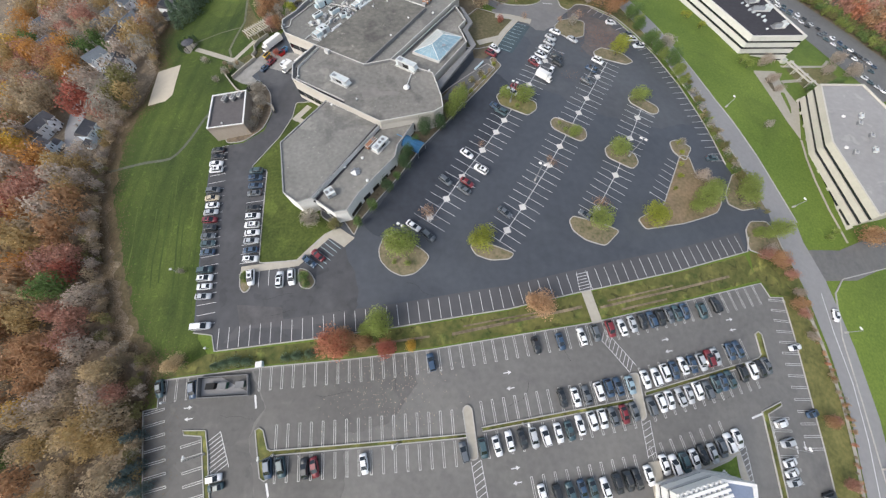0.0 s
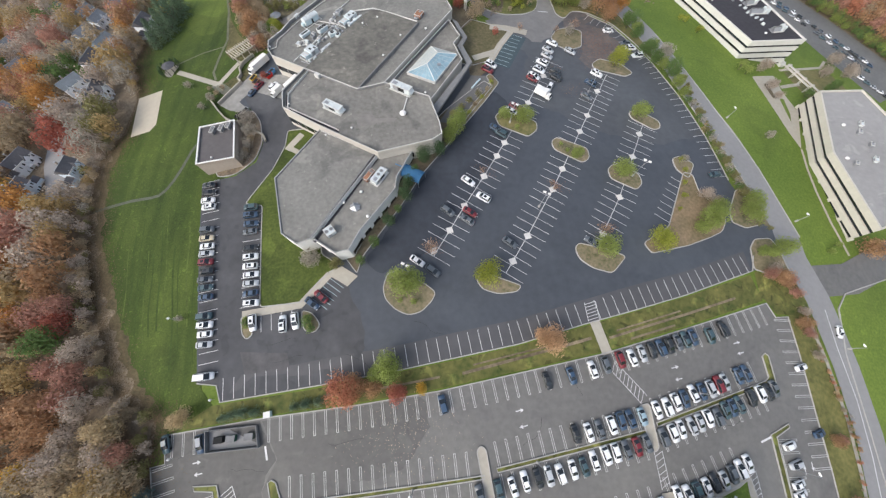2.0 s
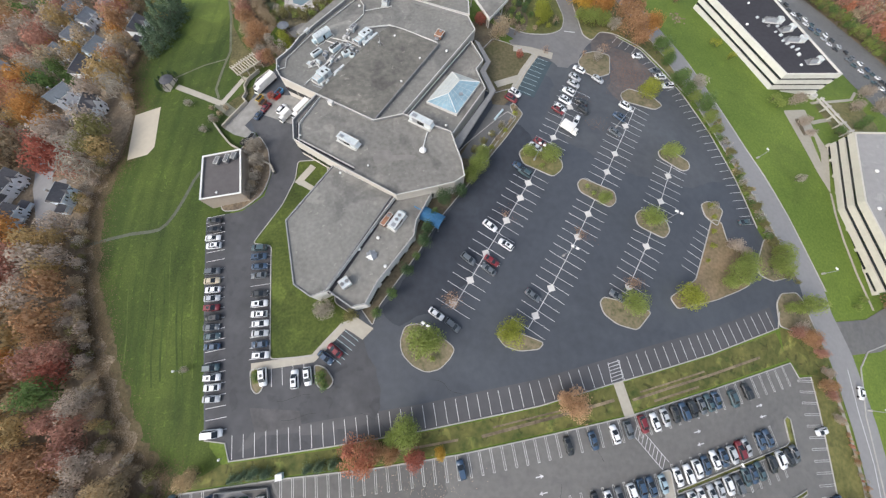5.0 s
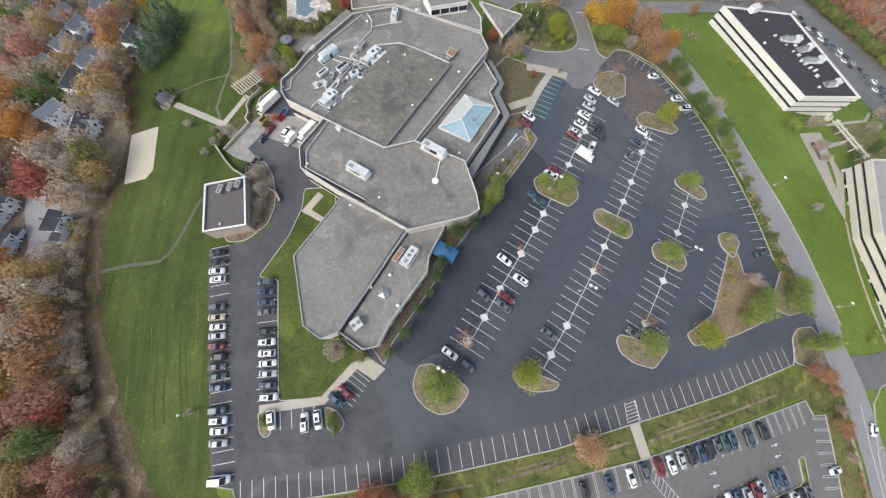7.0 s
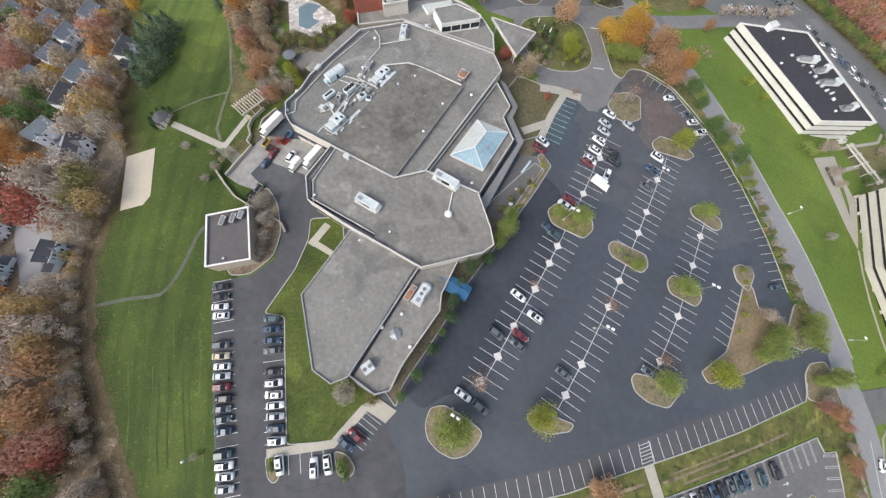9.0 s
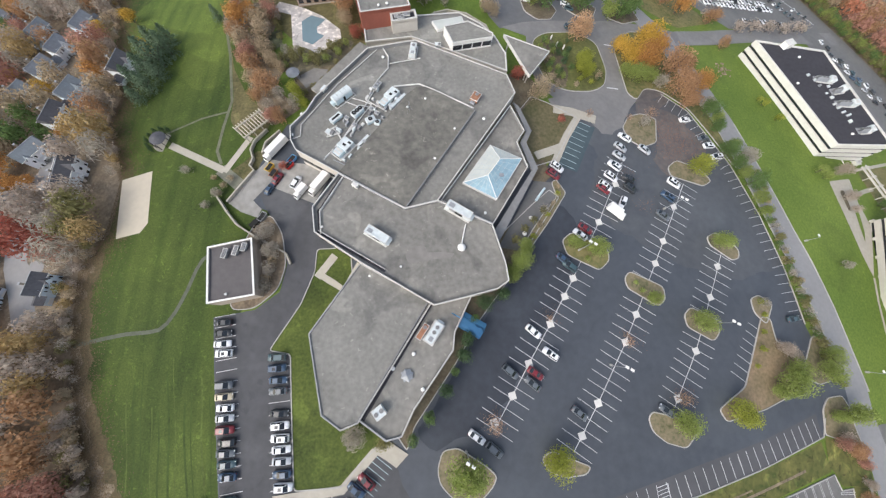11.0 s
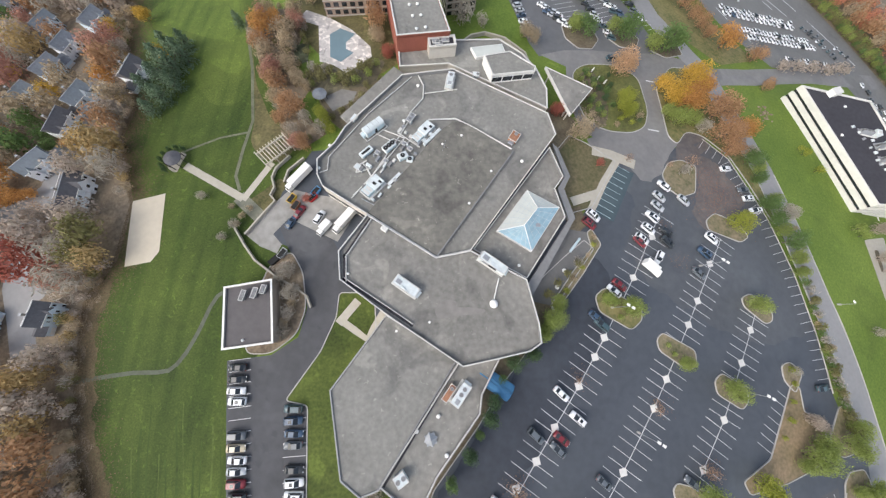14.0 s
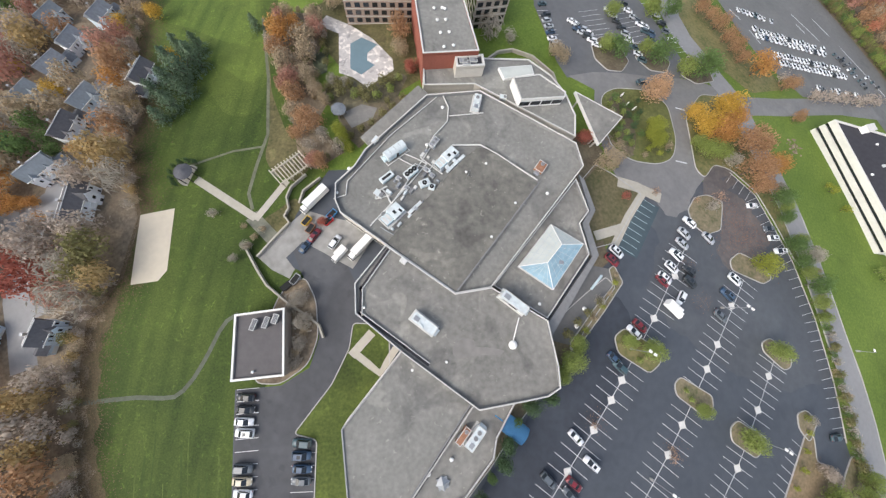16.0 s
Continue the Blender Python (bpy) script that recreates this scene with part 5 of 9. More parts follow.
# double parapet with a dark strip on the west side
WEST_RIM = [(-41.2, 97.2), (-46.2, 87.4), (-45.5, 81.4), (-35.0, 75.3), (-29.6, 72.1)]
for a, b in zip(WEST_RIM, WEST_RIM[1:]):
    d = (Vector(b) - Vector(a)).normalized()
    s = Vector((-d.y, d.x))
    if (Vector((-20, 75)) - Vector(a)).dot(s) < 0:
        s = -s
    a0, b0 = Vector(a) + s * 0.62, Vector(b) + s * 0.62
    part("dark_strip", beam(tuple(a0), tuple(b0), ZM - 0.12, ZM - 0.05, 0.6), M_ROOF_DARK, main)
    a0, b0 = Vector(a) + s * 1.0, Vector(b) + s * 1.0
    part("upstand", beam(tuple(a0), tuple(b0), ZM - 0.2, ZM + 0.4, 0.16), M_COPING, main)

# hipped glass skylight
SKY = [(-2.1, 107.5), (6.3, 103.5), (-1.3, 91.5), (-9.9, 96.1)]
RIDGE = [(-0.1, 102.3), (-3.6, 97.5)]
sk = thing("skylight", (0, 0, 0), 0, "hipped glass skylight with white bars on the roof", "skylight")
part("kerb_frame", ring(inset(SKY, -0.1), 0.2, 3.4, 4.42), M_COPING, sk)
c4 = [Vector((*p, 4.4)) for p in SKY]
r2 = [Vector((*p, 6.0)) for p in RIDGE]
FACES = [(c4[0], c4[1], r2[0]), (c4[1], c4[2], r2[1], r2[0]), (c4[2], c4[3], r2[1]), (c4[3], c4[0], r2[0], r2[1])]
for k, fc in enumerate(FACES):
    bm = bmesh.new()
    top = [bm.verts.new(v) for v in fc]
    low = [bm.verts.new(v - Vector((0, 0, 0.08))) for v in fc]
    bm.faces.new(top)
    bm.faces.new(low[::-1])
    for i in range(len(fc)):
        bm.faces.new((top[i], low[i], low[(i + 1) % len(fc)], top[(i + 1) % len(fc)]))
    bmesh.ops.recalc_face_normals(bm, faces=bm.faces[:])
    # two slopes carry the sky's blue reflection as colour, the others stay pale
    part("glazing", bm, M_SKYGLASS if k in (1, 2) else M_SKYGLASS2, sk, "glass slope coloured with a blue sky reflection" if k in (1, 2) else "frosted pale slope")
    lower, upper = (fc[0], fc[1]), ((fc[3], fc[2]) if len(fc) == 4 else (fc[2], fc[2]))
    for i in range(1, 6):
        u = i / 6
        bm = bmesh.new()
        tube(bm, lower[0].lerp(lower[1], u) + Vector((0, 0, 0.04)), upper[0].lerp(upper[1], u) + Vector((0, 0, 0.04)), 0.04, n=5)
        part("glazing_bar", bm, M_BAR, sk)
    for v in (0.25, 0.5, 0.75):
        bm = bmesh.new()
        tube(bm, lower[0].lerp(upper[0], v) + Vector((0, 0, 0.04)), lower[1].lerp(upper[1], v) + Vector((0, 0, 0.04)), 0.03, n=5)
        part("purlin", bm, M_BAR, sk)
hx = c4[1].lerp(c4[2], 0.55).lerp(r2[1].lerp(r2[0], 0.4), 0.45)
part("hatch", boxes((hx.x - 0.6, hx.y - 0.45, hx.z - 0.05, hx.x + 0.6, hx.y + 0.45, hx.z + 0.2), bevel=0.03), M_GALV, sk)
for a, b in ((c4[0], r2[0]), (c4[1], r2[0]), (c4[2], r2[1]), (c4[3], r2[1]), (r2[0], r2[1])):
    bm = bmesh.new()
    tube(bm, a, b, 0.09, n=6)
    part("hip_bar", bm, M_WHITE, sk)
sk2 = thing("skylight", (0, 0, 0), 0, "small greenish glass skylight on the link roof", "skylight")
S2 = [(-17.6, 150.7), (-8.7, 153.2), (-7.9, 150.7), (-16.0, 147.7)]
part("kerb_frame", ring(inset(S2, -0.2), 0.4, 3.4, 4.3), M_WHITE, sk2)
part("glazing", prism(S2, 4.2, 4.4), M_SKYGLASS2, sk2)


# rooftop machinery
def frustum_hood(l, w, h):
    """A wedge shaped intake hood on a unit's end."""
    bm = bmesh.new()
    v = [bm.verts.new(p) for p in ((l / 2, -w * 0.4, h * 0.35), (l / 2, w * 0.4, h * 0.35), (l / 2, w * 0.4, h * 0.9), (l / 2, -w * 0.4, h * 0.9), (l / 2 + 0.7, -w * 0.4, h * 0.45), (l / 2 + 0.7, w * 0.4, h * 0.45))]
    for q in ((0, 1, 2, 3), (3, 2, 5, 4), (0, 4, 5, 1), (0, 3, 4), (1, 5, 2)):
        bm.faces.new([v[i] for i in q])
    bmesh.ops.recalc_face_normals(bm, faces=bm.faces[:])
    return bm


def rooftop_unit(x, y, z, turn, l, w, h, label, material=M_METAL, fans=2, duct=0.0):
    l, w = l * 0.9, w * 0.88
    u = thing("rooftop_unit", (x, y, z), turn, label, "air handler", "rooftop machinery")
    part("curb", boxes((-l / 2 + 0.1, -w / 2 + 0.1, -0.1, l / 2 - 0.1, w / 2 - 0.1, 0.25)), M_GALV, u)
    part("casing", boxes((-l / 2, -w / 2, 0.25, l / 2, w / 2, h), bevel=0.06), material, u)
    part("access_panel", boxes((-l * 0.3, w / 2, 0.4, l * 0.1, w / 2 + 0.04, h - 0.2)), M_GALV, u)
    part("access_panel", boxes((-l * 0.35, -w / 2 - 0.04, 0.4, 0, -w / 2, h - 0.2)), M_GALV, u)
    part("rim_flange", ring([(-l / 2 - 0.05, -w / 2 - 0.05), (l / 2 + 0.05, -w / 2 - 0.05), (l / 2 + 0.05, w / 2 + 0.05), (-l / 2 - 0.05, w / 2 + 0.05)], 0.12, h - 0.1, h + 0.05), M_COPING, u)
    for i in range(fans):
        cx = l * 0.28 - i * min(1.3, w * 0.8)
        bm = bmesh.new()
        tube(bm, (cx, 0, h), (cx, 0, h + 0.14), min(0.5, w * 0.32), n=14)
        f = part("fan_ring", bm, M_GALV, u)
        bm = bmesh.new()
        tube(bm, (cx, 0, h + 0.1), (cx, 0, h + 0.16), min(0.4, w * 0.26), n=14)
        part("fan_grille", bm, M_DARKCOP, f)
    if l > 3.5 and w > 1.5:
        k = 0.5 + 0.3 * math.sin(x * 3.7 + y)
        part("louvre", boxes((-l * 0.1, -w * 0.5 - 0.06, 0.5, l * 0.22, -w * 0.5 + 0.02, h - 0.25)), M_TYRE, u, "dark intake louvre")
        part("hatch", boxes((-l * 0.42, -w * 0.3, h, -l * 0.2, w * (0.1 + 0.2 * k), h + 0.12), bevel=0.03), M_GALV, u)
        part("top_duct", boxes((-l * 0.12, -w * 0.42, h, l * 0.06, -w * 0.42 + w * 0.4 * k, h + 0.3), bevel=0.04), material, u)
        bm = frustum_hood(l, w, h)
        part("rain_hood", bm, material, u)
        part("skid", boxes((-l / 2 - 0.3, -w / 2 - 0.35, -0.06, l / 2 + 0.3, w / 2 + 0.35, 0.1)), M_COPING, u)
    if duct:
        part("duct", boxes((-l / 2 - duct, -w * 0.3, 0.3, -l / 2, w * 0.3, h * 0.7), bevel=0.05), M_GALV, u)
    return u


def units(spots, z, ref, l, w, h, label, material=M_METAL, fans=2, duct=0.0):
    for x, y in spots:
        rooftop_unit(x, y, z, ref, l, w, h, label, material, fans, duct)


DIR_M = heading(*[(-34.8, 83.4), (-27.3, 78.8)])
DIR_U = heading(*[(-41.9, 103.8), (-29.5, 126.2)])
units([(-31.1, 81.1)], ZM - 0.1, DIR_M, 6.6, 2.4, 1.6, "long white rooftop air handler", M_UNIT, 0)
units([(-11.4, 87.5)], ZM - 0.1, DIR_M, 7.4, 2.3, 1.9, "long pale rooftop air handler beside the skylight", M_UNIT, 0)


def air_handler(x, y, z, turn, l, w, h, label):
    """A tall air handler with a rounded top, on a skid frame."""
    u = thing("rooftop_unit", (x, y, z), turn, label, "air handler", "rooftop machinery")
    part("skid", ring([(-l / 2 - 0.7, -w / 2 - 0.6), (l / 2 + 0.5, -w / 2 - 0.6), (l / 2 + 0.5, w / 2 + 0.3), (-l / 2 - 0.7, w / 2 + 0.3)], 0.16, 0.02, 0.22), M_COPING, u)
    bm = bmesh.new()
    rows = []
    for sx in (-l / 2, l / 2):
        rows.append([bm.verts.new((sx, yy, zz)) for yy, zz in [(-w / 2, 0.2)] + [(-w / 2 * math.cos(k * math.pi / 6), h - 0.5 + 0.5 * math.sin(k * math.pi / 6)) for k in range(7)] + [(w / 2, 0.2)]])
    n = len(rows[0])
    for k in range(n):
        bm.faces.new((rows[0][k], rows[0][(k + 1) % n], rows[1][(k + 1) % n], rows[1][k]))
    bm.faces.new(rows[0][::-1])
    bm.faces.new(rows[1])
    bmesh.ops.recalc_face_normals(bm, faces=bm.faces[:])
    part("casing", bm, M_UNIT, u)
    for k in range(4):
        x0 = -l / 2 + 0.2 + k * (l - 0.4) / 4
        part("side_panel", boxes((x0, -w / 2 - 0.05, 0.35, x0 + (l - 0.4) / 4 - 0.12, -w / 2 - 0.005, h - 0.6)), M_METAL, u, "pale blue side panel")
    part("door", boxes((-l * 0.06, -w / 2 - 0.08, 0.3, l * 0.06, -w / 2 - 0.04, h - 0.7)), M_GLASS, u, "dark access door")
    part("intake_duct", boxes((-l / 2 - 0.9, -w * 0.3, 0.3, -l / 2, w * 0.25, h * 0.55), bevel=0.05), M_METAL, u)
    for k in range(3):
        part("top_seam", boxes((-l / 2 + (k + 1) * l / 4 - 0.04, -w * 0.3, h - 0.05, -l / 2 + (k + 1) * l / 4 + 0.04, w * 0.3, h + 0.03)), M_GALV, u)


def condenser(x, y, z, turn, l, w, h, fans, label):
    """A condensing unit: pale casing, finned sides and dark fan wells in the top."""
    u = thing("rooftop_unit", (x, y, z), turn, label, "condenser", "rooftop machinery")
    part("curb", boxes((-l / 2 + 0.1, -w / 2 + 0.1, -0.05, l / 2 - 0.1, w / 2 - 0.1, 0.2)), M_GALV, u)
    part("casing", boxes((-l / 2, -w / 2, 0.2, l / 2, w / 2, h), bevel=0.06), M_UNIT, u)
    for sy in (-1, 1):
        part("coil_face", boxes((-l / 2 + 0.15, sy * (w / 2 + 0.015) - 0.02, 0.32, l / 2 - 0.15, sy * (w / 2 + 0.015) + 0.02, h - 0.15)), M_METAL, u)
    if fans == 0:
        part("fan_slot", boxes((-l * 0.36, -w * 0.2, h, l * 0.36, w * 0.2, h + 0.03)), M_TYRE, u, "dark slot in the top")
    for k in range(fans):
        cx = (k - (fans - 1) / 2) * l / (fans + 0.15)
        bm = bmesh.new()
        tube(bm, (cx, 0, h), (cx, 0, h + 0.1), w * 0.34, n=16)
        f = part("fan_well", bm, M_TYRE, u, "dark fan well")
        bm = bmesh.new()
        tube(bm, (cx, 0, h + 0.1), (cx, 0, h + 0.16), 0.14, n=8)
        part("fan_hub", bm, M_GALV, f)


def ducted_unit(x, y, z, turn, l, w, h, label, run=0.0):
    """A white air handler built of two casings, with dark openings, a louvred end and a parallel duct."""
    u = thing("rooftop_unit", (x, y, z), turn, label, "air handler", "rooftop machinery")
    part("skid", boxes((-l / 2 - 0.3, -w / 2 - 0.3, -0.06, l / 2 + 0.3, w / 2 + 0.3, 0.12)), M_COPING, u)
    a = part("casing", boxes((-l * 0.1, -w / 2, 0.12, l / 2, w / 2, h), bevel=0.06), M_UNIT, u)
    part("opening", boxes((l * 0.06, -w * 0.2, h, l * 0.18, w * 0.12, h + 0.03)), M_TYRE, a, "dark square opening")
    part("opening", boxes((l * 0.3, -w * 0.42, h, l * 0.4, -w * 0.1, h + 0.03)), M_TYRE, a, "dark square opening")
    part("access_panel", boxes((l * 0.0, -w / 2 - 0.04, 0.3, l * 0.22, -w / 2, h - 0.2)), M_GALV, a)
    b = part("low_casing", boxes((-l / 2, -w * 0.42, 0.12, -l * 0.1, w * 0.38, h * 0.78), bevel=0.05), M_METAL, u)
    for k in range(5):
        zz = 0.25 + k * (h * 0.78 - 0.4) / 5
        part("louvre", boxes((-l / 2 - 0.06, -w * 0.38, zz, -l / 2, w * 0.34, zz + 0.1)), M_DARKCOP, b)
    for k in range(2):
        part("lid", boxes((-l * 0.47 + k * l * 0.18, -w * 0.34, h * 0.78, -l * 0.33 + k * l * 0.18, w * 0.3, h * 0.78 + 0.08), bevel=0.02), M_COPING, b)
    if run:
        d = part("duct", boxes((-run * 0.4, -w / 2 - 1.7, 0.3, run * 0.6, -w / 2 - 0.9, 1.0), bevel=0.05), M_UNIT, u, "long white duct")
        for px_ in (-run * 0.3, run * 0.1):
            part("branch", boxes((px_, -w / 2 - 0.95, 0.35, px_ + 0.8, -w / 2 + 0.02, 0.95), bevel=0.04), M_UNIT, d)
        for k in range(4):
            px_ = -run * 0.36 + k * run * 0.3
            part("joint", boxes((px_, -w / 2 - 1.74, 0.28, px_ + 0.08, -w / 2 - 0.86, 1.04)), M_GALV, d)


MACHINE = 52
air_handler(-42.4, 120.8, ZU - 0.1, MACHINE - 6, 5.6, 2.2, 2.3, "tall white air handler with a rounded top")
condenser(-43.5, 113.9, ZU - 0.1, MACHINE - 4, 3.6, 1.5, 1.1, 0, "low white condensing unit with a dark slot")
condenser(-38.0, 115.9, ZU - 0.1, MACHINE - 4, 3.5, 1.8, 1.4, 3, "pale blue condensing unit with three fans")
ducted_unit(-29.8, 120.9, ZU - 0.1, MACHINE, 6.4, 2.6, 1.5, "white ducted air handler on a skid", 6.4)
ducted_unit(-41.0, 104.8, ZU - 0.1, MACHINE, 5.4, 3.0, 1.6, "wide white ducted air handler with a louvred end")
units([(-36.0, 107.2)], ZU - 0.1, MACHINE, 4.6, 0.8, 0.8, "long low white roof duct", M_UNIT, 0)
condenser(-34.4, 113.6, ZU - 0.1, MACHINE - 20, 2.6, 1.7, 1.2, 1, "small white exhaust unit with one fan")
condenser(-32.6, 113.0, ZU - 0.1, MACHINE + 30, 1.6, 1.5, 0.9, 1, "small white exhaust unit with one fan")
units([(-33.2, 124.7)], ZU - 0.1, DIR_U, 3.0, 1.6, 1.1, "grey exhaust unit with pipes", M_GALV, 2)
units([(-5.7, 122.0)], ZU - 0.1, DIR_U, 3.2, 2.6, 1.2, "rusty rooftop unit with white end", M_RUST, 1, 1.0)
units([(-23.4, 137.7)], ZU - 0.1, heading(*[(-22.9, 140.0), (-22.0, 147.1)]), 5.0, 2.0, 1.4, "white rooftop unit by the parapet", M_UNIT, 1)
units([(-47.5, 123.2)], ZU - 0.1, DIR_U, 2.2, 1.2, 0.9, "small white vent housing", M_UNIT, 0)
units([(-44.8, 109.6)], ZU - 0.1, DIR_M, 2.6, 1.6, 0.5, "low white pipe frame", M_UNIT, 0)
units([(-38.5, 111.9), (-40.7, 114.0), (-34.3, 117.2), (-32.8, 115.9)], ZU - 0.1, DIR_M, 1.3, 1.1, 0.8, "small grey condensing unit", M_GALV, 1)
units([(-17.7, 58.5)], ZB - 0.1, heading(*[(-19.8, 56.4), (-16.1, 61.9)]), 5.5, 2.4, 1.4, "white rooftop air handler with two fans", M_UNIT, 2)
units([(-20.3, 58.8)], ZB - 0.1, heading(*[(-19.8, 56.4), (-16.1, 61.9)]), 4.2, 1.5, 1.3, "rusty brown rooftop unit", M_RUST, 1)
units([(-29.4, 42.5)], ZB - 0.1, heading(*[(-32.1, 42.3), (-29.4, 43.1)]) + 20, 2.6, 2.6, 1.5, "square white rooftop unit with fans", M_UNIT, 2)
units([(-28.0, 148.0), (-25.4, 148.8), (-27.1, 147.5)], 6.8, 10, 2.2, 1.6, 0.8, "grey machinery in the plant well", M_GALV, 1)
units([(-16.1, 141.8)], 3.5, 0, 2.0, 1.5, 0.9, "white rooftop unit on the link roof", M_UNIT, 1)


def pyramid_vent(x, y, z, s, turn, label):
    u = thing("roof_vent", (x, y, z), turn, label, "vent", "rooftop machinery")
    part("curb", boxes((-s, -s, -0.1, s, s, 0.3)), M_GALV, u)
    bm = bmesh.new()
    tube(bm, (0, 0, 0.3), (0, 0, 1.0), s * 1.4, 0.1, 4)
    part("cap", bm, M_GALV, u)


for x, y in [(-23.7, 49.5)]:
    pyramid_vent(x, y, ZB - 0.1, 1.1, 20, "grey pyramid shaped roof vent")


def dome_vent(x, y, z, r, label, material=M_WHITE):
    u = thing("roof_vent", (x, y, z), 0, label, "vent", "roof vents")
    bm = bmesh.new()
    tube(bm, (0, 0, -0.1), (0, 0, 0.35), r * 0.7, n=12)
    part("pipe", bm, M_GALV, u)
    bm = bmesh.new()
    bmesh.ops.create_uvsphere(bm, u_segments=12, v_segments=6, radius=r, matrix=Matrix.Translation((0, 0, 0.35)) @ Matrix.Diagonal((1, 1, 0.5, 1)))
    part("cap", bm, material, u, "", True)


for x, y in [(-11.0, 78.2)]:
    dome_vent(x, y, ZM, 1.0, "big white round roof vent on the grey deck")
for x, y in [(-25.4, 73.5), (-37.0, 93.8), (-44.3, 83.2), (-32.5, 71.3)]:
    dome_vent(x, y, ZM, 0.3, "small pale pipe vent")
for x, y in [(-3.6, 115.3), (-32.0, 135.2), (-52.6, 115.0), (-54.4, 108.6), (-27.6, 112.2), (-34.9, 124.0)]:
    dome_vent(x, y, ZU, 0.45, "small white round roof vent")
for x, y in [(-11.9, 111.4), (-17.3, 102.2), (-19.8, 120.8), (-24.6, 117.8)]:
    dome_vent(x, y, 5.45, 0.35, "small pale vent on the raised deck")
for x, y in [(-4.4, 87.8), (-5.3, 94.2)]:
    dome_vent(x, y, ZS, 0.4, "small white round vent by the skylight")
for x, y in [(-20.2, 46.6), (-26.8, 51.0), (-22.3, 54.0)]:
    dome_vent(x, y, ZB, 0.45, "small white round vent on the low roof")
for x, y in [(-37.1, 161.5), (-35.0, 162.1), (-34.3, 161.9), (-35.9, 157.9), (-33.7, 158.5), (-34.7, 154.2), (-32.5, 154.8), (-33.4, 150.0), (-31.0, 150.9)]:
    dome_vent(x, y, 8.4, 0.45, "small white dome vent on the brick wing")
for x, y in [(8.8, 87.9), (6.7, 83.5), (5.6, 78.3)]:
    dome_vent(x, y, ground(x, y) + 0.25, 0.6, "white round vent on the terrace")


def pipe_run(line, z, r, material, label):
    u = thing("roof_pipe", (0, 0, 0), 0, label, "pipe", "roof pipes")
    for a, b in zip(line, line[1:]):
        bm = bmesh.new()
        tube(bm, (*a, z), (*b, z), r, n=6)
        part("pipe_length", bm, material, u)


pipe_run([(-11.0, 78.8), (-9.8, 84.2)], ZM + 0.15, 0.14, M_WHITE, "pale pipe from the vent to the air handler")
pipe_run([(-32.6, 139.4), (-30.5, 135.6), (-30.4, 131.5), (-33.4, 126.9), (-34.9, 123.2)], ZU + 0.15, 0.16, M_COPING, "pale pipe run across the roof")
pipe_run([(-30.1, 133.1), (-21.3, 135.5)], ZU + 0.15, 0.14, M_COPING, "pale pipe run across the roof")
pipe_run([(-28.6, 124.8), (-21.5, 125.9), (-16.9, 123.9), (-6.4, 118.4)], ZU + 0.6, 0.2, M_COPING, "pale coping pipe along the raised deck")
pipe_run([(-33.9, 138.0), (-44.2, 125.2), (-52.5, 111.9), (-52.3, 108.4), (-54.9, 107.1)], ZU + 0.15, 0.12, M_COPING, "pale pipe run along the roof edge")
pipe_run([(-45.7, 101.6), (-38.5, 112.4), (-34.4, 119.0), (-37.4, 120.1), (-40.2, 120.9)], ZU + 0.15, 0.16, M_COPING, "pale pipes between the roof machines")
pipe_run([(-39.6, 116.0), (-37.2, 118.6), (-33.6, 117.6), (-31.8, 120.1)], ZU + 0.15, 0.12, M_COPING, "pale pipes between the roof machines")
pipe_run([(-42.2, 109.7), (-45.4, 108.3), (-45.2, 110.3), (-43.2, 111.8)], ZU + 0.15, 0.2, M_COPING, "pale pipe loop on the roof")
pipe_run([(-41.5, 119.5), (-37.3, 117.8)], ZU + 0.2, 0.15, M_COPING, "pale pipes between the roof machines")
pipe_run([(-45.4, 102.3), (-42.0, 106.7), (-36.1, 118.6), (-33.6, 124.4)], ZU + 0.2, 0.15, M_COPING, "pale pipes between the roof machines")
pipe_run([(-45.9, 109.7), (-44.2, 111.0), (-42.9, 109.7), (-41.8, 107.8)], ZU + 0.2, 0.2, M_COPING, "pale pipe loop on the roof")
pipe_run([(-36.2, 120.4), (-30.3, 116.8)], ZU + 0.2, 0.15, M_COPING, "pale pipes between the roof machines")
pipe_run([(-43.3, 101.6), (-39.4, 99.8), (-35.4, 104.0), (-34.2, 109.4)], ZU + 0.2, 0.13, M_GALV, "grey pipes between the roof machines")
jumble = random.Random(31)
for x, y in [(-41.5, 113.5), (-40.5, 112.4), (-39.5, 111.4), (-38.7, 110.7), (-37.4, 111.4), (-36.5, 112.4), (-34.7, 115.8), (-33.6, 117.0), (-34.9, 122.3), (-35.7, 121.2), (-34.2, 120.7), (-44.1, 109.3), (-42.5, 110.3), (-40.6, 101.5), (-39.1, 102.8), (-36.9, 105.1), (-35.7, 107.0), (-33.3, 123.8), (-32.7, 119.6), (-39.2, 109.4), (-42.8, 104.6), (-31.3, 114.8), (-30.5, 117.8)]:
    l, w, h = jumble.uniform(0.6, 1.5), jumble.uniform(0.4, 0.9), jumble.uniform(0.4, 1.1)
    ob = thing("roof_box", (x, y, ZU - 0.1), DIR_U + jumble.choice((0, 90)), "small metal duct box among the roof machines", "duct", "rooftop machinery")
    part("casing", boxes((-l / 2, -w / 2, 0.1, l / 2, w / 2, h), bevel=0.05), jumble.choice((M_UNIT, M_GALV, M_DARKCOP, M_COPING)), ob)
    part("curb", boxes((-l / 2 - 0.1, -w / 2 - 0.1, -0.05, l / 2 + 0.1, w / 2 + 0.1, 0.12)), M_GALV, ob)
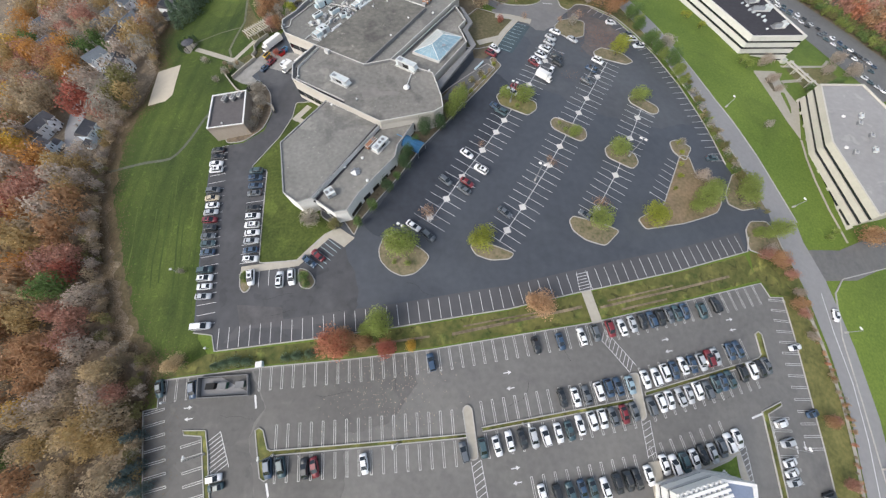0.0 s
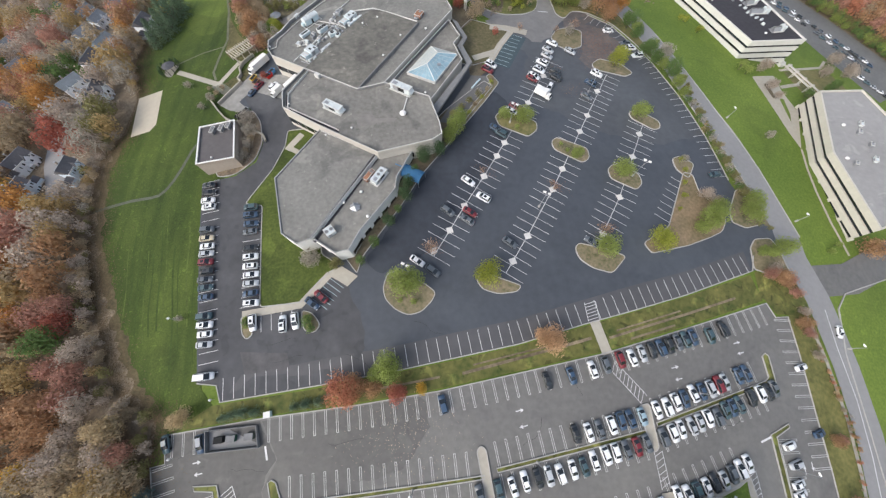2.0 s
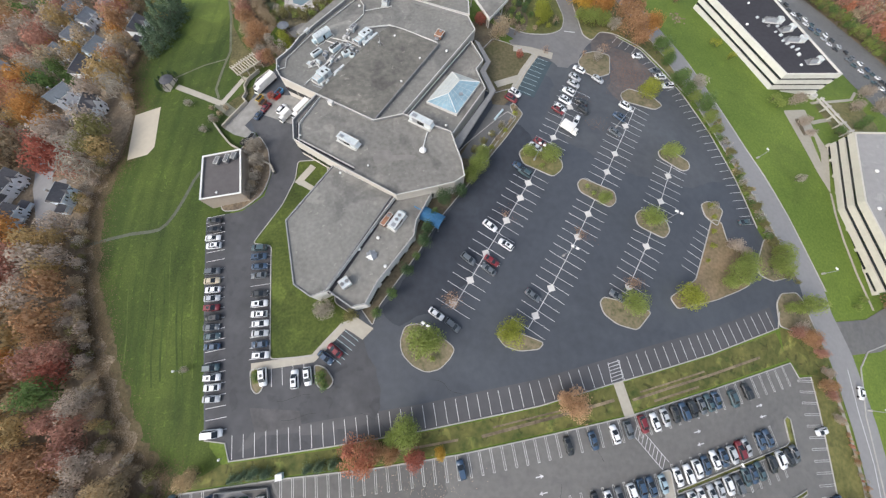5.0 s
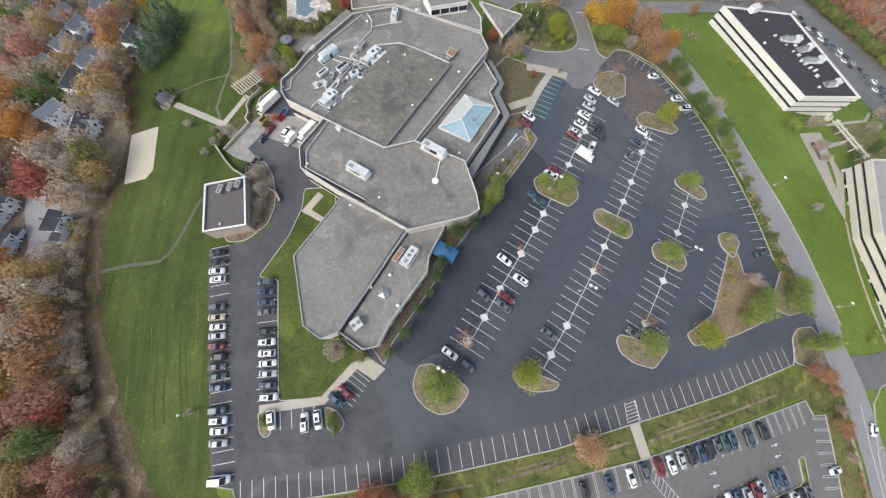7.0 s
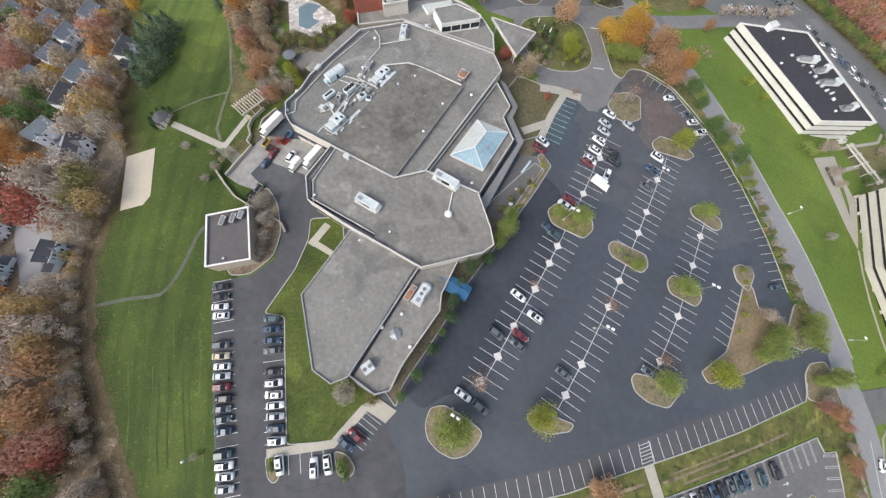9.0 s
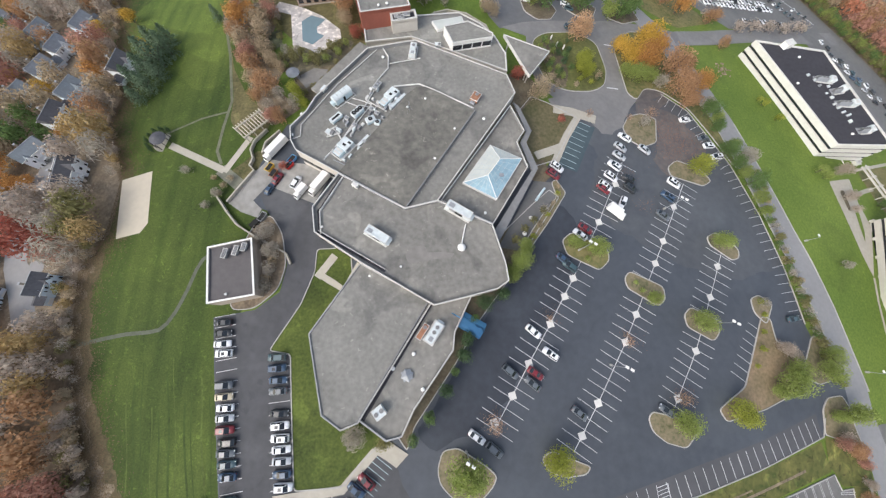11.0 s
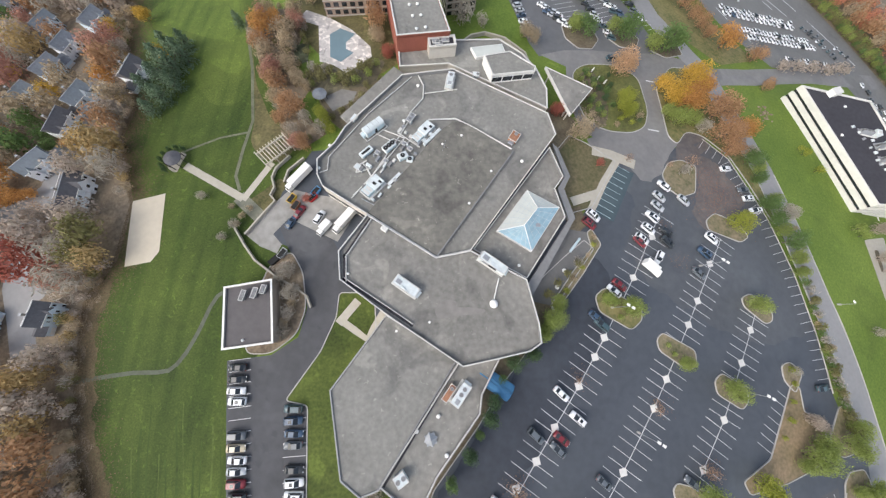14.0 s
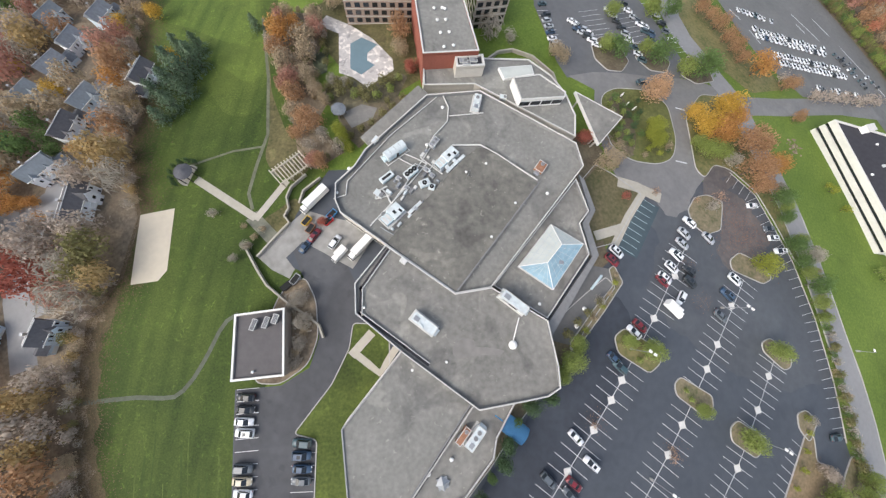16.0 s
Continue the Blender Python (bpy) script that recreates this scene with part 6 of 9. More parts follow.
for x, y in [(-24.1, 116.8)]:
    ob = thing("antenna", (x, y, 5.45), 0, "thin grey guyed antenna on the raised deck", "antenna")
    bm = bmesh.new()
    tube(bm, (0, 0, 0), (0, 0, 3.5), 0.05, n=6)
    part("mast", bm, M_GALV, ob)
    for i in range(3):
        bm = bmesh.new()
        tube(bm, (0, 0, 1.8), (1.1 * math.cos(i * 2.1), 1.1 * math.sin(i * 2.1), 0), 0.02, n=4)
        part("stay", bm, M_GALV, ob)
for x, y in [(-37.1, 94.2)]:
    ob = thing("roof_hatch", (x, y, ZM), DIR_M, "pale box hatch against the step in the roof", "roof hatch")
    part("box", boxes((-0.8, -0.6, -0.1, 0.8, 0.6, 1.0), bevel=0.04), M_COPING, ob)

pipe_run([(10.6, 93.0), (13.5, 96.8)], ground(*[(12.3, 95.0)][0]) + 0.75, 0.34, M_METAL, "long pale tube lying on the terrace")

# blue barrel awning over the side door
ax, ay = [(-9.5, 60.6)][0]
awn = thing("awning", (ax, ay, ground(ax, ay)), heading(*[(-12.1, 63.0), (-6.3, 59.6)]), "bright blue canvas barrel awning over a door", "awning")
bm = bmesh.new()
prev = None
for i in range(9):
    a = math.pi * i / 8
    row = [bm.verts.new((x, 2.0 * math.cos(a), 2.2 + 1.3 * math.sin(a))) for x in (-4.5, 4.0)]
    if prev:
        bm.faces.new((prev[0], prev[1], row[1], row[0]))
    prev = row
bmesh.ops.solidify(bm, geom=bm.faces[:], thickness=0.06)
part("canvas", bm, M_BLUE, awn, "", True)
for sx in (-4.3, 3.8):
    for sy in (-1.95, 1.95):
        bm = bmesh.new()
        tube(bm, (sx, sy, 0), (sx, sy, 2.25), 0.06, n=6)
        part("post", bm, M_GALV, awn)

# small flat roofed building
hut = tagged(new("utility_building"), "small tan utility building with a brown flat roof and white coping", "building")
SB = [(-72.0, 79.1), (-62.0, 81.5), (-59.3, 67.5), (-69.7, 65.6)]
block(hut, SB, -5.5, 1.9, M_TAN, M_ROOF_SB, M_WHITE, 0.45, 0.3, "tan masonry wall")
for x, y in [(-67.4, 77.4), (-65.0, 78.1)]:
    rooftop_unit(x, y, 1.75, 80, 2.6, 1.1, 1.1, "dark grey rooftop condenser", M_DARKCOP, 2)
for x, y in [(-63.3, 79.0)]:
    rooftop_unit(x, y, 1.75, 80, 2.2, 1.2, 1.0, "dark grey rooftop condenser", M_DARKCOP, 2)
for x, y in [(-65.8, 67.8)]:
    dome_vent(x, y, 1.8, 0.3, "small white roof vent")


# banded office buildings
RATIO = 0.62

def banded(poly, z0, z1, storeys, panel, roof, label, skip=()):
    ob = tagged(new("office_block"), label, "building")
    poly = ccw(poly)
    h = (z1 - z0) / storeys
    part("core", prism(inset(poly, 0.5), z0 - 6, z1 - 0.4), M_GLASS, ob, "dark glazed core")
    part("roof", prism(inset(poly, 0.6), z1 - 0.4, z1 - 0.05), roof, ob)
    for s in range(storeys):
        top = z0 + h * (s + 1)
        part("spandrel", ring(poly, 0.55, top - h * RATIO, top + (0.3 if s == storeys - 1 else 0)), panel, ob, "pale panel band")
        for a, b in zip(poly, poly[1:] + poly[:1]):
            if math.dist(a, b) > 6:
                d = Vector(b) - Vector(a)
                n = max(2, int(d.length / (6.4 if s == 0 else 4.8)))
                side = Vector((-d.y, d.x)).normalized() * ((-0.8 if storeys == 4 else 0.1) if s == 0 else 0.45)
                for i in range(n + 1 if s == 0 else 0):
                    p = Vector(a) + d * (i / n) + side
                    q = d.normalized() * (0.25 if s == 0 else 0.04)
                    part("pier" if s == 0 else "mullion", beam(tuple(p - q), tuple(p + q), top - h - (1.0 if s == 0 else 0), top - h * RATIO + (0.1 if s == 0 else 0), (1.5 if storeys == 4 else 0.5) if s == 0 else 0.06), panel if s == 0 else M_GALV, ob)
                windows(ob, a, b, top - h + 0.05, h * 0.26, 4.8, -0.42, 0.15)
    part("plinth", ring(poly, 0.5, z0 - 6, z0 + 0.1), panel, ob)
    return ob


OB1 = [(101.2, 160.0), (127.6, 156.6), (137.6, 116.4), (116.8, 116.2)]
banded(OB1, -13.2, -3.8, 4, mat("off_white_panel", (0.6, 0.59, 0.55), vary=0.08, small=1.2, large=0.2), M_ROOF_DARK, "white banded three-storey office block with a dark roof")
OB2 = [(131.9, 92.6), (147.2, 92.4), (152.2, 64.9), (150.0, 50.0), (140.0, 44.5), (128.0, 41.5), (123.0, 40.0), (123.1, 67.0)]
banded(OB2, -12, -5, 3, M_CREAM, mat("pale_membrane_roof", (0.3, 0.292, 0.285), vary=0.12, small=0.6, large=0.08, blots=((0.12, 0.56, 0.66, 0.84, 1), (0.25, 0.6, 0.67, 1.15, 2))), "cream banded office block with a pale grey roof")
OB3 = [(46.0, -22.7), (55.9, -20.2), (62.5, -21.1), (60.2, -30.1), (44.6, -32.5)]
ob3 = banded(OB3, -12, -4, 3, M_WHITE, mat("blue_grey_deck", (0.2, 0.24, 0.32)), "white banded office block with a pale roof deck")
a3, b3 = Vector(OB3[0]), Vector(OB3[1])
n3 = Vector((b3.y - a3.y, a3.x - b3.x)).normalized()
for k in range(9):
    p = a3.lerp(b3, (k + 0.5) / 9)
    part("deck_beam", beam(tuple(p + n3 * 0.3), tuple(p + n3 * 2.6), -3.9, -3.4, 0.5), M_WHITE, ob3)
for k in (0.8, 1.7, 2.6):
    part("deck_rail", beam(tuple(a3 + n3 * k), tuple(b3 + n3 * k), -3.4, -3.1, 0.5), M_WHITE, ob3)
U1 = heading(OB1[3], OB1[0])


def plant_cluster(x, y, z, turn, l):
    """Grey cooling plant with sloping coils, a white box at its end and ducts."""
    u = thing("rooftop_plant", (x, y, z), turn, "grey cooling plant with a white end box", "cooling plant", "rooftop machinery")
    part("skid", boxes((-l / 2 - 0.3, -1.2, -0.05, l / 2 + 0.3, 1.2, 0.15)), M_GALV, u)
    for sy in (-1, 1):
        bm = bmesh.new()
        v = [bm.verts.new(c) for c in ((-l / 2, sy * 1.05, 0.15), (l * 0.15, sy * 1.05, 0.15), (l * 0.15, sy * 0.35, 1.5), (-l / 2, sy * 0.35, 1.5), (-l / 2, sy * 0.2, 0.15), (l * 0.15, sy * 0.2, 0.15))]
        for q in ((0, 1, 2, 3), (4, 5, 2, 3), (0, 3, 4), (1, 5, 2), (0, 4, 5, 1)):
            bm.faces.new([v[k] for k in q])
        bmesh.ops.recalc_face_normals(bm, faces=bm.faces[:])
        part("coil_bank", bm, M_GALV, u, "grey sloping coil bank")
    for k in range(3):
        cx = -l * 0.42 + k * l * 0.22
        bm = bmesh.new()
        tube(bm, (cx, 0, 1.2), (cx, 0, 1.6), 0.34, n=12)
        part("fan", bm, M_DARKCOP, u)
    e = part("end_box", boxes((l * 0.2, -1.1, 0.15, l / 2, 1.1, 1.7), bevel=0.06), M_UNIT, u, "white metal end box")
    part("hatch", boxes((l * 0.26, -0.6, 1.7, l * 0.42, 0.5, 1.8)), M_COPING, e)
    bm = bmesh.new()
    tube(bm, (-l * 0.5, -1.5, 0.5), (l * 0.3, -1.5, 0.5), 0.22, n=8)
    tube(bm, (l * 0.3, -1.5, 0.5), (l * 0.3, -0.9, 0.9), 0.22, n=8)
    part("pipework", bm, M_COPING, u)


for x, y, a, l in ((121.9, 143.0, -8, 6.4), (125.6, 138.6, 12, 4.8), (126.6, 133.0, -2, 6.8), (129.2, 122.4, 6, 4.6)):
    plant_cluster(x, y, -3.9, a, l)
clutter = random.Random(8)
for x, y in [(116.9, 145.1), (118.6, 143.0), (119.6, 140.6), (121.2, 137.4), (122.4, 135.6), (123.0, 140.4), (125.8, 128.4), (125.3, 125.8), (123.4, 131.4), (124.4, 129.6), (122.2, 132.8)]:
    l, w, h = clutter.uniform(0.7, 1.5), clutter.uniform(0.5, 0.9), clutter.uniform(0.4, 0.8)
    ob = thing("roof_box", (x, y, -3.9), U1 + clutter.choice((0, 90)), "small pale metal vent box on the dark roof", "vent", "rooftop machinery")
    part("casing", boxes((-l / 2, -w / 2, 0.1, l / 2, w / 2, h), bevel=0.05), clutter.choice((M_UNIT, M_GALV, M_UNIT)), ob)
    part("curb", boxes((-l / 2 - 0.1, -w / 2 - 0.1, -0.05, l / 2 + 0.1, w / 2 + 0.1, 0.12)), M_GALV, ob)
for x, y in [(116.1, 152.9), (111.3, 141.1), (124.1, 120.8)]:
    dome_vent(x, y, -3.9, 0.5, "small white vent on the dark roof")
for x, y in [(112.4, 157.8)]:
    ob = thing("roof_penthouse", (x, y, -3.9), U1, "white stair penthouse on the roof edge", "penthouse")
    part("body", boxes((-1.2, -1.7, 0, 1.2, 1.7, 1.8), bevel=0.05), M_WHITE, ob)
    part("roof_cap", boxes((-1.3, -1.8, 1.8, 1.3, 1.8, 1.95)), M_COPING, ob)
for (x, y), l in zip([(137.9, 77.5), (135.6, 74.3), (136.6, 69.1), (134.7, 63.4), (127.9, 62.3)], (4, 3, 3, 4, 2.5)):
    rooftop_unit(x, y, -5.1, 60 + l, l * 0.6, 1.1, 0.9, "grey and white rooftop machine on the pale roof", M_GALV if l < 4 else M_UNIT, 1)
for x, y in [(132.3, 77.5), (126.5, 64.5)]:
    dome_vent(x, y, -5.1, 0.6, "small white vent on the pale roof")
# brick apartments at the north edge
def apartments(poly, z0, z1, storeys, wall, label):
    ob = tagged(new("apartment_building"), label, "building")
    poly = ccw(poly)
    block(ob, poly, z0 - 4, z1, wall, M_ROOF, M_COPING, 0.4, 0.3)
    h = (z1 - z0) / storeys
    for k in range(storeys):
        part("floor_band", ring(inset(poly, -0.06), 0.3, z0 + h * k - 0.12, z0 + h * k + 0.12), M_CONC, ob)
        for a, b in zip(poly, poly[1:] + poly[:1]):
            if math.dist(a, b) > 5:
                windows(ob, a, b, z0 + h * k + 0.5, h - 1.0, 2.4, 0.05, 1.0)


apartments([(-63.0, 166.5), (-43.5, 170.6), (-45.4, 180.4), (-65.0, 176.6)], -4.5, 4.5, 4, mat("buff_brick", (0.33, 0.25, 0.2), vary=0.2, small=3.0, large=0.2), "buff brick apartment block with rows of windows")
apartments([(-25.4, 171.7), (-15.7, 175.1), (-18.0, 186.4), (-27.8, 183.1)], -4.5, 4.5, 4, M_TAN, "grey masonry block with rows of windows")


# houses west of the woods
def gable(bm, x0, x1, y0, y1, z0, z1, along_x=True):
    """A closed gable roof over a rectangle."""
    if along_x:
        ym = (y0 + y1) / 2
        cs = ((x0, y0, z0), (x1, y0, z0), (x1, y1, z0), (x0, y1, z0), (x0, ym, z1), (x1, ym, z1))
    else:
        xm = (x0 + x1) / 2
        cs = ((x1, y0, z0), (x1, y1, z0), (x0, y1, z0), (x0, y0, z0), (xm, y0, z1), (xm, y1, z1))
    v = [bm.verts.new(c) for c in cs]
    for q in ((0, 1, 5, 4), (2, 3, 4, 5), (0, 4, 3), (1, 2, 5), (3, 2, 1, 0)):
        bm.faces.new([v[i] for i in q])
    return bm


def house(x, y, turn, l, w, roof, wall, label, style=0):
    """A two-storey house, its front towards local -y, with front gables, porch, garage and chimney."""
    u = thing("house", (x, y, ground(x, y)), turn, label, "house", "houses in the woods")
    u.matrix_basis = pose(x, y, ground(x, y), 0, 0, turn) @ Matrix.Scale(0.82, 4)
    hw, ridge = 4.6, 6.6
    part("wall", boxes((-l / 2, -w / 2, -2.5, l / 2, w / 2, hw)), wall, u)
    part("gable_wall", gable(bmesh.new(), -l / 2, l / 2, -w / 2, w / 2, hw, ridge - 0.15), wall, u)
    rf = part("roof", gable(bmesh.new(), -l / 2 - 0.35, l / 2 + 0.35, -w / 2 - 0.4, w / 2 + 0.4, hw - 0.02, ridge + 0.1), roof, u)
    part("ridge_cap", boxes((-l / 2 - 0.35, -0.12, ridge + 0.04, l / 2 + 0.35, 0.12, ridge + 0.14)), M_GALV, rf)
    for s in (1, -1):
        part("eaves_board", boxes((-l / 2 - 0.35, s * (w / 2 + 0.4) - 0.07, hw - 0.22, l / 2 + 0.35, s * (w / 2 + 0.4) + 0.07, hw + 0.02)), M_WHITE, u)
    bays = ((-l * 0.26, l * 0.2, 1.1), (l * 0.27, l * 0.17, 0.5)) if style else ((l * 0.18, l * 0.26, 1.4), (-l * 0.3, l * 0.13, 0.1))
    for cx, half, out in bays:
        half *= 0.5
        b = part("front_bay", boxes((cx - half, -w / 2 - out, -2.5, cx + half, -w / 2 + 0.3, hw - 0.3)), wall, u)
        part("bay_gable", gable(bmesh.new(), cx - half, cx + half, -w / 2 - out, 0.0, hw - 0.3, hw + half * 0.9, False), wall, b)
        part("bay_roof", gable(bmesh.new(), cx - half - 0.25, cx + half + 0.25, -w / 2 - out + 0.15, -0.1, hw - 0.25, hw + half * 0.9 + 0.14, False), roof, b)
        for zz in (0.5, 2.8):
            ob = new("window", pane_mesh(half * 0.6, 0.9))
            ob.parent = b
            ob.matrix_basis = pose(cx, -w / 2 - out - 0.02, zz)
    for cx in (-0.08, 0.42) if style else (-0.12, 0.42):
        for zz in (0.5, 2.9):
            ob = new("window", pane_mesh(0.5, 0.9))
            ob.parent = u
            ob.matrix_basis = pose(cx * l, -w / 2 - 0.02, zz)
    pr = part("porch", boxes((-l * 0.1, -w / 2 - 1.5, 2.0, l * 0.1, -w / 2, 2.2)), M_WHITE, u)
    for sx in (-0.09, 0.09):
        part("porch_post", boxes((sx * l - 0.08, -w / 2 - 1.45, -2.0, sx * l + 0.08, -w / 2 - 1.29, 2.0)), M_WHITE, pr)
    gx = l / 2 if style else -l / 2 - 2.8
    g = part("garage", boxes((gx, -w * 0.42, -2.5, gx + 2.8, w * 0.3, 2.2)), wall, u)
    part("garage_roof", gable(bmesh.new(), gx - 0.2, gx + 3.0, -w * 0.42 - 0.2, w * 0.3 + 0.2, 2.2, 3.3), roof, g)
    part("garage_door", boxes((gx + 0.4, -w * 0.42 - 0.05, -2.0, gx + 2.4, -w * 0.42, 1.2)), M_WHITE, g)
    ch = part("chimney", boxes((-l * 0.05 - 0.3, 0.3, hw, -l * 0.05 + 0.3, 0.9, ridge + 0.9)), M_TAN, u)
    part("chimney_cap", boxes((-l * 0.05 - 0.36, 0.24, ridge + 0.9, -l * 0.05 + 0.36, 0.96, ridge + 1.0)), M_GALV, ch)


M_DARKSH = mat("dark_shingles", (0.1, 0.098, 0.105), vary=0.25, small=2.0, large=0.3)
M_BLUESH = mat("blue_grey_shingles", (0.19, 0.215, 0.235), vary=0.2, small=2.0, large=0.3)
M_PALE = mat("pale_siding", (0.66, 0.75, 0.82), vary=0.06, small=2.0, large=0.3)
HOUSES = [
    (-118.0, 101.4, 94, 12.0, 5.6, M_DARKSH, M_SIDING, 0), (-131.4, 109.6, 58, 8.6, 5.2, M_BLUESH, M_SIDING, 1), (-129.2, 121.8, 84, 8.4, 5.0, M_DARKSH, M_SIDING, 1),
    (-127.4, 131.0, 72, 8.2, 5.2, M_BLUESH, M_PALE, 0), (-114.4, 139.8, 82, 8.0, 5.0, M_DARKSH, M_SIDING, 0), (-142.2, 141.6, 67, 8.0, 5.0, M_SHINGLE, M_PALE, 1),
    (-145.4, 131.4, 70, 8.0, 5.0, M_BLUESH, M_SIDING, 0), (-136.0, 161.0, 73, 7.6, 4.8, M_SHINGLE, M_PALE, 1), (-140.4, 150.6, 75, 7.2, 4.6, M_SHINGLE, M_SIDING, 0),
    (-136.4, 77.4, 70, 8.6, 5.2, M_DARKSH, M_SIDING, 0), (-130.4, 65.6, 78, 8.2, 5.0, M_DARKSH, M_PALE, 1), (-114.6, 71.2, 86, 6.4, 4.4, M_DARKSH, M_PALE, 0),
    (-158.0, 102.0, 66, 8.4, 5.0, M_SHINGLE, M_SIDING, 1), (-152.0, 160.0, 70, 7.6, 4.8, M_BLUESH, M_PALE, 0), (-172.0, 168.0, 64, 8.0, 5.0, M_SHINGLE, M_SIDING, 1),
    (-168.0, 128.0, 60, 8.0, 5.0, M_SHINGLE, M_PALE, 0), (-184.0, 146.0, 70, 8.0, 5.0, M_BLUESH, M_SIDING, 1),
]
spots = [(h[0], h[1]) for h in HOUSES]
ROOF_WORD = {M_DARKSH: "dark gable roof", M_BLUESH: "blue-grey gable roof", M_SHINGLE: "grey gable roof"}
for x, y, turn, l, w, roof, wall, style in HOUSES:
    house(x, y, turn, l, w, roof, wall, f"{'white' if wall is M_SIDING else 'pale blue-grey'} two-storey house with a {ROOF_WORD[roof]}", style)
# ---- vehicles ----
def loft(stations, bm=None, close=True):
    """Rings of eight points through (x, half width, low, high) stations."""
    bm = bm or bmesh.new()
    rows = []
    for x, w, lo, hi in stations:
        mid = lo + (hi - lo) * 0.55
        rows.append([bm.verts.new((x, y, z)) for y, z in ((-w * 0.9, lo), (-w, lo + 0.08), (-w, mid), (-w * 0.88, hi), (w * 0.88, hi), (w, mid), (w, lo + 0.08), (w * 0.9, lo))])
    for a, b in zip(rows, rows[1:]):
        for i in range(8):
            j = (i + 1) % 8
            bm.faces.new((a[i], b[i], b[j], a[j]))
    bm.faces.new(rows[0])
    bm.faces.new(rows[-1][::-1])
    bmesh.ops.recalc_face_normals(bm, faces=bm.faces[:])
    return bm


def frustum(x0, x1, w0, z0, x2, x3, w1, z1, bm=None):
    bm = bm or bmesh.new()
    v = [bm.verts.new(c) for c in ((x0, -w0, z0), (x1, -w0, z0), (x1, w0, z0), (x0, w0, z0), (x2, -w1, z1), (x3, -w1, z1), (x3, w1, z1), (x2, w1, z1))]
    for q in ((3, 2, 1, 0), (4, 5, 6, 7), (0, 1, 5, 4), (1, 2, 6, 5), (2, 3, 7, 6), (3, 0, 4, 7)):
        bm.faces.new([v[i] for i in q])
    return bm


bm = bmesh.new()
tube(bm, (0, -0.11, 0), (0, 0.11, 0), 0.33, n=14)
TYRE = bpy.data.meshes.new("tyre")
bm.to_mesh(TYRE)
bm.free()
TYRE.materials.append(M_TYRE)
bm = bmesh.new()
tube(bm, (0, -0.125, 0), (0, 0.125, 0), 0.2, n=10)
RIM = bpy.data.meshes.new("rim")
bm.to_mesh(RIM)
bm.free()
RIM.materials.append(M_RIM)
PAINTS = {
    "w": ((0.74, 0.75, 0.76), "white"), "k": ((0.022, 0.026, 0.03), "black"), "s": ((0.42, 0.44, 0.46), "silver"), "g": ((0.1, 0.115, 0.13), "dark grey"),
    "r": ((0.17, 0.016, 0.024), "dark red"), "b": ((0.035, 0.07, 0.125), "dark blue"), "c": ((0.26, 0.36, 0.42), "light blue"), "n": ((0.045, 0.085, 0.1), "dark teal"),
    "y": ((0.5, 0.43, 0.3), "beige"),
}
PAINT_MAT = {k: mat("paint_" + v[1].replace(" ", "_"), v[0], 0.3, 0.0, 0.03, 1.0, 0.2, spec=0.6) for k, v in PAINTS.items()}
SHAPES = {
    "sedan": ([(-2.3, 0.72, 0.42, 0.82), (-2.12, 0.84, 0.26, 0.96), (-1.4, 0.9, 0.22, 1.0), (0.2, 0.91, 0.22, 0.97), (1.3, 0.9, 0.22, 0.9), (2.05, 0.84, 0.25, 0.78), (2.28, 0.66, 0.38, 0.62)], (-1.85, 1.15, 0.8, 0.93, -1.12, 0.2, 0.64, 1.4)),
    "suv": ([(-2.3, 0.8, 0.45, 0.95), (-2.2, 0.9, 0.3, 1.08), (-1.2, 0.95, 0.27, 1.1), (0.5, 0.95, 0.27, 1.08), (1.4, 0.94, 0.27, 1.03), (2.05, 0.88, 0.3, 0.95), (2.25, 0.72, 0.42, 0.75)], (-2.18, 1.25, 0.86, 1.04, -1.75, 0.35, 0.7, 1.64)),
    "van": ([(-2.5, 0.85, 0.4, 1.1), (-2.45, 0.95, 0.3, 1.2), (-1.0, 0.97, 0.27, 1.22), (1.0, 0.97, 0.27, 1.18), (1.8, 0.93, 0.28, 1.02), (2.3, 0.84, 0.32, 0.85), (2.5, 0.7, 0.42, 0.68)], (-2.4, 1.7, 0.9, 1.18, -2.2, 0.8, 0.74, 1.95)),
}
protos = {}


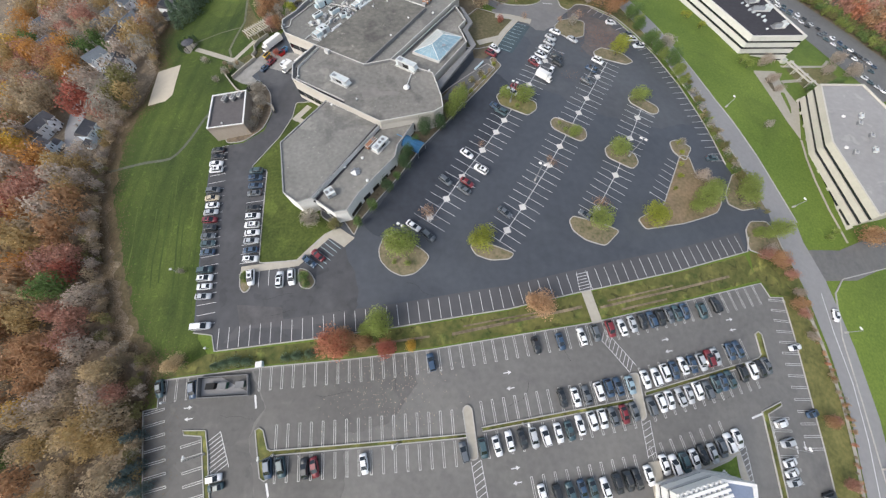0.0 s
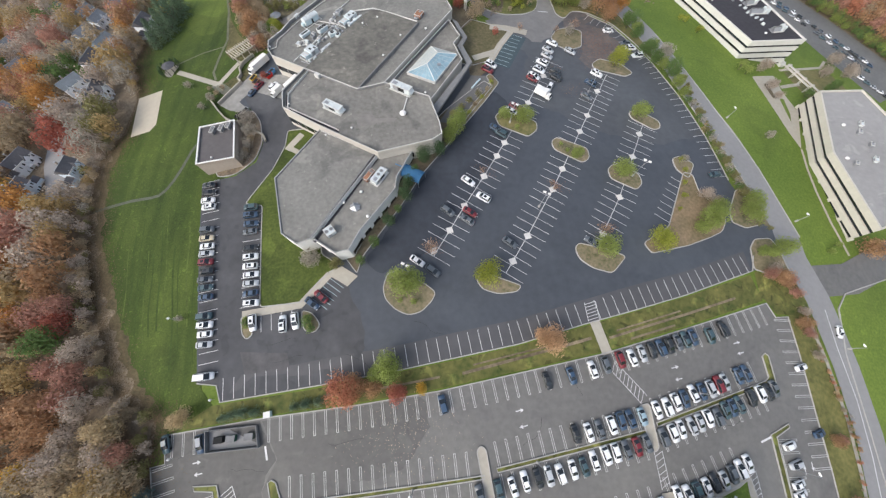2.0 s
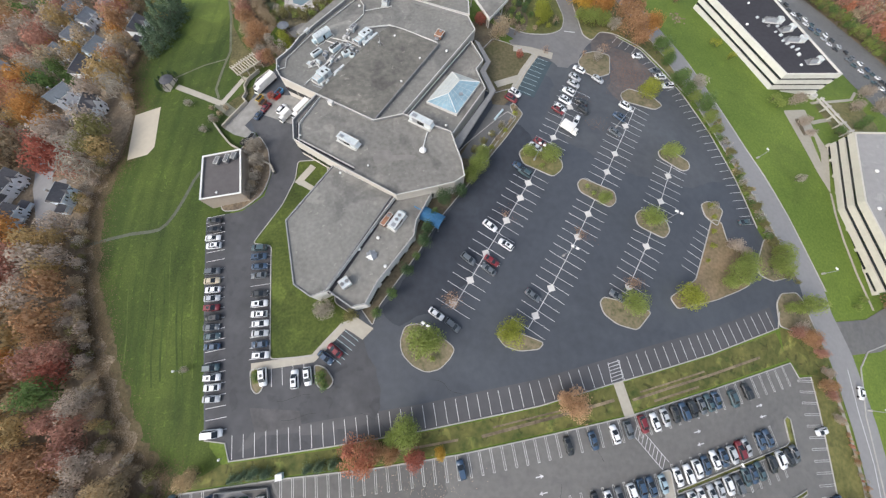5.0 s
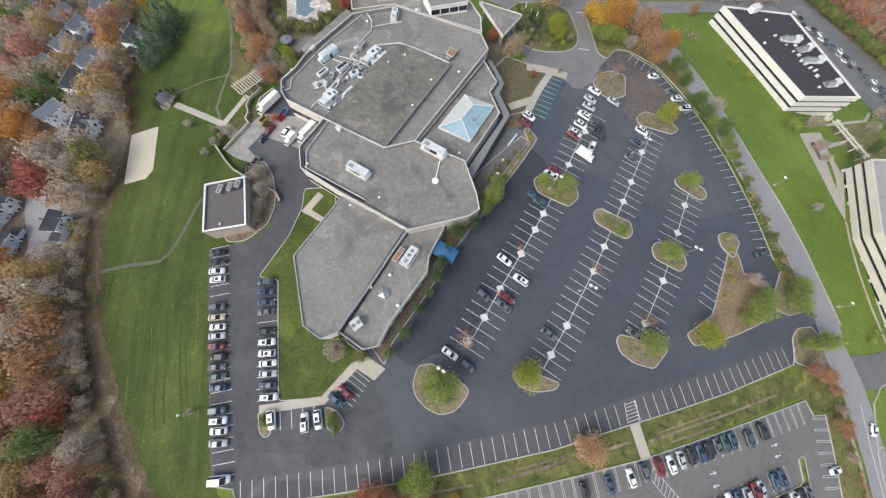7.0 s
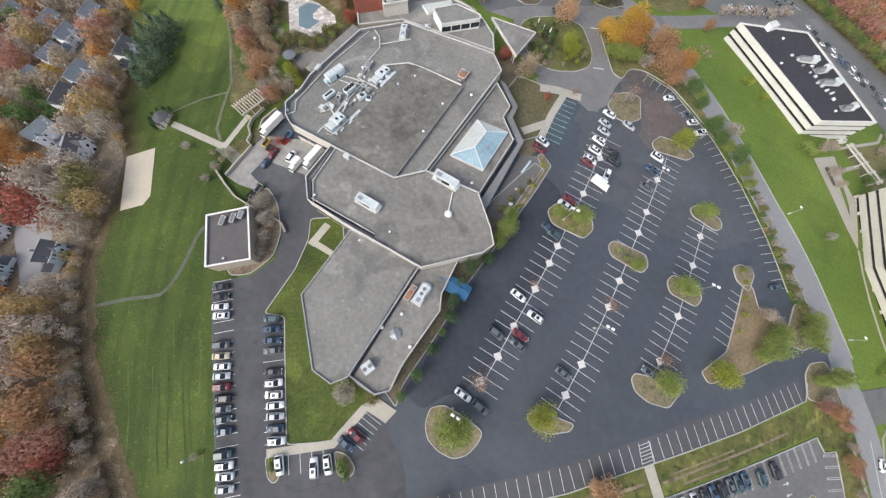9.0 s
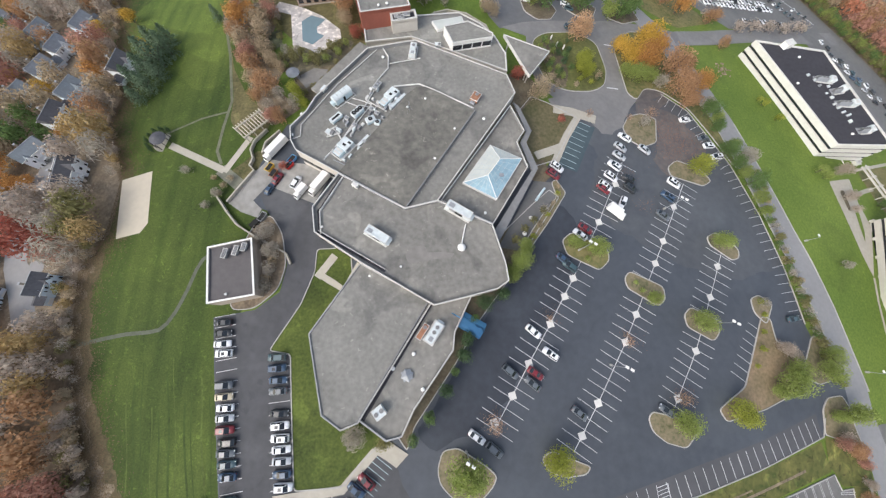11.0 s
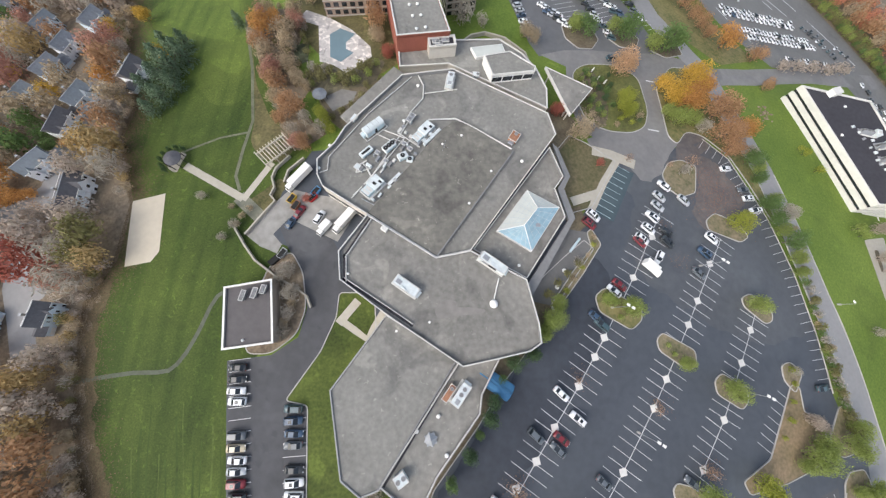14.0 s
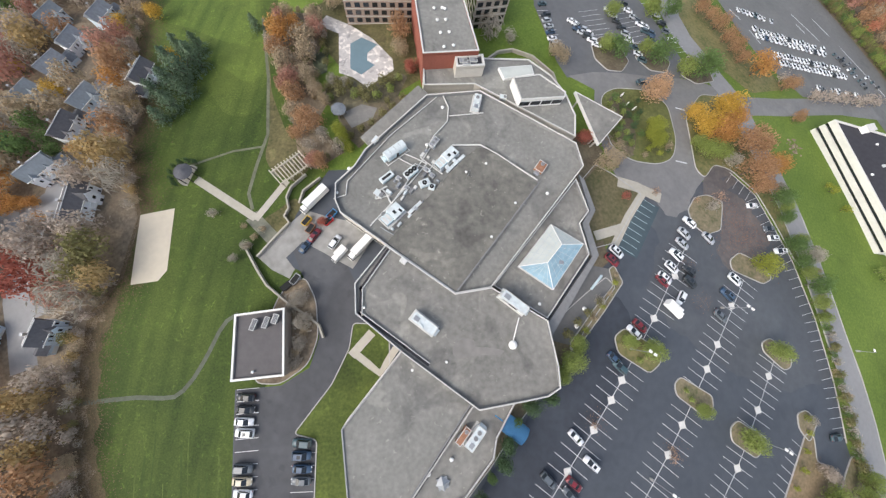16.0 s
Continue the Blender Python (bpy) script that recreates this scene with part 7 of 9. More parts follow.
def car_proto(shape, key, far=False):
    body, g = SHAPES[shape]
    colour = PAINTS[key][1]
    kind = {"sedan": "saloon car", "suv": "sport utility car", "van": "passenger van"}[shape]
    car = thing("car", (0, 0, -500), 0, f"{colour} {kind} parked in a marked bay", "car", "parked cars")
    part("body", loft(body), PAINT_MAT[key], car, "", True)
    part("cabin_glass", frustum(*g), M_CARGLASS, car, "dark glass")
    bm = frustum(g[4] - 0.04, g[5] + 0.04, g[6] + 0.04, g[7] - 0.06, g[4] + 0.06, g[5] - 0.06, g[6] - 0.08, g[7] + 0.04)
    for s in (1, -1):
        for xa, xb in ((g[0], g[4]), (g[1], g[5])):
            tube(bm, (xa, s * g[2] * 0.97, g[3] + 0.02), (xb, s * g[6] * 0.98, g[7] - 0.02), 0.05, 0.05, 4)
    rp = part("roof_panel", bm, PAINT_MAT[key], car)
    if shape == "suv" and key in "wskbr" and not far:
        cx = (g[4] + g[5]) / 2 + 0.25
        part("sunroof", boxes((cx - 0.42, -0.4, g[7] + 0.03, cx + 0.42, 0.4, g[7] + 0.055)), M_CARGLASS, rp, "dark glass sunroof")
    fx, rx = body[-1][0], body[0][0]
    for s in (1, -1):
        if far:
            for wx in (-1.4, 1.38):
                w = new("wheel", TYRE)
                w.parent = car
                w.matrix_basis = pose(wx, s * 0.8, 0.33)
            continue
        part("headlamp", boxes((fx - 0.3, s * 0.55 - 0.17, 0.58, fx - 0.02, s * 0.55 + 0.17, 0.72), bevel=0.03), M_LAMP, car)
        part("tail_lamp", boxes((rx + 0.0, s * 0.6 - 0.15, 0.68, rx + 0.16, s * 0.6 + 0.15, 0.84), bevel=0.02), M_TAIL, car)
        for wx in (-1.4, 1.38):
            w = new("wheel", TYRE)
            w.parent = car
            w.matrix_basis = pose(wx, s * 0.8, 0.33)
            r = new("rim", RIM)
            r.parent = w
    return car


placed_cars = []


def car_at(x, y, turn, key, shape=None, size=0.92):
    i = len(placed_cars)
    key = "kgnkbkn"[(i * 5) % 7] if key == "k" else key
    shape = shape or ("suv" if (i * 7) % 5 in (1, 3) else "sedan")
    m = stand(x + 0.12 * math.sin(i * 2.3), y + 0.12 * math.cos(i * 1.7), turn + 2.0 * math.sin(i * 3.1) + (180 if (i * 5) % 3 == 0 else 0), 0.135, True, size)
    kind = (shape, key, size < 0.885)
    if kind not in protos:
        protos[kind] = car_proto(*kind)
        ob = protos[kind]
        ob.matrix_basis = m
    else:
        ob = copy_thing(protos[kind], m)
        ob.matrix_basis = m
    placed_cars.append(ob)
    return ob


def cars(keys, spots, axis, shape=None, size=0.92):
    for k, (x, y) in zip(keys, spots):
        if k != ".":
            car_at(x, y, heading(*axis), k, shape, size)


def slots(keys, a, b, axis, size=0.92):
    """Cars at even steps between two places; a dot is an empty bay."""
    n = len(keys)
    cars(keys, [(a[0] + (b[0] - a[0]) * i / (n - 1), a[1] + (b[1] - a[1]) * i / (n - 1)) for i in range(n)], axis, None, size)


WEST_AXIS = [(-67.0, 41.8), (-63.5, 42.0)]
slots("kkww..gywsrkkkk.kwws.", *[(-68.0, 61.4), (-60.3, 15.0)], WEST_AXIS, 0.89)
cars("w", [(-59.5, 10.1)], WEST_AXIS, "van")
slots("kkbg.kwwwsbw", *[(-54.2, 53.4), (-50.3, 26.9)], WEST_AXIS, 0.89)
cars("w.ww", [(-49.0, 21.8), (-46.7, 22.0), (-41.4, 21.2), (-38.5, 21.9)], [(-49.2, 23.8), (-48.7, 20.3)], "suv")
BAY_AXIS = [(3.4, 61.8), (9.1, 57.3)]
cars("wwgrgwkkk", [(7.0, 58.5), (10.7, 53.0), (0.6, 49.3), (6.8, 48.9), (5.7, 46.5), (-7.9, 35.4), (-3.9, 32.8), (17.9, 74.9), (16.7, 76.5)], BAY_AXIS)
cars("rw.wk", [(23.8, 85.0), (22.0, 83.5), (23.5, 86.4), (31.8, 98.2), (39.3, 97.8)], BAY_AXIS)
cars("wsswwrks", [(41.1, 115.1), (39.1, 111.6), (37.9, 108.5), (35.8, 104.9), (34.1, 101.3), (31.0, 97.5), (39.5, 101.0), (46.9, 111.1)], BAY_AXIS)
cars("wkggg", [(54.0, 100.3), (51.0, 95.9), (48.0, 89.7), (16.7, 39.6), (39.2, 39.4)], BAY_AXIS)
cars("wrrk", [(17.8, 103.7), (16.6, 101.2), (-32.4, 27.5), (-34.6, 26.0)], BAY_AXIS)
cars("kwwwk", [(83.5, 60.7), (72.0, 110.6), (70.6, 114.6), (64.7, 124.0), (69.3, 117.2)], [(80.2, 60.6), (87.6, 61.7)])
LOW_AXIS = [(32.7, 9.8), (33.8, 5.4)]
cars("kkbkbwkrwskbkkkkkk", [(-66.3, -4.1), (-57.9, -4.1), (-2.9, 1.8), (22.1, 5.4), (28.0, 6.3), (33.3, 7.6), (36.9, 8.3), (40.6, 9.2), (43.7, 9.7), (46.6, 10.6), (49.1, 11.1), (51.7, 11.6), (54.0, 12.1), (56.4, 12.8), (58.8, 13.2), (60.9, 13.7), (65.5, 14.0), (69.9, 15.5)], LOW_AXIS, size=0.88)
cars("kwkwbbcwwwbwbsrsbb", [(27.0, -6.0), (30.2, -5.7), (32.9, -5.1), (35.7, -4.6), (38.2, -3.9), (40.6, -3.4), (43.4, -3.1), (47.5, -2.1), (50.0, -1.5), (52.4, -0.5), (55.0, 0), (57.3, 0.9), (59.8, 1.3), (62.3, 1.9), (64.4, 2.7), (66.4, 2.9), (70.6, 4.3), (72.7, 4.9)], LOW_AXIS, size=0.88)
cars("kkkrwkkwwkswwkwwwgrk", [(-37.6, -19.6), (-34.9, -19.4), (-29.8, -19.4), (-27.5, -19.2), (-17.1, -18.7), (4.5, -16.3), (8.7, -15.5), (11.6, -15.3), (14.6, -14.4), (17.4, -13.9), (19.8, -13.6), (22.6, -13.4), (25.4, -12.9), (28.0, -12.3), (30.6, -11.2), (33.3, -10.6), (35.8, -10.1), (38.4, -9.5), (40.9, -9.2), (43.6, -8.8)], LOW_AXIS, size=0.88)
cars("gwwsswkkkkkwkk", [(47.6, -7.6), (50.1, -6.9), (52.5, -6.4), (55.1, -5.9), (57.4, -5.2), (59.8, -4.4), (62.1, -4.4), (64.8, -3.1), (66.7, -2.5), (68.6, -2.0), (72.4, -0.9), (75.1, -0.1), (77.4, 0.4), (79.5, 0.9)], LOW_AXIS, size=0.88)
cars("wwkwksgwwwkkkwkkkkw", [(48.4, -19.3), (50.8, -19.1), (53.3, -18.7), (55.6, -18.3), (57.9, -17.5), (60.3, -17.1), (62.5, -16.1), (64.9, -15.3), (67.0, -14.4), (44.6, -21.0), (42.0, -21.7), (39.7, -22.1), (37.4, -22.4), (34.7, -23.1), (31.8, -23.4), (29.7, -23.6), (27.0, -23.8), (24.1, -24.2), (21.1, -24.4)], LOW_AXIS, size=0.88)
cars("wbwswwskwk", [(89.0, 5.3), (88.4, -9.5), (79.3, -11.5), (79.3, -15.6), (79.0, -19.4), (78.8, -21.3), (78.6, -23.3), (86.8, -26.3), (-49.4, -21.4), (-48.8, -23.1)], [(78.0, -11.7), (82.1, -10.8)], size=0.77)
cars("w", [(105.3, 13.4)], [(106.3, 17.0), (104.6, 9.2)], size=0.75)
# the far car parks
N_AXIS = [(37.8, 185.7), (44.4, 184.4)]
slots("k.kssbwsk", *[(-2.2, 188.0), (1.9, 167.8)], [(-3.1, 174.5), (2.8, 176.9)], 0.75)
slots("wwksw", *[(8.0, 182.5), (13.7, 178.2)], N_AXIS, 0.75)
slots("wwkkswkwk", *[(22.3, 192.2), (32.4, 171.1)], N_AXIS, 0.75)
slots("kwswkkw", *[(28.4, 197.2), (39.0, 179.3)], N_AXIS, 0.75)
slots("kskkw", *[(40.2, 199.6), (45.4, 183.9)], N_AXIS, 0.75)
slots("kskww", *[(9.8, 179.3), (16.2, 173.8)], N_AXIS, 0.75)
slots("kwk", *[(33.6, 190.0), (37.7, 185.1)], N_AXIS, 0.75)
cars("k", [(30.8, 161.4)], [(28.1, 160.7), (33.3, 162.0)])
F_AXIS = [(87.8, 203.4), (87.3, 193.8)]
slots("wswwkww.s", *[(84.6, 215.5), (102.2, 215.9)], F_AXIS, 0.62)
slots("wswwwswwkwwswww.w", *[(89.4, 205.9), (128.4, 209.0)], F_AXIS, 0.62)
slots("wwkwwwswwwwswkww", *[(89.7, 202.2), (127.9, 206.3)], F_AXIS, 0.62)
slots("wwwwswwwwwkwwsw.www", *[(96.2, 194.4), (134.0, 200.1)], F_AXIS, 0.62)
slots("wwswwwwwswwwwwkwww", *[(97.6, 190.4), (136.5, 196.6)], F_AXIS, 0.62)
slots("kgkkwkskgk", *[(135.8, 209.0), (148.5, 194.2)], [(134.7, 209.6), (141.4, 213.5)], 0.62)
slots("wk.sw.wkw.", *[(115.0, 183.6), (142.2, 188.2)], F_AXIS, 0.62)
slots("kgk.wkk", *[(140.0, 207.5), (157.4, 197.5)], [(138.8, 207.2), (144.0, 211.0)], 0.62)
E_AXIS = [(161.5, 174.4), (163.8, 172.7)]
slots("kwkwkkswk.kkwk", *[(158.5, 173.7), (178.8, 133.9)], E_AXIS, 0.6)
slots("wk.kwkkwkskkwk", *[(158.0, 181.2), (181.8, 138.5)], [(160.1, 177.8), (161.0, 173.5)], 0.6)


slots("kwkkgwk", *[(183.6, 136.0), (190.6, 123.8)], E_AXIS, 0.6)
slots("kkwgk.k", *[(180.6, 131.0), (186.4, 120.0)], E_AXIS, 0.6)
slots("wkswk", *[(178.6, 114.6), (185.4, 104.6)], E_AXIS, 0.6)


# trucks
def truck(x, y, turn, label, box_len=5.5, height=2.9, tone=M_WHITE):
    t = thing("box_truck", (0, 0, 0), 0, label, "truck")
    t.matrix_basis = stand(x, y, turn, 0.17, True, 0.84 if box_len > 4.2 else 0.76)
    part("chassis", boxes((-box_len / 2 - 0.2, -0.5, 0.45, box_len / 2 + 1.8, 0.5, 0.7)), M_TYRE, t)
    part("cargo_box", boxes((-box_len / 2 - 0.3, -1.1, 0.7, box_len / 2 - 0.1, 1.1, height), bevel=0.05), tone, t)
    part("cab", frustum(box_len / 2, box_len / 2 + 1.9, 0.98, 0.5, box_len / 2 + 0.05, box_len / 2 + 1.3, 0.85, 2.0), M_WHITE, t)
    part("windscreen", frustum(box_len / 2 + 0.9, box_len / 2 + 1.72, 0.9, 1.15, box_len / 2 + 0.9, box_len / 2 + 1.42, 0.8, 1.85), M_GLASS, t)
    for wx in (-box_len / 2 + 0.8, box_len / 2 + 1.2):
        for s in (1, -1):
            w = new("wheel", TYRE)
            w.parent = t
            w.matrix_basis = pose(wx, s * 0.85, 0.36, 0, 0, 0)
    return t


YARD_AXIS = heading(*[(-45.9, 100.3), (-50.0, 94.4)])
for (x, y), lab, ln in zip([(32.9, 90.5), (-47.7, 97.8), (-52.5, 95.6), (-60.9, 108.8)], ("white box truck parked across the bays", "white box truck backed to the dock", "white delivery van by the dock", "white trailer beside the wall"), (4.6, 6.8, 3.6, 8.0)):
    truck(x, y, YARD_AXIS if lab.endswith(("dock", "wall")) else heading(*BAY_AXIS), lab, ln)
cars("wwkr", [(-54.6, 98.2), (36.3, 93.3), (-61.3, 96.2), (-59.8, 99.3)], [(-55.6, 96.2), (-54.0, 99.3)], size=0.84)
for (x, y), tone, lab in zip([(-60.9, 100.8), (-57.0, 103.2), (-62.2, 102.6), (-56.4, 105.0), (-62.1, 88.2), (-63.8, 86.4)], (M_RUST, mat("red_paint", (0.45, 0.03, 0.03)), mat("yellow_paint", (0.6, 0.4, 0.05)), M_BLUE, M_GALV, M_TYRE), ("rusty skip", "red skip", "yellow skip", "blue skip", "grey skip", "black skip")):
    u = thing("skip", (0, 0, 0), 0, lab + " with sloping ends on the service yard", "skip", "skips in the yard")
    u.matrix_basis = stand(x, y, YARD_AXIS + 9 * math.sin(x), 0.17, True, 0.72)
    part("hull", frustum(-1.3, 1.3, 0.85, 0.05, -1.8, 1.8, 0.95, 1.3), tone, u)
    part("load", boxes((-1.55, -0.8, 1.3, 1.55, 0.8, 1.36)), M_TYRE, u)
    part("rim", ring([(-1.85, -1.0), (1.85, -1.0), (1.85, 1.0), (-1.85, 1.0)], 0.12, 1.22, 1.4), tone, u)


# ---- trees ----
def leaf_mat(name, a, b):
    return mat(name, a, 0.8, 0, 0.2, 0.9, 0.25, tint=b, per="island", spread=0.16, spec=0.1, leafy=0.45)


LEAF = {
    "green": leaf_mat("green_leaves", (0.25, 0.31, 0.088), (0.315, 0.37, 0.118)), "dark": leaf_mat("dark_needles", (0.08, 0.13, 0.065), (0.1, 0.155, 0.075)),
    "spruce": leaf_mat("spruce_needles", (0.13, 0.18, 0.175), (0.16, 0.21, 0.2)),
    "lime": leaf_mat("yellow_green_leaves", (0.29, 0.335, 0.06), (0.36, 0.37, 0.08)), "yellow": leaf_mat("yellow_leaves", (0.52, 0.335, 0.06), (0.62, 0.42, 0.1)),
    "orange": leaf_mat("orange_leaves", (0.45, 0.228, 0.08), (0.545, 0.305, 0.108)), "rust": leaf_mat("rust_leaves", (0.38, 0.225, 0.128), (0.465, 0.292, 0.168)),
    "red": leaf_mat("red_leaves", (0.37, 0.125, 0.095), (0.43, 0.165, 0.12)), "brown": leaf_mat("brown_leaves", (0.385, 0.31, 0.21), (0.47, 0.38, 0.262)),
    "grey": leaf_mat("bare_twigs", (0.391, 0.356, 0.305), (0.448, 0.408, 0.345)), "peach": leaf_mat("peach_leaves", (0.52, 0.33, 0.19), (0.6, 0.41, 0.26)),
    "sparse": leaf_mat("thin_autumn_leaves", (0.42, 0.26, 0.17), (0.5, 0.33, 0.22)),
    "tan": leaf_mat("tan_leaves", (0.441, 0.347, 0.210), (0.525, 0.410, 0.252)),
    "coral": leaf_mat("coral_leaves", (0.45, 0.19, 0.12), (0.55, 0.26, 0.16)),
    "ochre": leaf_mat("ochre_leaves", (0.4, 0.29, 0.14), (0.48, 0.36, 0.18)), "plum": leaf_mat("dull_red_leaves", (0.407, 0.220, 0.171), (0.484, 0.275, 0.209)),
    "dusk": leaf_mat("grey_brown_twigs", (0.415, 0.348, 0.29), (0.498, 0.424, 0.354)), "pine": leaf_mat("pine_needles", (0.14, 0.2, 0.13), (0.19, 0.255, 0.165)),
    "deep": leaf_mat("deep_green_leaves", (0.13, 0.2, 0.07), (0.17, 0.25, 0.09)), "olive": leaf_mat("olive_scrub", (0.2, 0.195, 0.085), (0.26, 0.24, 0.11)),
}


def crown_data(rng, kind, n, shape, leaf=1.0):
    """Leaf sprays of a crown of unit radius, as vertices and faces."""
    verts, faces = [], []
    lobes = [(rng.uniform(-0.5, 0.5), rng.uniform(-0.5, 0.5), rng.uniform(0.55, 1.25), rng.uniform(0.38, 0.62)) for _ in range(9)] + [(0, 0, 0.9, 0.75)] * 4
    for _ in range(n):
        if shape == "cone":
            tier = int(9 * rng.random() ** 1.3)
            h = tier / 9
            a = (rng.randrange(7) + 0.45 * tier) * math.tau / 7 + rng.gauss(0, 0.2)
            u = rng.random() ** 0.7
            r = (1 - h) ** 0.55 * u * (0.85 + 0.3 * math.sin(a * 3 + tier * 2.1))
            c = Vector((r * math.cos(a), r * math.sin(a), 0.25 + (1.7 if kind == "pine" else 2.2) * h - 0.22 * u * u + rng.gauss(0, 0.04)))
            nrm = Vector((math.cos(a), math.sin(a), 0.5))
        else:
            lx, ly, lz, lr = rng.choice(lobes)
            d = Vector((rng.gauss(0, 1), rng.gauss(0, 1), rng.gauss(0.25, 0.9))).normalized()
            c = Vector((lx, ly, lz)) + d * lr * (0.5 + 0.62 * rng.random())
            nrm = d
        nrm = (nrm + Vector((rng.uniform(-0.7, 0.7), rng.uniform(-0.7, 0.7), rng.uniform(-0.2, 0.7)))).normalized()
        t = nrm.orthogonal().normalized()
        t.rotate(Matrix.Rotation(rng.uniform(0, math.tau), 3, nrm))
        b = nrm.cross(t)
        if kind == "grey":
            w, l = 0.009 * leaf, rng.uniform(0.12, 0.3)
        else:
            w = rng.uniform(0.017, 0.04) * leaf * (0.85 if kind in ("green", "lime", "dark") and leaf == 1.0 else 1.0)
            l = w * rng.uniform(1.1, 1.8)
        k = len(verts)
        verts += [c - t * l, c - b * w + nrm * 0.03, c + t * l, c + b * w - nrm * 0.02]
        faces.append((k, k + 1, k + 2, k + 3))
    return verts, faces


TREE_MESH = {}


def tree_meshes(kind, variant, level=0):
    """Crown and trunk of unit radius. level 0: near, 1: small or farther off, 2: in the mass of the woods, 3: shrubs and hedges."""
    key = (kind, variant, level)
    if key not in TREE_MESH:
        rng = random.Random(f"{kind}{variant}{level}")
        shape = "cone" if kind in ("spruce", "pine") else "round"
        n = {"grey": 700, "brown": 2200, "sparse": 420, "green": 3100, "lime": 3100, "dark": 2800, "pine": 2400}.get(kind, 2600)
        n, leaf = ((n, 1.0), (n // 2, 1.35), (620, 1.75), (300, 2.4))[level]
        if kind == "grey" and level > 1:
            n = 260 if level == 2 else 130
        v, f = crown_data(rng, kind, n, shape, leaf)
        me = bpy.data.meshes.new("crown")
        me.from_pydata([tuple(p) for p in v], [], f)
        me.materials.append(LEAF[kind])
        bm = bmesh.new()
        tube(bm, (0, 0, -0.3), (0, 0, 0.7), 0.06, 0.04, 7)
        for i in range(6):
            a = i * 1.05 + rng.random()
            r = rng.uniform(0.4, 0.75)
            tube(bm, (0, 0, rng.uniform(0.3, 0.65)), (r * math.cos(a), r * math.sin(a), rng.uniform(0.85, 1.3)), 0.03, 0.01, 5)
        tube(bm, (0, 0, 0.7), (0.05, 0.03, 2.2 if shape == "cone" else 1.4), 0.04, 0.01, 6)
        tr = bpy.data.meshes.new("trunk")
        bm.to_mesh(tr)
        bm.free()
        tr.materials.append(M_BARK)
        TREE_MESH[key] = (me, tr)
    return TREE_MESH[key]


WORDS = {
    "green": "leafy green tree with an uneven crown", "dark": "dark green dense tree", "spruce": "blue-green conical spruce", "lime": "yellow-green leafy tree",
    "yellow": "bright yellow autumn tree", "orange": "orange autumn tree with a full crown", "rust": "rust-brown autumn tree", "red": "dark red autumn tree",
    "brown": "brown half-bare autumn tree", "grey": "bare grey-twigged tree", "peach": "pale peach autumn tree", "sparse": "thin half-bare tree with tan leaves", "ochre": "ochre yellow-brown autumn tree", "plum": "dull red autumn tree", "dusk": "nearly bare grey-brown tree", "pine": "tall blue-green pine", "deep": "slim deep green tree", "olive": "olive green scrub", "tan": "tan and yellow-brown autumn tree", "coral": "coral red autumn tree with a full crown",
}
tree_count = [0]


def tree(x, y, r, kind, where, name="tree", tall=1.0, lift=0.0):
    i = tree_count[0]
    tree_count[0] += 1
    level = 3 if name == "shrub" else 1 if r < 2.4 or x < -70 or x > 100 or y > 160 else 0
    crown, trunk = tree_meshes(kind, i % 3, level)
    ob = new(name)
    ob.empty_display_size = 0.5
    ob.matrix_basis = stand(x, y, (i * 73) % 360, lift, False) @ Matrix.Diagonal((r, r * (0.88 + 0.02 * (i % 9)), r * tall, 1))
    tagged(ob, f"{WORDS[kind]} {where}", "tree" if name == "tree" else "shrub", "trees" if name == "tree" else "shrubs")
    for nm, me in (("trunk", trunk), ("crown", crown)):
        p = new(nm, me)
        p.parent = ob
    return ob


def trees(kind, where, spots, name="tree", tall=1.0, lift=0.15):
    for x, y, r in spots:
        tree(x, y, r, kind, where, name, tall, lift)


ISL = "on a kerbed island"
trees("green", ISL, [(-10.9, 29.6, 5.3), (41.8, 36.9, 3.8), (52.0, 60.5, 3.6), (39.7, 66.2, 2.4), (63.3, 82.2, 3.3), (25.4, 79.4, 3.4), (19.5, 80.9, 2.3)], lift=0.25)
trees("lime", ISL, [(9.7, 31.1, 3.9), (57.2, 38.8, 4.0), (62.0, 104.9, 3.9)], lift=0.25)
trees("green", "in a mulch bed", [(73.6, 44.6, 4.3), (77.4, 47.6, 3.6), (71.4, 42.4, 2.4), (88.0, 47.0, 3.7), (90.6, 50.8, 3.3)], lift=0.25)
trees("grey", ISL, [(73.7, 65.3, 1.6)])
trees("dusk", "in a mulch bed", [(76.6, 53.0, 2.3), (79.8, 51.4, 1.8)], lift=0.25)
trees("lime", "in a mulch bed", [(71.6, 57.4, 1.0), (70.0, 53.0, 1.1), (67.4, 48.8, 0.9)], "shrub", lift=0.25)
trees("lime", ISL, [(73.3, 65.4, 1.3), (73.3, 61.8, 1.1)], "shrub")
trees("green", ISL, [(35.8, 70.6, 0.9), (37.5, 68.4, 0.9), (39.4, 66.5, 0.9), (22.1, 80.7, 1.3), (23.2, 76.8, 1.1), (-12.4, 25.6, 1.0), (-9.2, 25.0, 1.2), (-35.3, 22.1, 1.3), (-34.6, 20.3, 1.0), (-50.4, 21.1, 1.0), (-50.9, 22.9, 0.9)], "shrub")
trees("sparse", ISL, [(31.3, 55.3, 1.6), (-4.3, 38.4, 2.7), (42.7, 42.1, 2.6), (30.9, 57.1, 1.2), (11.2, 61.5, 1.2)])
trees("green", "by the road junction", [(91.2, 35.4, 2.0), (88.4, 36.0, 1.7)], lift=0.25)
BED = "against the building"
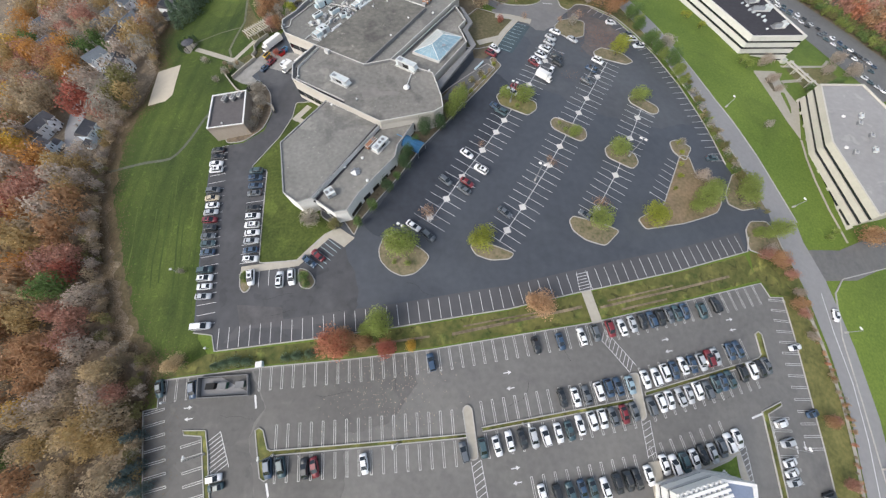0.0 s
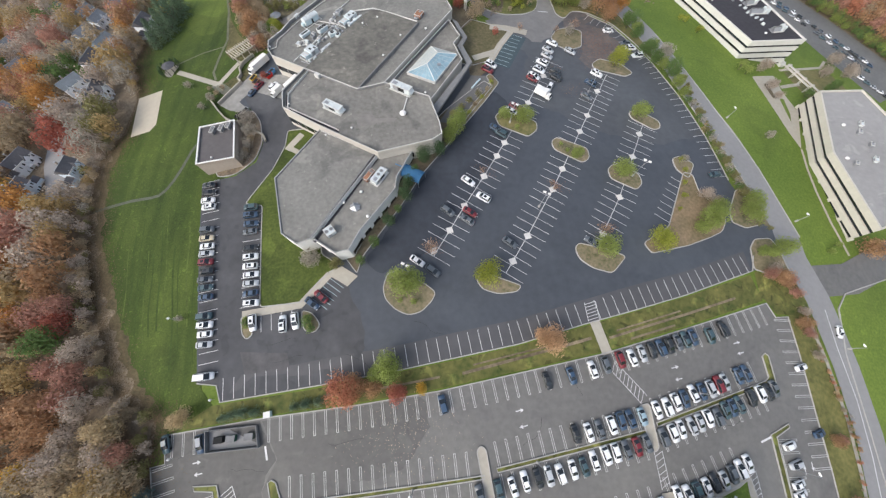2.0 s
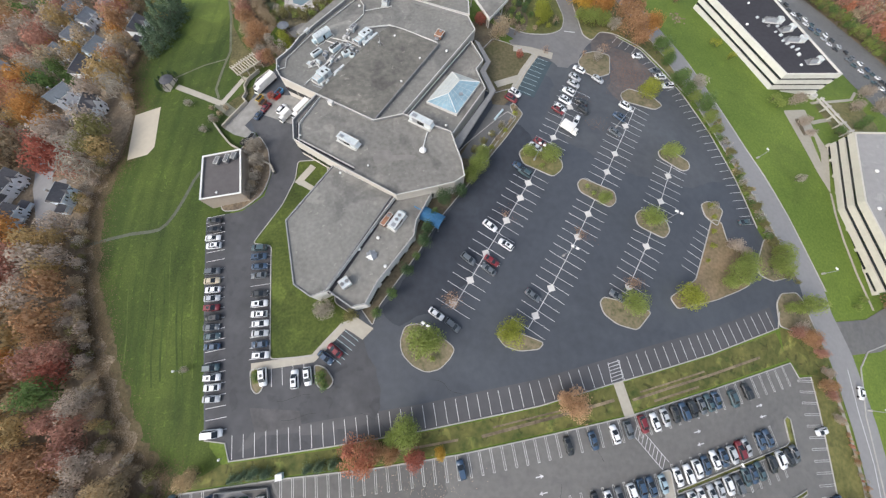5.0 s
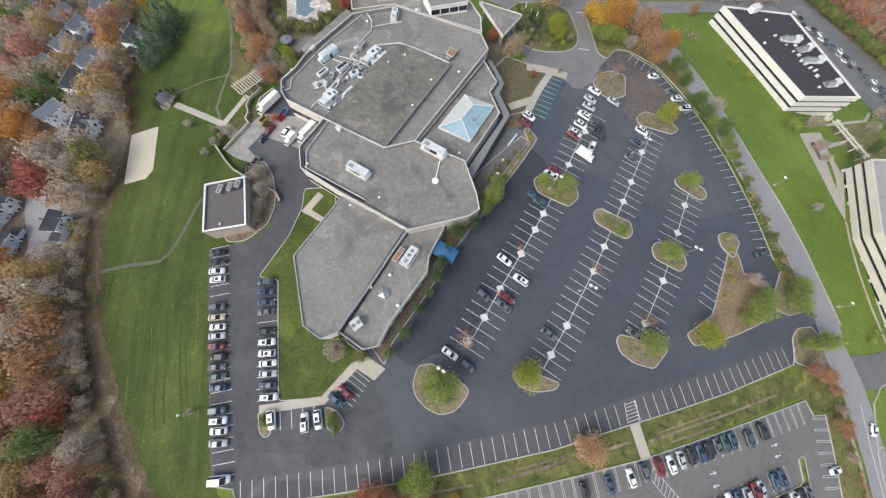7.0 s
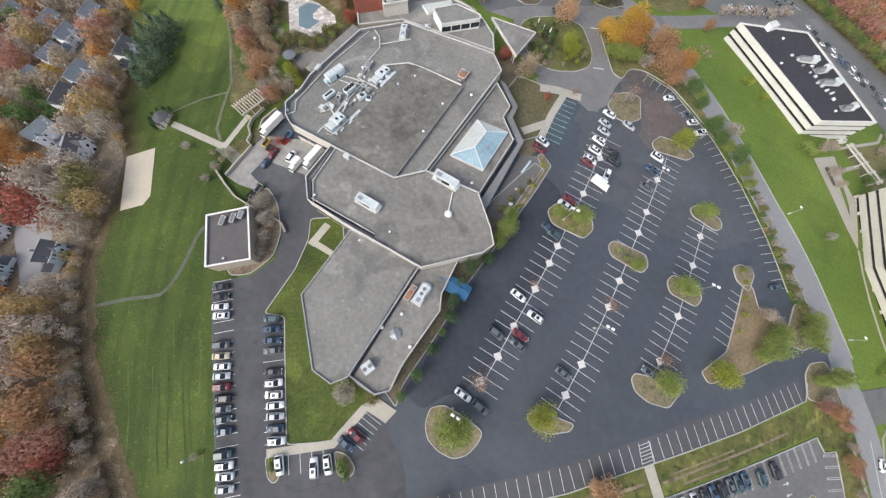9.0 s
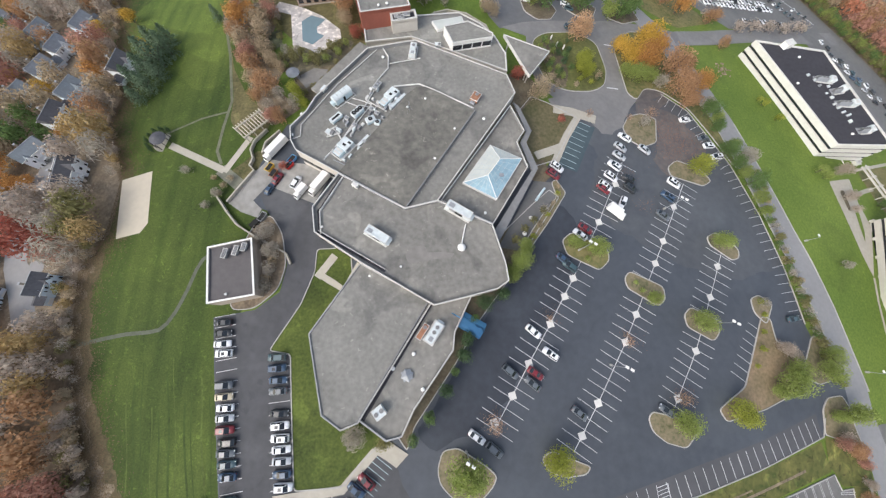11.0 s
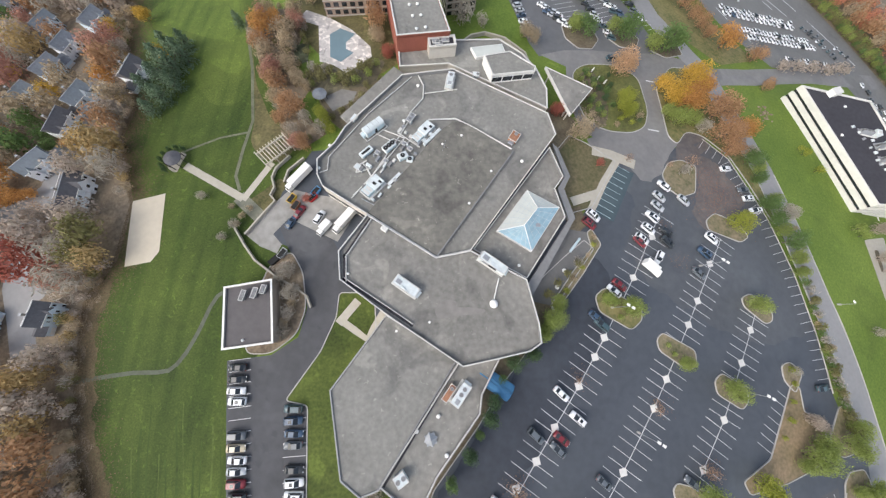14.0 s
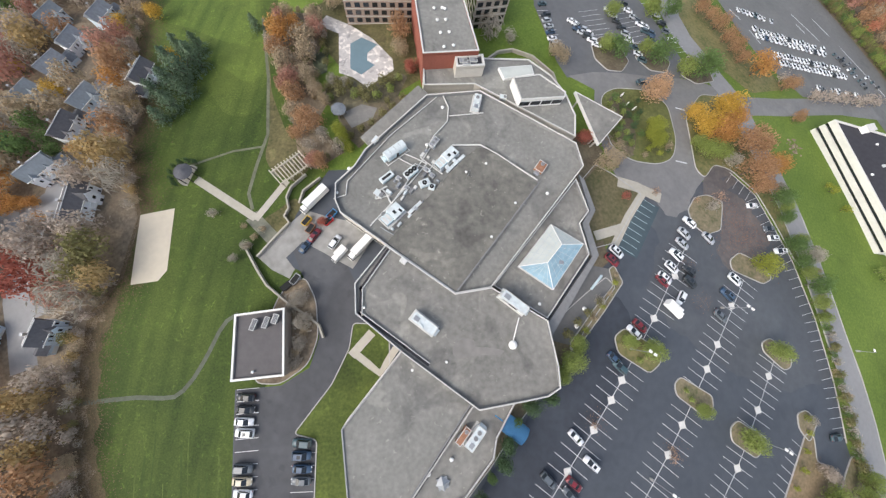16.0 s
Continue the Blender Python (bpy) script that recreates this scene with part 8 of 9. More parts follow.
trees("dark", BED, [(-9.9, 57.0, 2.1), (-10.8, 53.6, 2.3), (-15.0, 46.0, 2.0), (-5.5, 65.3, 2.4), (-0.8, 67.2, 2.3)], lift=0.25, tall=1.6)
trees("deep", BED, [(-18.7, 40.4, 1.8), (-22.2, 35.8, 1.6), (-8.2, 61.4, 1.5), (-12.8, 49.8, 1.3)], lift=0.25, tall=1.6)
trees("green", BED, [(4.4, 75.4, 3.4), (2.0, 72.2, 2.6), (6.0, 79.4, 2.6)], lift=0.25, tall=1.2)
trees("olive", BED, [(4.0, 81.6, 1.6), (6.6, 84.6, 1.5), (9.3, 87.2, 1.4), (12.2, 90.0, 1.3)], "shrub", lift=0.25)
trees("lime", BED, [(5.9, 78.8, 1.1), (8.9, 82.7, 1.1), (13.5, 89.0, 1.0), (17.1, 95.4, 1.0)], "shrub")
trees("brown", BED, [(7.5, 80.8, 1.1), (11.0, 86.0, 1.1), (15.4, 92.3, 1.0), (17.5, 97.5, 0.9)], "shrub")
trees("grey", BED, [(12.5, 90.3, 1.6)], lift=0.25)
trees("olive", "on the lawn by the building", [(-28.7, 35.4, 2.2)], lift=0.2)
trees("grey", "on the lawn by the building", [(-35.3, 37.1, 2.9)], lift=0.2)
trees("deep", ISL, [(-35.0, 21.4, 1.8), (-34.2, 19.6, 1.3), (-50.7, 22.0, 1.2)], "shrub", lift=0.25)
HEDGE = "in the roadside hedge"
trees("deep", HEDGE, [(73.0, 127.0, 3.6), (74.4, 121.6, 2.8), (76.4, 112.6, 3.4), (80.9, 101.6, 3.6), (78.0, 108.0, 2.8)], lift=0.2)
trees("green", HEDGE, [(75.6, 124.6, 2.6), (78.6, 115.0, 2.4), (79.4, 105.0, 2.6), (81.8, 96.6, 2.6), (82.8, 92.2, 2.2)], lift=0.2)
trees("grey", HEDGE, [(81.4, 110.4, 3.2), (74.0, 130.8, 2.4)])
trees("deep", HEDGE, [(84.2, 89.6, 1.5), (85.2, 82.4, 1.3), (86.2, 75.4, 1.4), (87.6, 66.8, 1.3), (88.6, 61.4, 1.4), (89.4, 56.2, 1.5)], "shrub")
trees("grey", HEDGE, [(85.1, 87.7, 1.7), (85.6, 80.8, 1.7), (86.4, 73.6, 1.7), (87.2, 68.2, 1.6), (88.4, 62.6, 1.8), (89.3, 57.7, 1.7)], "shrub")
trees("olive", HEDGE, [(85.4, 84.3, 1.7), (86.0, 77.1, 1.7), (86.8, 70.9, 1.6), (87.8, 65.4, 1.6), (88.8, 60.1, 1.8), (89.6, 54.5, 2.1), (90.2, 50.0, 2.2)], "shrub")
GRV = "in the entrance grove"
trees("yellow", GRV, [(56.2, 154.6, 5.2), (46.6, 151.5, 3.6), (48.6, 147.6, 4.6)])
trees("orange", GRV, [(53.2, 145.4, 5.4), (59.8, 152.6, 4.3), (71.9, 137.9, 4.5)])
trees("rust", GRV, [(64.1, 143.2, 5.9), (63.0, 134.2, 5.4), (65.2, 129.9, 3.7)])
trees("green", GRV, [(49.5, 138.8, 3.8), (46.3, 141.0, 2.8), (54.6, 139.4, 3.0)])
trees("grey", GRV, [(58.0, 137.4, 2.6), (48.3, 120.8, 2.1)])
ENT = "by the entrance drive"
trees("peach", ENT, [(31.8, 155.3, 4.9)])
trees("brown", ENT, [(14.9, 128.7, 4.1), (0.9, 165.8, 3.1), (3.5, 164.1, 2.8)])
trees("sparse", ENT, [(30.4, 122.5, 1.7), (50.8, 123.7, 2.3), (44.0, 122.3, 1.3)])
trees("lime", ENT, [(30.6, 142.0, 1.5), (33.4, 146.6, 1.6), (35.2, 142.1, 1.4), (31.6, 137.9, 1.3), (34.9, 145.7, 1.2)], "shrub")
trees("red", ENT, [(9.1, 135.6, 2.7)])
trees("lime", ENT, [(31.7, 143.1, 3.2), (32.6, 139.4, 2.6)])
trees("lime", ENT, [(31.4, 146.0, 1.7), (33.0, 143.3, 1.9), (30.4, 140.8, 1.7), (33.0, 139.4, 1.5), (29.9, 136.5, 1.2), (33.5, 135.6, 1.2)], "shrub")
trees("green", ENT, [(20.7, 151.5, 1.4), (18.4, 150.0, 1.2), (22.3, 147.7, 1.4), (21.6, 143.5, 1.4), (23.2, 140.8, 1.2), (24.3, 137.2, 1.3), (20.1, 139.3, 1.2)], "shrub")
trees("brown", ENT, [(18.5, 146.9, 1.5), (19.8, 144.1, 1.5), (20.5, 136.5, 1.5), (36.4, 138.1, 1.5), (28.4, 134.1, 1.2), (22.0, 133.0, 1.1)], "shrub")
trees("red", "on the entrance lawn", [(21.2, 120.1, 1.6)], "shrub")
trees("dark", ENT, [(24.1, 147.0, 1.4), (25.6, 143.3, 1.5), (28.1, 148.9, 1.4), (23.8, 139.0, 1.3), (36.3, 137.5, 1.2), (28.2, 153.2, 1.1)], "shrub")
trees("deep", ENT, [(20.0, 152.6, 1.6), (22.6, 149.8, 1.5), (20.4, 141.4, 1.5), (22.4, 138.0, 1.5), (26.2, 146.2, 1.6), (27.6, 141.0, 1.4), (19.0, 147.6, 1.4), (25.0, 150.8, 1.4)], "shrub")
FAR = "by the far car park"
trees("deep", FAR, [(51.7, 170.5, 5.4), (55.6, 173.6, 3.8), (36.4, 173.0, 5.0), (22.0, 171.0, 4.0), (45.8, 197.2, 3.6)])
trees("green", FAR, [(47.0, 170.0, 3.4), (18.0, 172.0, 3.6), (33.0, 174.6, 3.0), (21.9, 189.2, 3.1), (37.7, 194.3, 4.0)])
trees("orange", FAR, [(78.2, 178.3, 5.0)])
trees("rust", FAR, [(61.3, 204.6, 3.4), (66.9, 197.5, 3.5), (69.1, 191.7, 3.3), (71.6, 187.5, 3.3), (73.6, 183.2, 2.8), (65.0, 202.3, 3.0), (92.9, 176.2, 3.5), (92.9, 161.9, 2.6)])
trees("dusk", FAR, [(106.9, 175.7, 3.4), (115.7, 177.7, 3.5), (124.9, 179.8, 3.6), (134.2, 181.6, 3.6), (144.4, 185.2, 3.7), (92.5, 179.7, 2.9)], "shrub", 0.7)
LWN = "by the north lawn"
trees("pine", LWN, [(-101.6, 146.2, 3.9), (-102.6, 141.4, 4.1), (-106.4, 149.0, 3.6), (-105.4, 137.4, 3.9), (-101.6, 135.6, 3.0), (-103.6, 131.2, 3.4), (-105.6, 127.2, 2.8), (-106.8, 143.6, 4.0), (-109.2, 134.6, 3.2), (-89.4, 161.4, 2.4), (-103.0, 151.6, 3.0)], tall=1.15)
trees("yellow", LWN, [(-106.4, 145.0, 2.2)], tall=1.9)
trees("orange", LWN, [(-80.5, 157.6, 4.4), (-77.4, 160.8, 3.2)])
trees("rust", LWN, [(-66.4, 129.4, 4.2), (-61.4, 118.4, 2.6), (-72.0, 137.4, 3.6), (-80.4, 151.6, 3.4)])
trees("plum", LWN, [(-63.2, 119.4, 2.2), (-74.6, 142.6, 3.4), (-70.6, 161.0, 3.4)])
trees("brown", LWN, [(-77.2, 147.4, 4.0), (-71.6, 151.6, 3.6), (-74.0, 156.8, 3.8), (-69.6, 144.6, 3.2), (-66.9, 139.6, 2.8), (-72.6, 166.2, 3.4), (-80.6, 166.0, 3.2)])
trees("lime", LWN, [(-56.9, 125.6, 2.6), (-58.4, 128.0, 2.4), (-55.4, 123.4, 1.8)])
trees("olive", "round the garden court", [(-71.8, 150.0, 1.5), (-70.8, 146.8, 1.4), (-66.2, 150.6, 1.4), (-67.0, 154.0, 1.4), (-68.6, 157.0, 1.5), (-67.6, 145.4, 1.4), (-72.0, 154.8, 1.5)], "shrub")
POOLSIDE = "beside the pool deck"
trees("rust", POOLSIDE, [(-46.6, 163.6, 4.2)])
trees("brown", POOLSIDE, [(-45.8, 158.0, 2.8)])
trees("brown", POOLSIDE, [(-68.6, 172.6, 3.3), (-41.6, 174.6, 2.6)])
trees("red", POOLSIDE, [(-42.4, 151.3, 2.4), (-39.4, 153.1, 2.0)])
trees("olive", POOLSIDE, [(-64.0, 140.9, 2.0), (-60.6, 140.2, 2.2), (-58.2, 143.2, 1.8), (-54.7, 141.1, 2.2), (-51.9, 142.6, 2.0), (-49.2, 145.0, 2.2), (-61.4, 143.5, 1.8), (-52.8, 139.2, 1.6), (-47.3, 146.6, 1.8)], "shrub")
trees("green", POOLSIDE, [(-56.4, 140.2, 1.8), (-50.4, 140.6, 1.7), (-47.0, 143.4, 1.8), (-62.8, 138.6, 1.4), (-45.2, 147.6, 1.5)], "shrub")
trees("olive", "in the garden behind the building", [(-53.0, 129.6, 1.4), (-50.4, 132.0, 1.4), (-48.0, 135.0, 1.5), (-45.6, 137.6, 1.5), (-47.4, 139.6, 1.3), (-43.2, 141.4, 1.4), (-55.2, 127.4, 1.3)], "shrub")
trees("grey", POOLSIDE, [(-59.4, 143.8, 1.8), (-63.6, 144.6, 1.8)])
trees("grey", POOLSIDE, [(-19.6, 169.4, 4.1), (-23.3, 174.6, 3.5), (-13.4, 168.4, 2.4)])
BNK = "on the grass bank"
trees("coral", BNK, [(-25.2, 5.6, 4.1)])
trees("rust", BNK, [(-22.7, 6.6, 3.4), (-18.7, 5.6, 2.6)])
trees("green", BNK, [(-14.8, 10.3, 4.2), (-17.6, 8.8, 2.6)])
trees("red", BNK, [(-13.0, 4.7, 2.9), (-27.7, 6.7, 2.1)])
trees("yellow", BNK, [(-7.6, 5.3, 1.8)])
trees("peach", BNK, [(23.7, 14.3, 3.8), (21.7, 15.6, 2.2)])
trees("tan", BNK, [(-62.0, 1.8, 2.8), (-64.4, 0.8, 2.0)])
trees("pine", BNK, [(-51.3, 1.4, 1.7), (-48.7, 1.9, 1.9), (-46.0, 1.8, 1.6), (-53.5, 0.8, 1.4), (-36.9, 2.6, 1.5), (-34.3, 3.0, 1.7), (-31.3, 3.5, 1.6)])
RDS = "beside the access road"
trees("green", RDS, [(94.0, 36.2, 3.7)], lift=0.25)
trees("rust", RDS, [(90.8, 28.5, 2.6), (93.2, 16.2, 2.2), (91.9, -11.5, 1.7), (92.6, 26.4, 1.9)])
trees("rust", RDS, [(125.6, 36.0, 3.8)])
trees("plum", RDS, [(88.2, 29.4, 2.0), (92.6, 27.4, 2.2), (94.4, 24.2, 1.8), (94.0, 13.6, 1.8), (92.8, -11.0, 1.7), (92.4, -24.2, 1.8)])
trees("dusk", RDS, [(90.2, 30.6, 2.0), (95.2, 19.0, 1.6), (94.8, 8.0, 1.4)])
trees("lime", "on the office lawn", [(101.0, 135.6, 1.7), (104.6, 129.4, 1.7), (99.8, 137.2, 1.3)], "shrub")
trees("grey", "on the office lawn", [(109.4, 76.5, 1.8)])
trees("dusk", "on the plaza", [(124.4, 110.4, 2.8), (122.6, 100.4, 2.4), (124.0, 96.0, 1.6)])
trees("dusk", "between the office blocks", [(165.6, 120.6, 3.2), (170.0, 114.4, 3.4), (156.0, 112.6, 2.6)])
trees("deep", "between the office blocks", [(139.6, 99.0, 1.9), (152.0, 103.4, 2.2), (158.4, 106.6, 2.2)])
trees("green", "on the office lawn", [(114.2, 109.4, 2.2), (116.4, 107.4, 2.0), (113.4, 36.0, 1.3), (116.9, 38.1, 1.2)], "shrub")
trees("grey", "by the small building", [(-60.0, 84.0, 2.5), (-58.0, 79.0, 2.4), (-58.1, 74.1, 2.1), (-59.0, 70.3, 2.1), (-61.5, 81.5, 1.8)])
trees("brown", "by the small building", [(-58.8, 72.0, 1.5), (-57.7, 76.7, 1.5), (-60.0, 68.2, 1.2)], "shrub")
trees("grey", "on the mown field", [(-68.3, 23.8, 1.1), (-85.1, 102.2, 1.5), (-75.1, 95.1, 1.6), (-77.6, 91.6, 1.3)])
trees("red", "by the service yard", [(-58.3, 102.7, 1.4)])
trees("brown", "by the service yard", [(-73.8, 97.3, 1.2), (-74.7, 95.1, 1.1), (-72.3, 99.5, 1.1), (-76.9, 99.8, 1.0)], "shrub")

# West woods: nearer trees one by one, the deep woods as one mass.
rng = random.Random(11)
wood_pts = []
street_pts = dense(STREET, 4.0)
for _ in range(16000):
    x, y = rng.uniform(-250, -62), rng.uniform(-80, 260)
    if x < -118 - 0.45 * (y + 20) or not inside((x, y), WOOD_WEST) or near_line((x, y), WOOD_WEST) < (3.4 if y < 82 else 1.6):
        continue
    if inside((x, y), inset(SAND, -3.4)) or any(inside((x, y), inset(ccw(d), -2.0)) for d in DRIVES):
        continue
    if any(math.dist((x, y), h) < 6.6 or (0 < x - h[0] < 10.5 and abs(y - h[1]) < 5.0) for h in spots) or any(math.dist((x, y), q) < 5.0 for q in street_pts):
        continue
    if any(abs(x - q[0]) < 3.8 and abs(y - q[1]) < 3.8 for q in wood_pts):
        continue
    wood_pts.append((x, y))
wood_pts.sort(key=lambda p: -p[0])
# stands of one colour: (x, y, reach, kinds)
STANDS = [
    (-107, 96, 13, ("ochre", "ochre", "olive", "brown", "yellow", "dusk")), (-107, 117, 10, ("ochre", "dusk", "grey", "brown", "orange")), (-119, 79, 8, ("red", "plum", "red")),
    (-108, 70, 10, ("dusk", "dusk", "grey", "brown")), (-107, 55, 12, ("dusk", "brown", "ochre", "dusk", "grey")), (-112, 40, 11, ("orange", "ochre", "rust", "brown", "orange")),
    (-100, 27, 8, ("red", "plum", "red", "plum")), (-88, 16, 11, ("dusk", "dusk", "grey", "plum")), (-97, 5, 10, ("brown", "ochre", "rust", "brown")), (-84, -4, 7, ("dusk", "brown", "tan")),
    (-82, -22, 16, ("brown", "ochre", "brown", "rust", "tan")), (-118, 140, 10, ("rust", "rust", "orange", "brown")), (-123, 154, 12, ("rust", "orange", "rust", "plum")), (-117, 124, 7, ("dusk", "rust", "dusk")),
    (-117, 112, 7, ("rust", "ochre", "dusk")), (-134, 100, 9, ("orange", "rust")), (-137, 118, 8, ("deep", "dark", "deep", "dusk")), (-150, 112, 10, ("red", "rust", "plum", "orange")),
    (-120, 55, 10, ("brown", "dusk", "plum", "orange")), (-128, 40, 14, ("red", "orange", "rust", "plum")), (-120, 15, 16, ("brown", "rust", "orange", "ochre")), (-160, 145, 18, ("dusk", "grey", "dusk", "plum", "ochre")), (-150, 175, 16, ("dusk", "grey", "rust")),
]


def wood_kind(x, y):
    near = [k for a, b, r, k in STANDS if math.dist((x, y), (a, b)) < r * rng.uniform(0.75, 1.15)]
    if near:
        return rng.choice(near[0])
    v = noise.noise(Vector((x / 22, y / 22, 3.0))) + rng.uniform(-0.3, 0.3)
    if v > 0.35:
        return rng.choice(("orange", "ochre", "rust", "yellow"))
    if v > -0.1:
        return rng.choice(("rust", "brown", "brown", "dusk", "plum", "ochre"))
    return rng.choice(("dusk", "grey", "brown", "dusk", "tan", "deep"))


NEAR_WOODS = 70
for x, y in wood_pts[:NEAR_WOODS]:
    tree(x, y, rng.uniform(3.0, 4.6), wood_kind(x, y), "in the west woods", tall=1.15)
trees("yellow", "in the west woods", [(-97.4, -9.0, 3.6), (-138.0, 133.4, 3.4), (-129.4, 158.2, 2.8), (-120.3, 163.2, 2.8), (-155.0, 141.0, 2.6)])
trees("orange", "in the west woods", [(-130.8, 101.0, 2.0), (-127.6, 97.0, 1.8), (-134.0, 100.4, 2.6), (-136.6, 98.8, 2.2), (-126.6, 116.6, 1.7)])
trees("deep", "in the west woods", [(-130.6, 115.2, 2.4), (-134.0, 118.6, 2.6)])
trees("tan", "in the west woods", [(-77.8, -0.6, 3.8), (-78.7, -4.2, 3.0)], tall=1.2)
trees("spruce", "in the west woods", [(-68.8, -13.7, 2.2), (-68.1, -21.6, 2.6), (-66.8, -19.5, 2.1), (-64.4, -23.5, 2.1)])
bm = bmesh.new()
fringe = random.Random(17)
for x, y in dense(WOOD_WEST[:-4], 0.35):
    for _ in range(56):
        d = abs(fringe.gauss(0, 3.4)) - 1.0
        a, t = fringe.uniform(-0.5, 0.5), fringe.uniform(0, 6.28)
        px_, py_ = x + d * math.cos(a), y + d * math.sin(a) + fringe.uniform(-0.6, 0.6)
        if inside((px_, py_), SAND):
            continue
        q = fringe.uniform(0.08, 0.19)
        z = ground(px_, py_) + 0.085
        bm.faces.new([bm.verts.new((px_ + q * math.cos(t + k * 2.1), py_ + q * math.sin(t + k * 2.1), z + 0.03 * (k == 1))) for k in range(3)])
tagged(mesh_ob("fallen_leaves", bm, mat("woodland_leaf", (0.125, 0.09, 0.048), per="island", spread=0.35)), "brown fallen leaves drifted from the woods over the grass", "leaves", "", "stuff")


def mass(name, pts, label, detail=3):
    """Many trees as one mesh with one material slot per leaf colour."""
    keys = sorted({k for *_, k in pts})
    V, F, MI = [], [], []
    for n, (x, y, r, k) in enumerate(pts):
        me, _ = tree_meshes(k, n % 3, detail)
        co = np.empty(len(me.vertices) * 3)
        me.vertices.foreach_get("co", co)
        co = co.reshape(-1, 3)
        a = n * 1.3
        rot = np.array([[math.cos(a), -math.sin(a), 0], [math.sin(a), math.cos(a), 0], [0, 0, 1.25]]) * r
        base = sum(len(q) for q in V)
        V.append(co @ rot.T + (x, y, ground(x, y)))
        ix = np.empty(len(me.polygons) * 4, int)
        me.polygons.foreach_get("vertices", ix)
        F.append(ix.reshape(-1, 4) + base)
        MI += [keys.index(k)] * len(me.polygons)
    me = bpy.data.meshes.new(name)
    me.from_pydata(np.concatenate(V).tolist(), [], np.concatenate(F).tolist())
    for k in keys:
        me.materials.append(LEAF[k])
    me.polygons.foreach_set("material_index", MI)
    return tagged(new(name, me), label, "woods", "", "stuff")


edge = []
for x, y in dense(WOOD_WEST[:-4], 2.1):
    for k in range(2):
        if near_line((x, y), SAND) < 2.2:
            continue
        edge.append((x + rng.uniform(-3.0, 0.8), y + rng.uniform(-1.5, 1.5), rng.uniform(0.8, 1.9), rng.choice(("brown", "dusk", "grey", "dusk", "ochre", "brown", "olive"))))
mass("wood_edge_brush", edge, "brown and rust brush along the edge of the woods")
hedge = []
for x, y in dense([(85.2, 107.3), (86.4, 89.0), (87.0, 82.0), (87.7, 74.7), (88.6, 69.2), (89.7, 63.6), (90.6, 58.5), (91.6, 50.8), (93.9, 43.5)], 0.9):
    hedge.append((x + rng.uniform(-1.6, 1.6), y + rng.uniform(-0.9, 0.9), rng.uniform(0.45, 1.0), rng.choice(("olive", "brown", "olive", "olive", "dusk", "tan", "green"))))
verge = []
for x, y in dense([(95.4, 23.8), (96.0, 19.1), (96.2, 13.2), (97.0, 6.8), (97.6, 0), (98.6, -7.4), (98.0, -14.5), (96.8, -21.4), (95.4, -28.0)], 0.7):
    if rng.random() < 0.75:
        verge.append((x + rng.uniform(-0.7, 0.7), y + rng.uniform(-0.7, 0.7), rng.uniform(0.3, 0.75), rng.choice(("rust", "brown", "coral", "rust", "tan", "grey"))))
mass("verge_brush", verge, "low rust coloured brush along the road verge")
mass("roadside_hedge", hedge, "mixed green and brown roadside hedge")
mass("deep_woods", [(x, y, rng.uniform(3.2, 5.2), wood_kind(x, y)) for x, y in wood_pts[NEAR_WOODS:]], "autumn woods of rust, orange and bare grey trees", 2)
nb = []
for _ in range(700):
    x, y = rng.uniform(min(p[0] for p in WOOD_NORTH), max(p[0] for p in WOOD_NORTH)), rng.uniform(min(p[1] for p in WOOD_NORTH), max(p[1] for p in WOOD_NORTH))
    if inside((x, y), WOOD_NORTH) and not any(math.dist((x, y), q) < 4.0 for q in nb) and len(nb) < 16:
        nb.append((x, y))
        tree(x, y, rng.uniform(1.8, 2.7), rng.choice(("brown", "rust", "dusk", "grey", "plum")), "by the north lawn", tall=1.2)
brush = []
for _ in range(900):
    x, y = rng.uniform(min(p[0] for p in WOOD_NORTH), max(p[0] for p in WOOD_NORTH)), rng.uniform(min(p[1] for p in WOOD_NORTH), max(p[1] for p in WOOD_NORTH))
    if inside((x, y), WOOD_NORTH) and len(brush) < 45 and not any(math.dist((x, y), q[:2]) < 2.0 for q in brush):
        brush.append((x, y, rng.uniform(0.7, 1.4), rng.choice(("brown", "dusk", "brown", "olive", "grey"))))
mass("belt_brush", brush, "brown brush under the trees by the north lawn")
EAST_WOOD = EAST_EDGE + [(330, 122), (330, 420), (112, 420)]
structure("woodland_floor_east", drape([p for p in EAST_WOOD], 0.06), M_LITTER, "brown leaf litter under the east woods", "ground")
pts = []
for _ in range(9000):
    x, y = rng.uniform(100, 300), rng.uniform(100, 400)
    if inside((x, y), EAST_WOOD) and near_line((x, y), EAST_WOOD) > 0.6 and near_line((x, y), EAST_WOOD) < 36 and not any(abs(x - q[0]) < 3.6 and abs(y - q[1]) < 3.6 for q in pts):
        edge = near_line((x, y), EAST_WOOD) < 9
        if edge:
            continue
        pts.append((x, y, rng.uniform(2.8, 4.2), rng.choice(("rust", "coral", "plum", "brown", "rust"))))
east_hedge = []
line = dense(EAST_EDGE, 2.2)
for a, b in zip(line, line[1:]):
    d = Vector((b[0] - a[0], b[1] - a[1])).normalized()
    out = Vector((-d.y, d.x)) if d.x > 0 and d.y < 0 else Vector((d.y, -d.x))
    for k in range(5):
        p = Vector(a) + out * (0.6 + 1.9 * k + rng.uniform(-0.6, 0.6)) + d * rng.uniform(-1, 1)
        east_hedge.append((p.x, p.y, rng.uniform(1.2, 1.9), rng.choice(("olive", "green", "deep", "olive", "green", "deep"))))
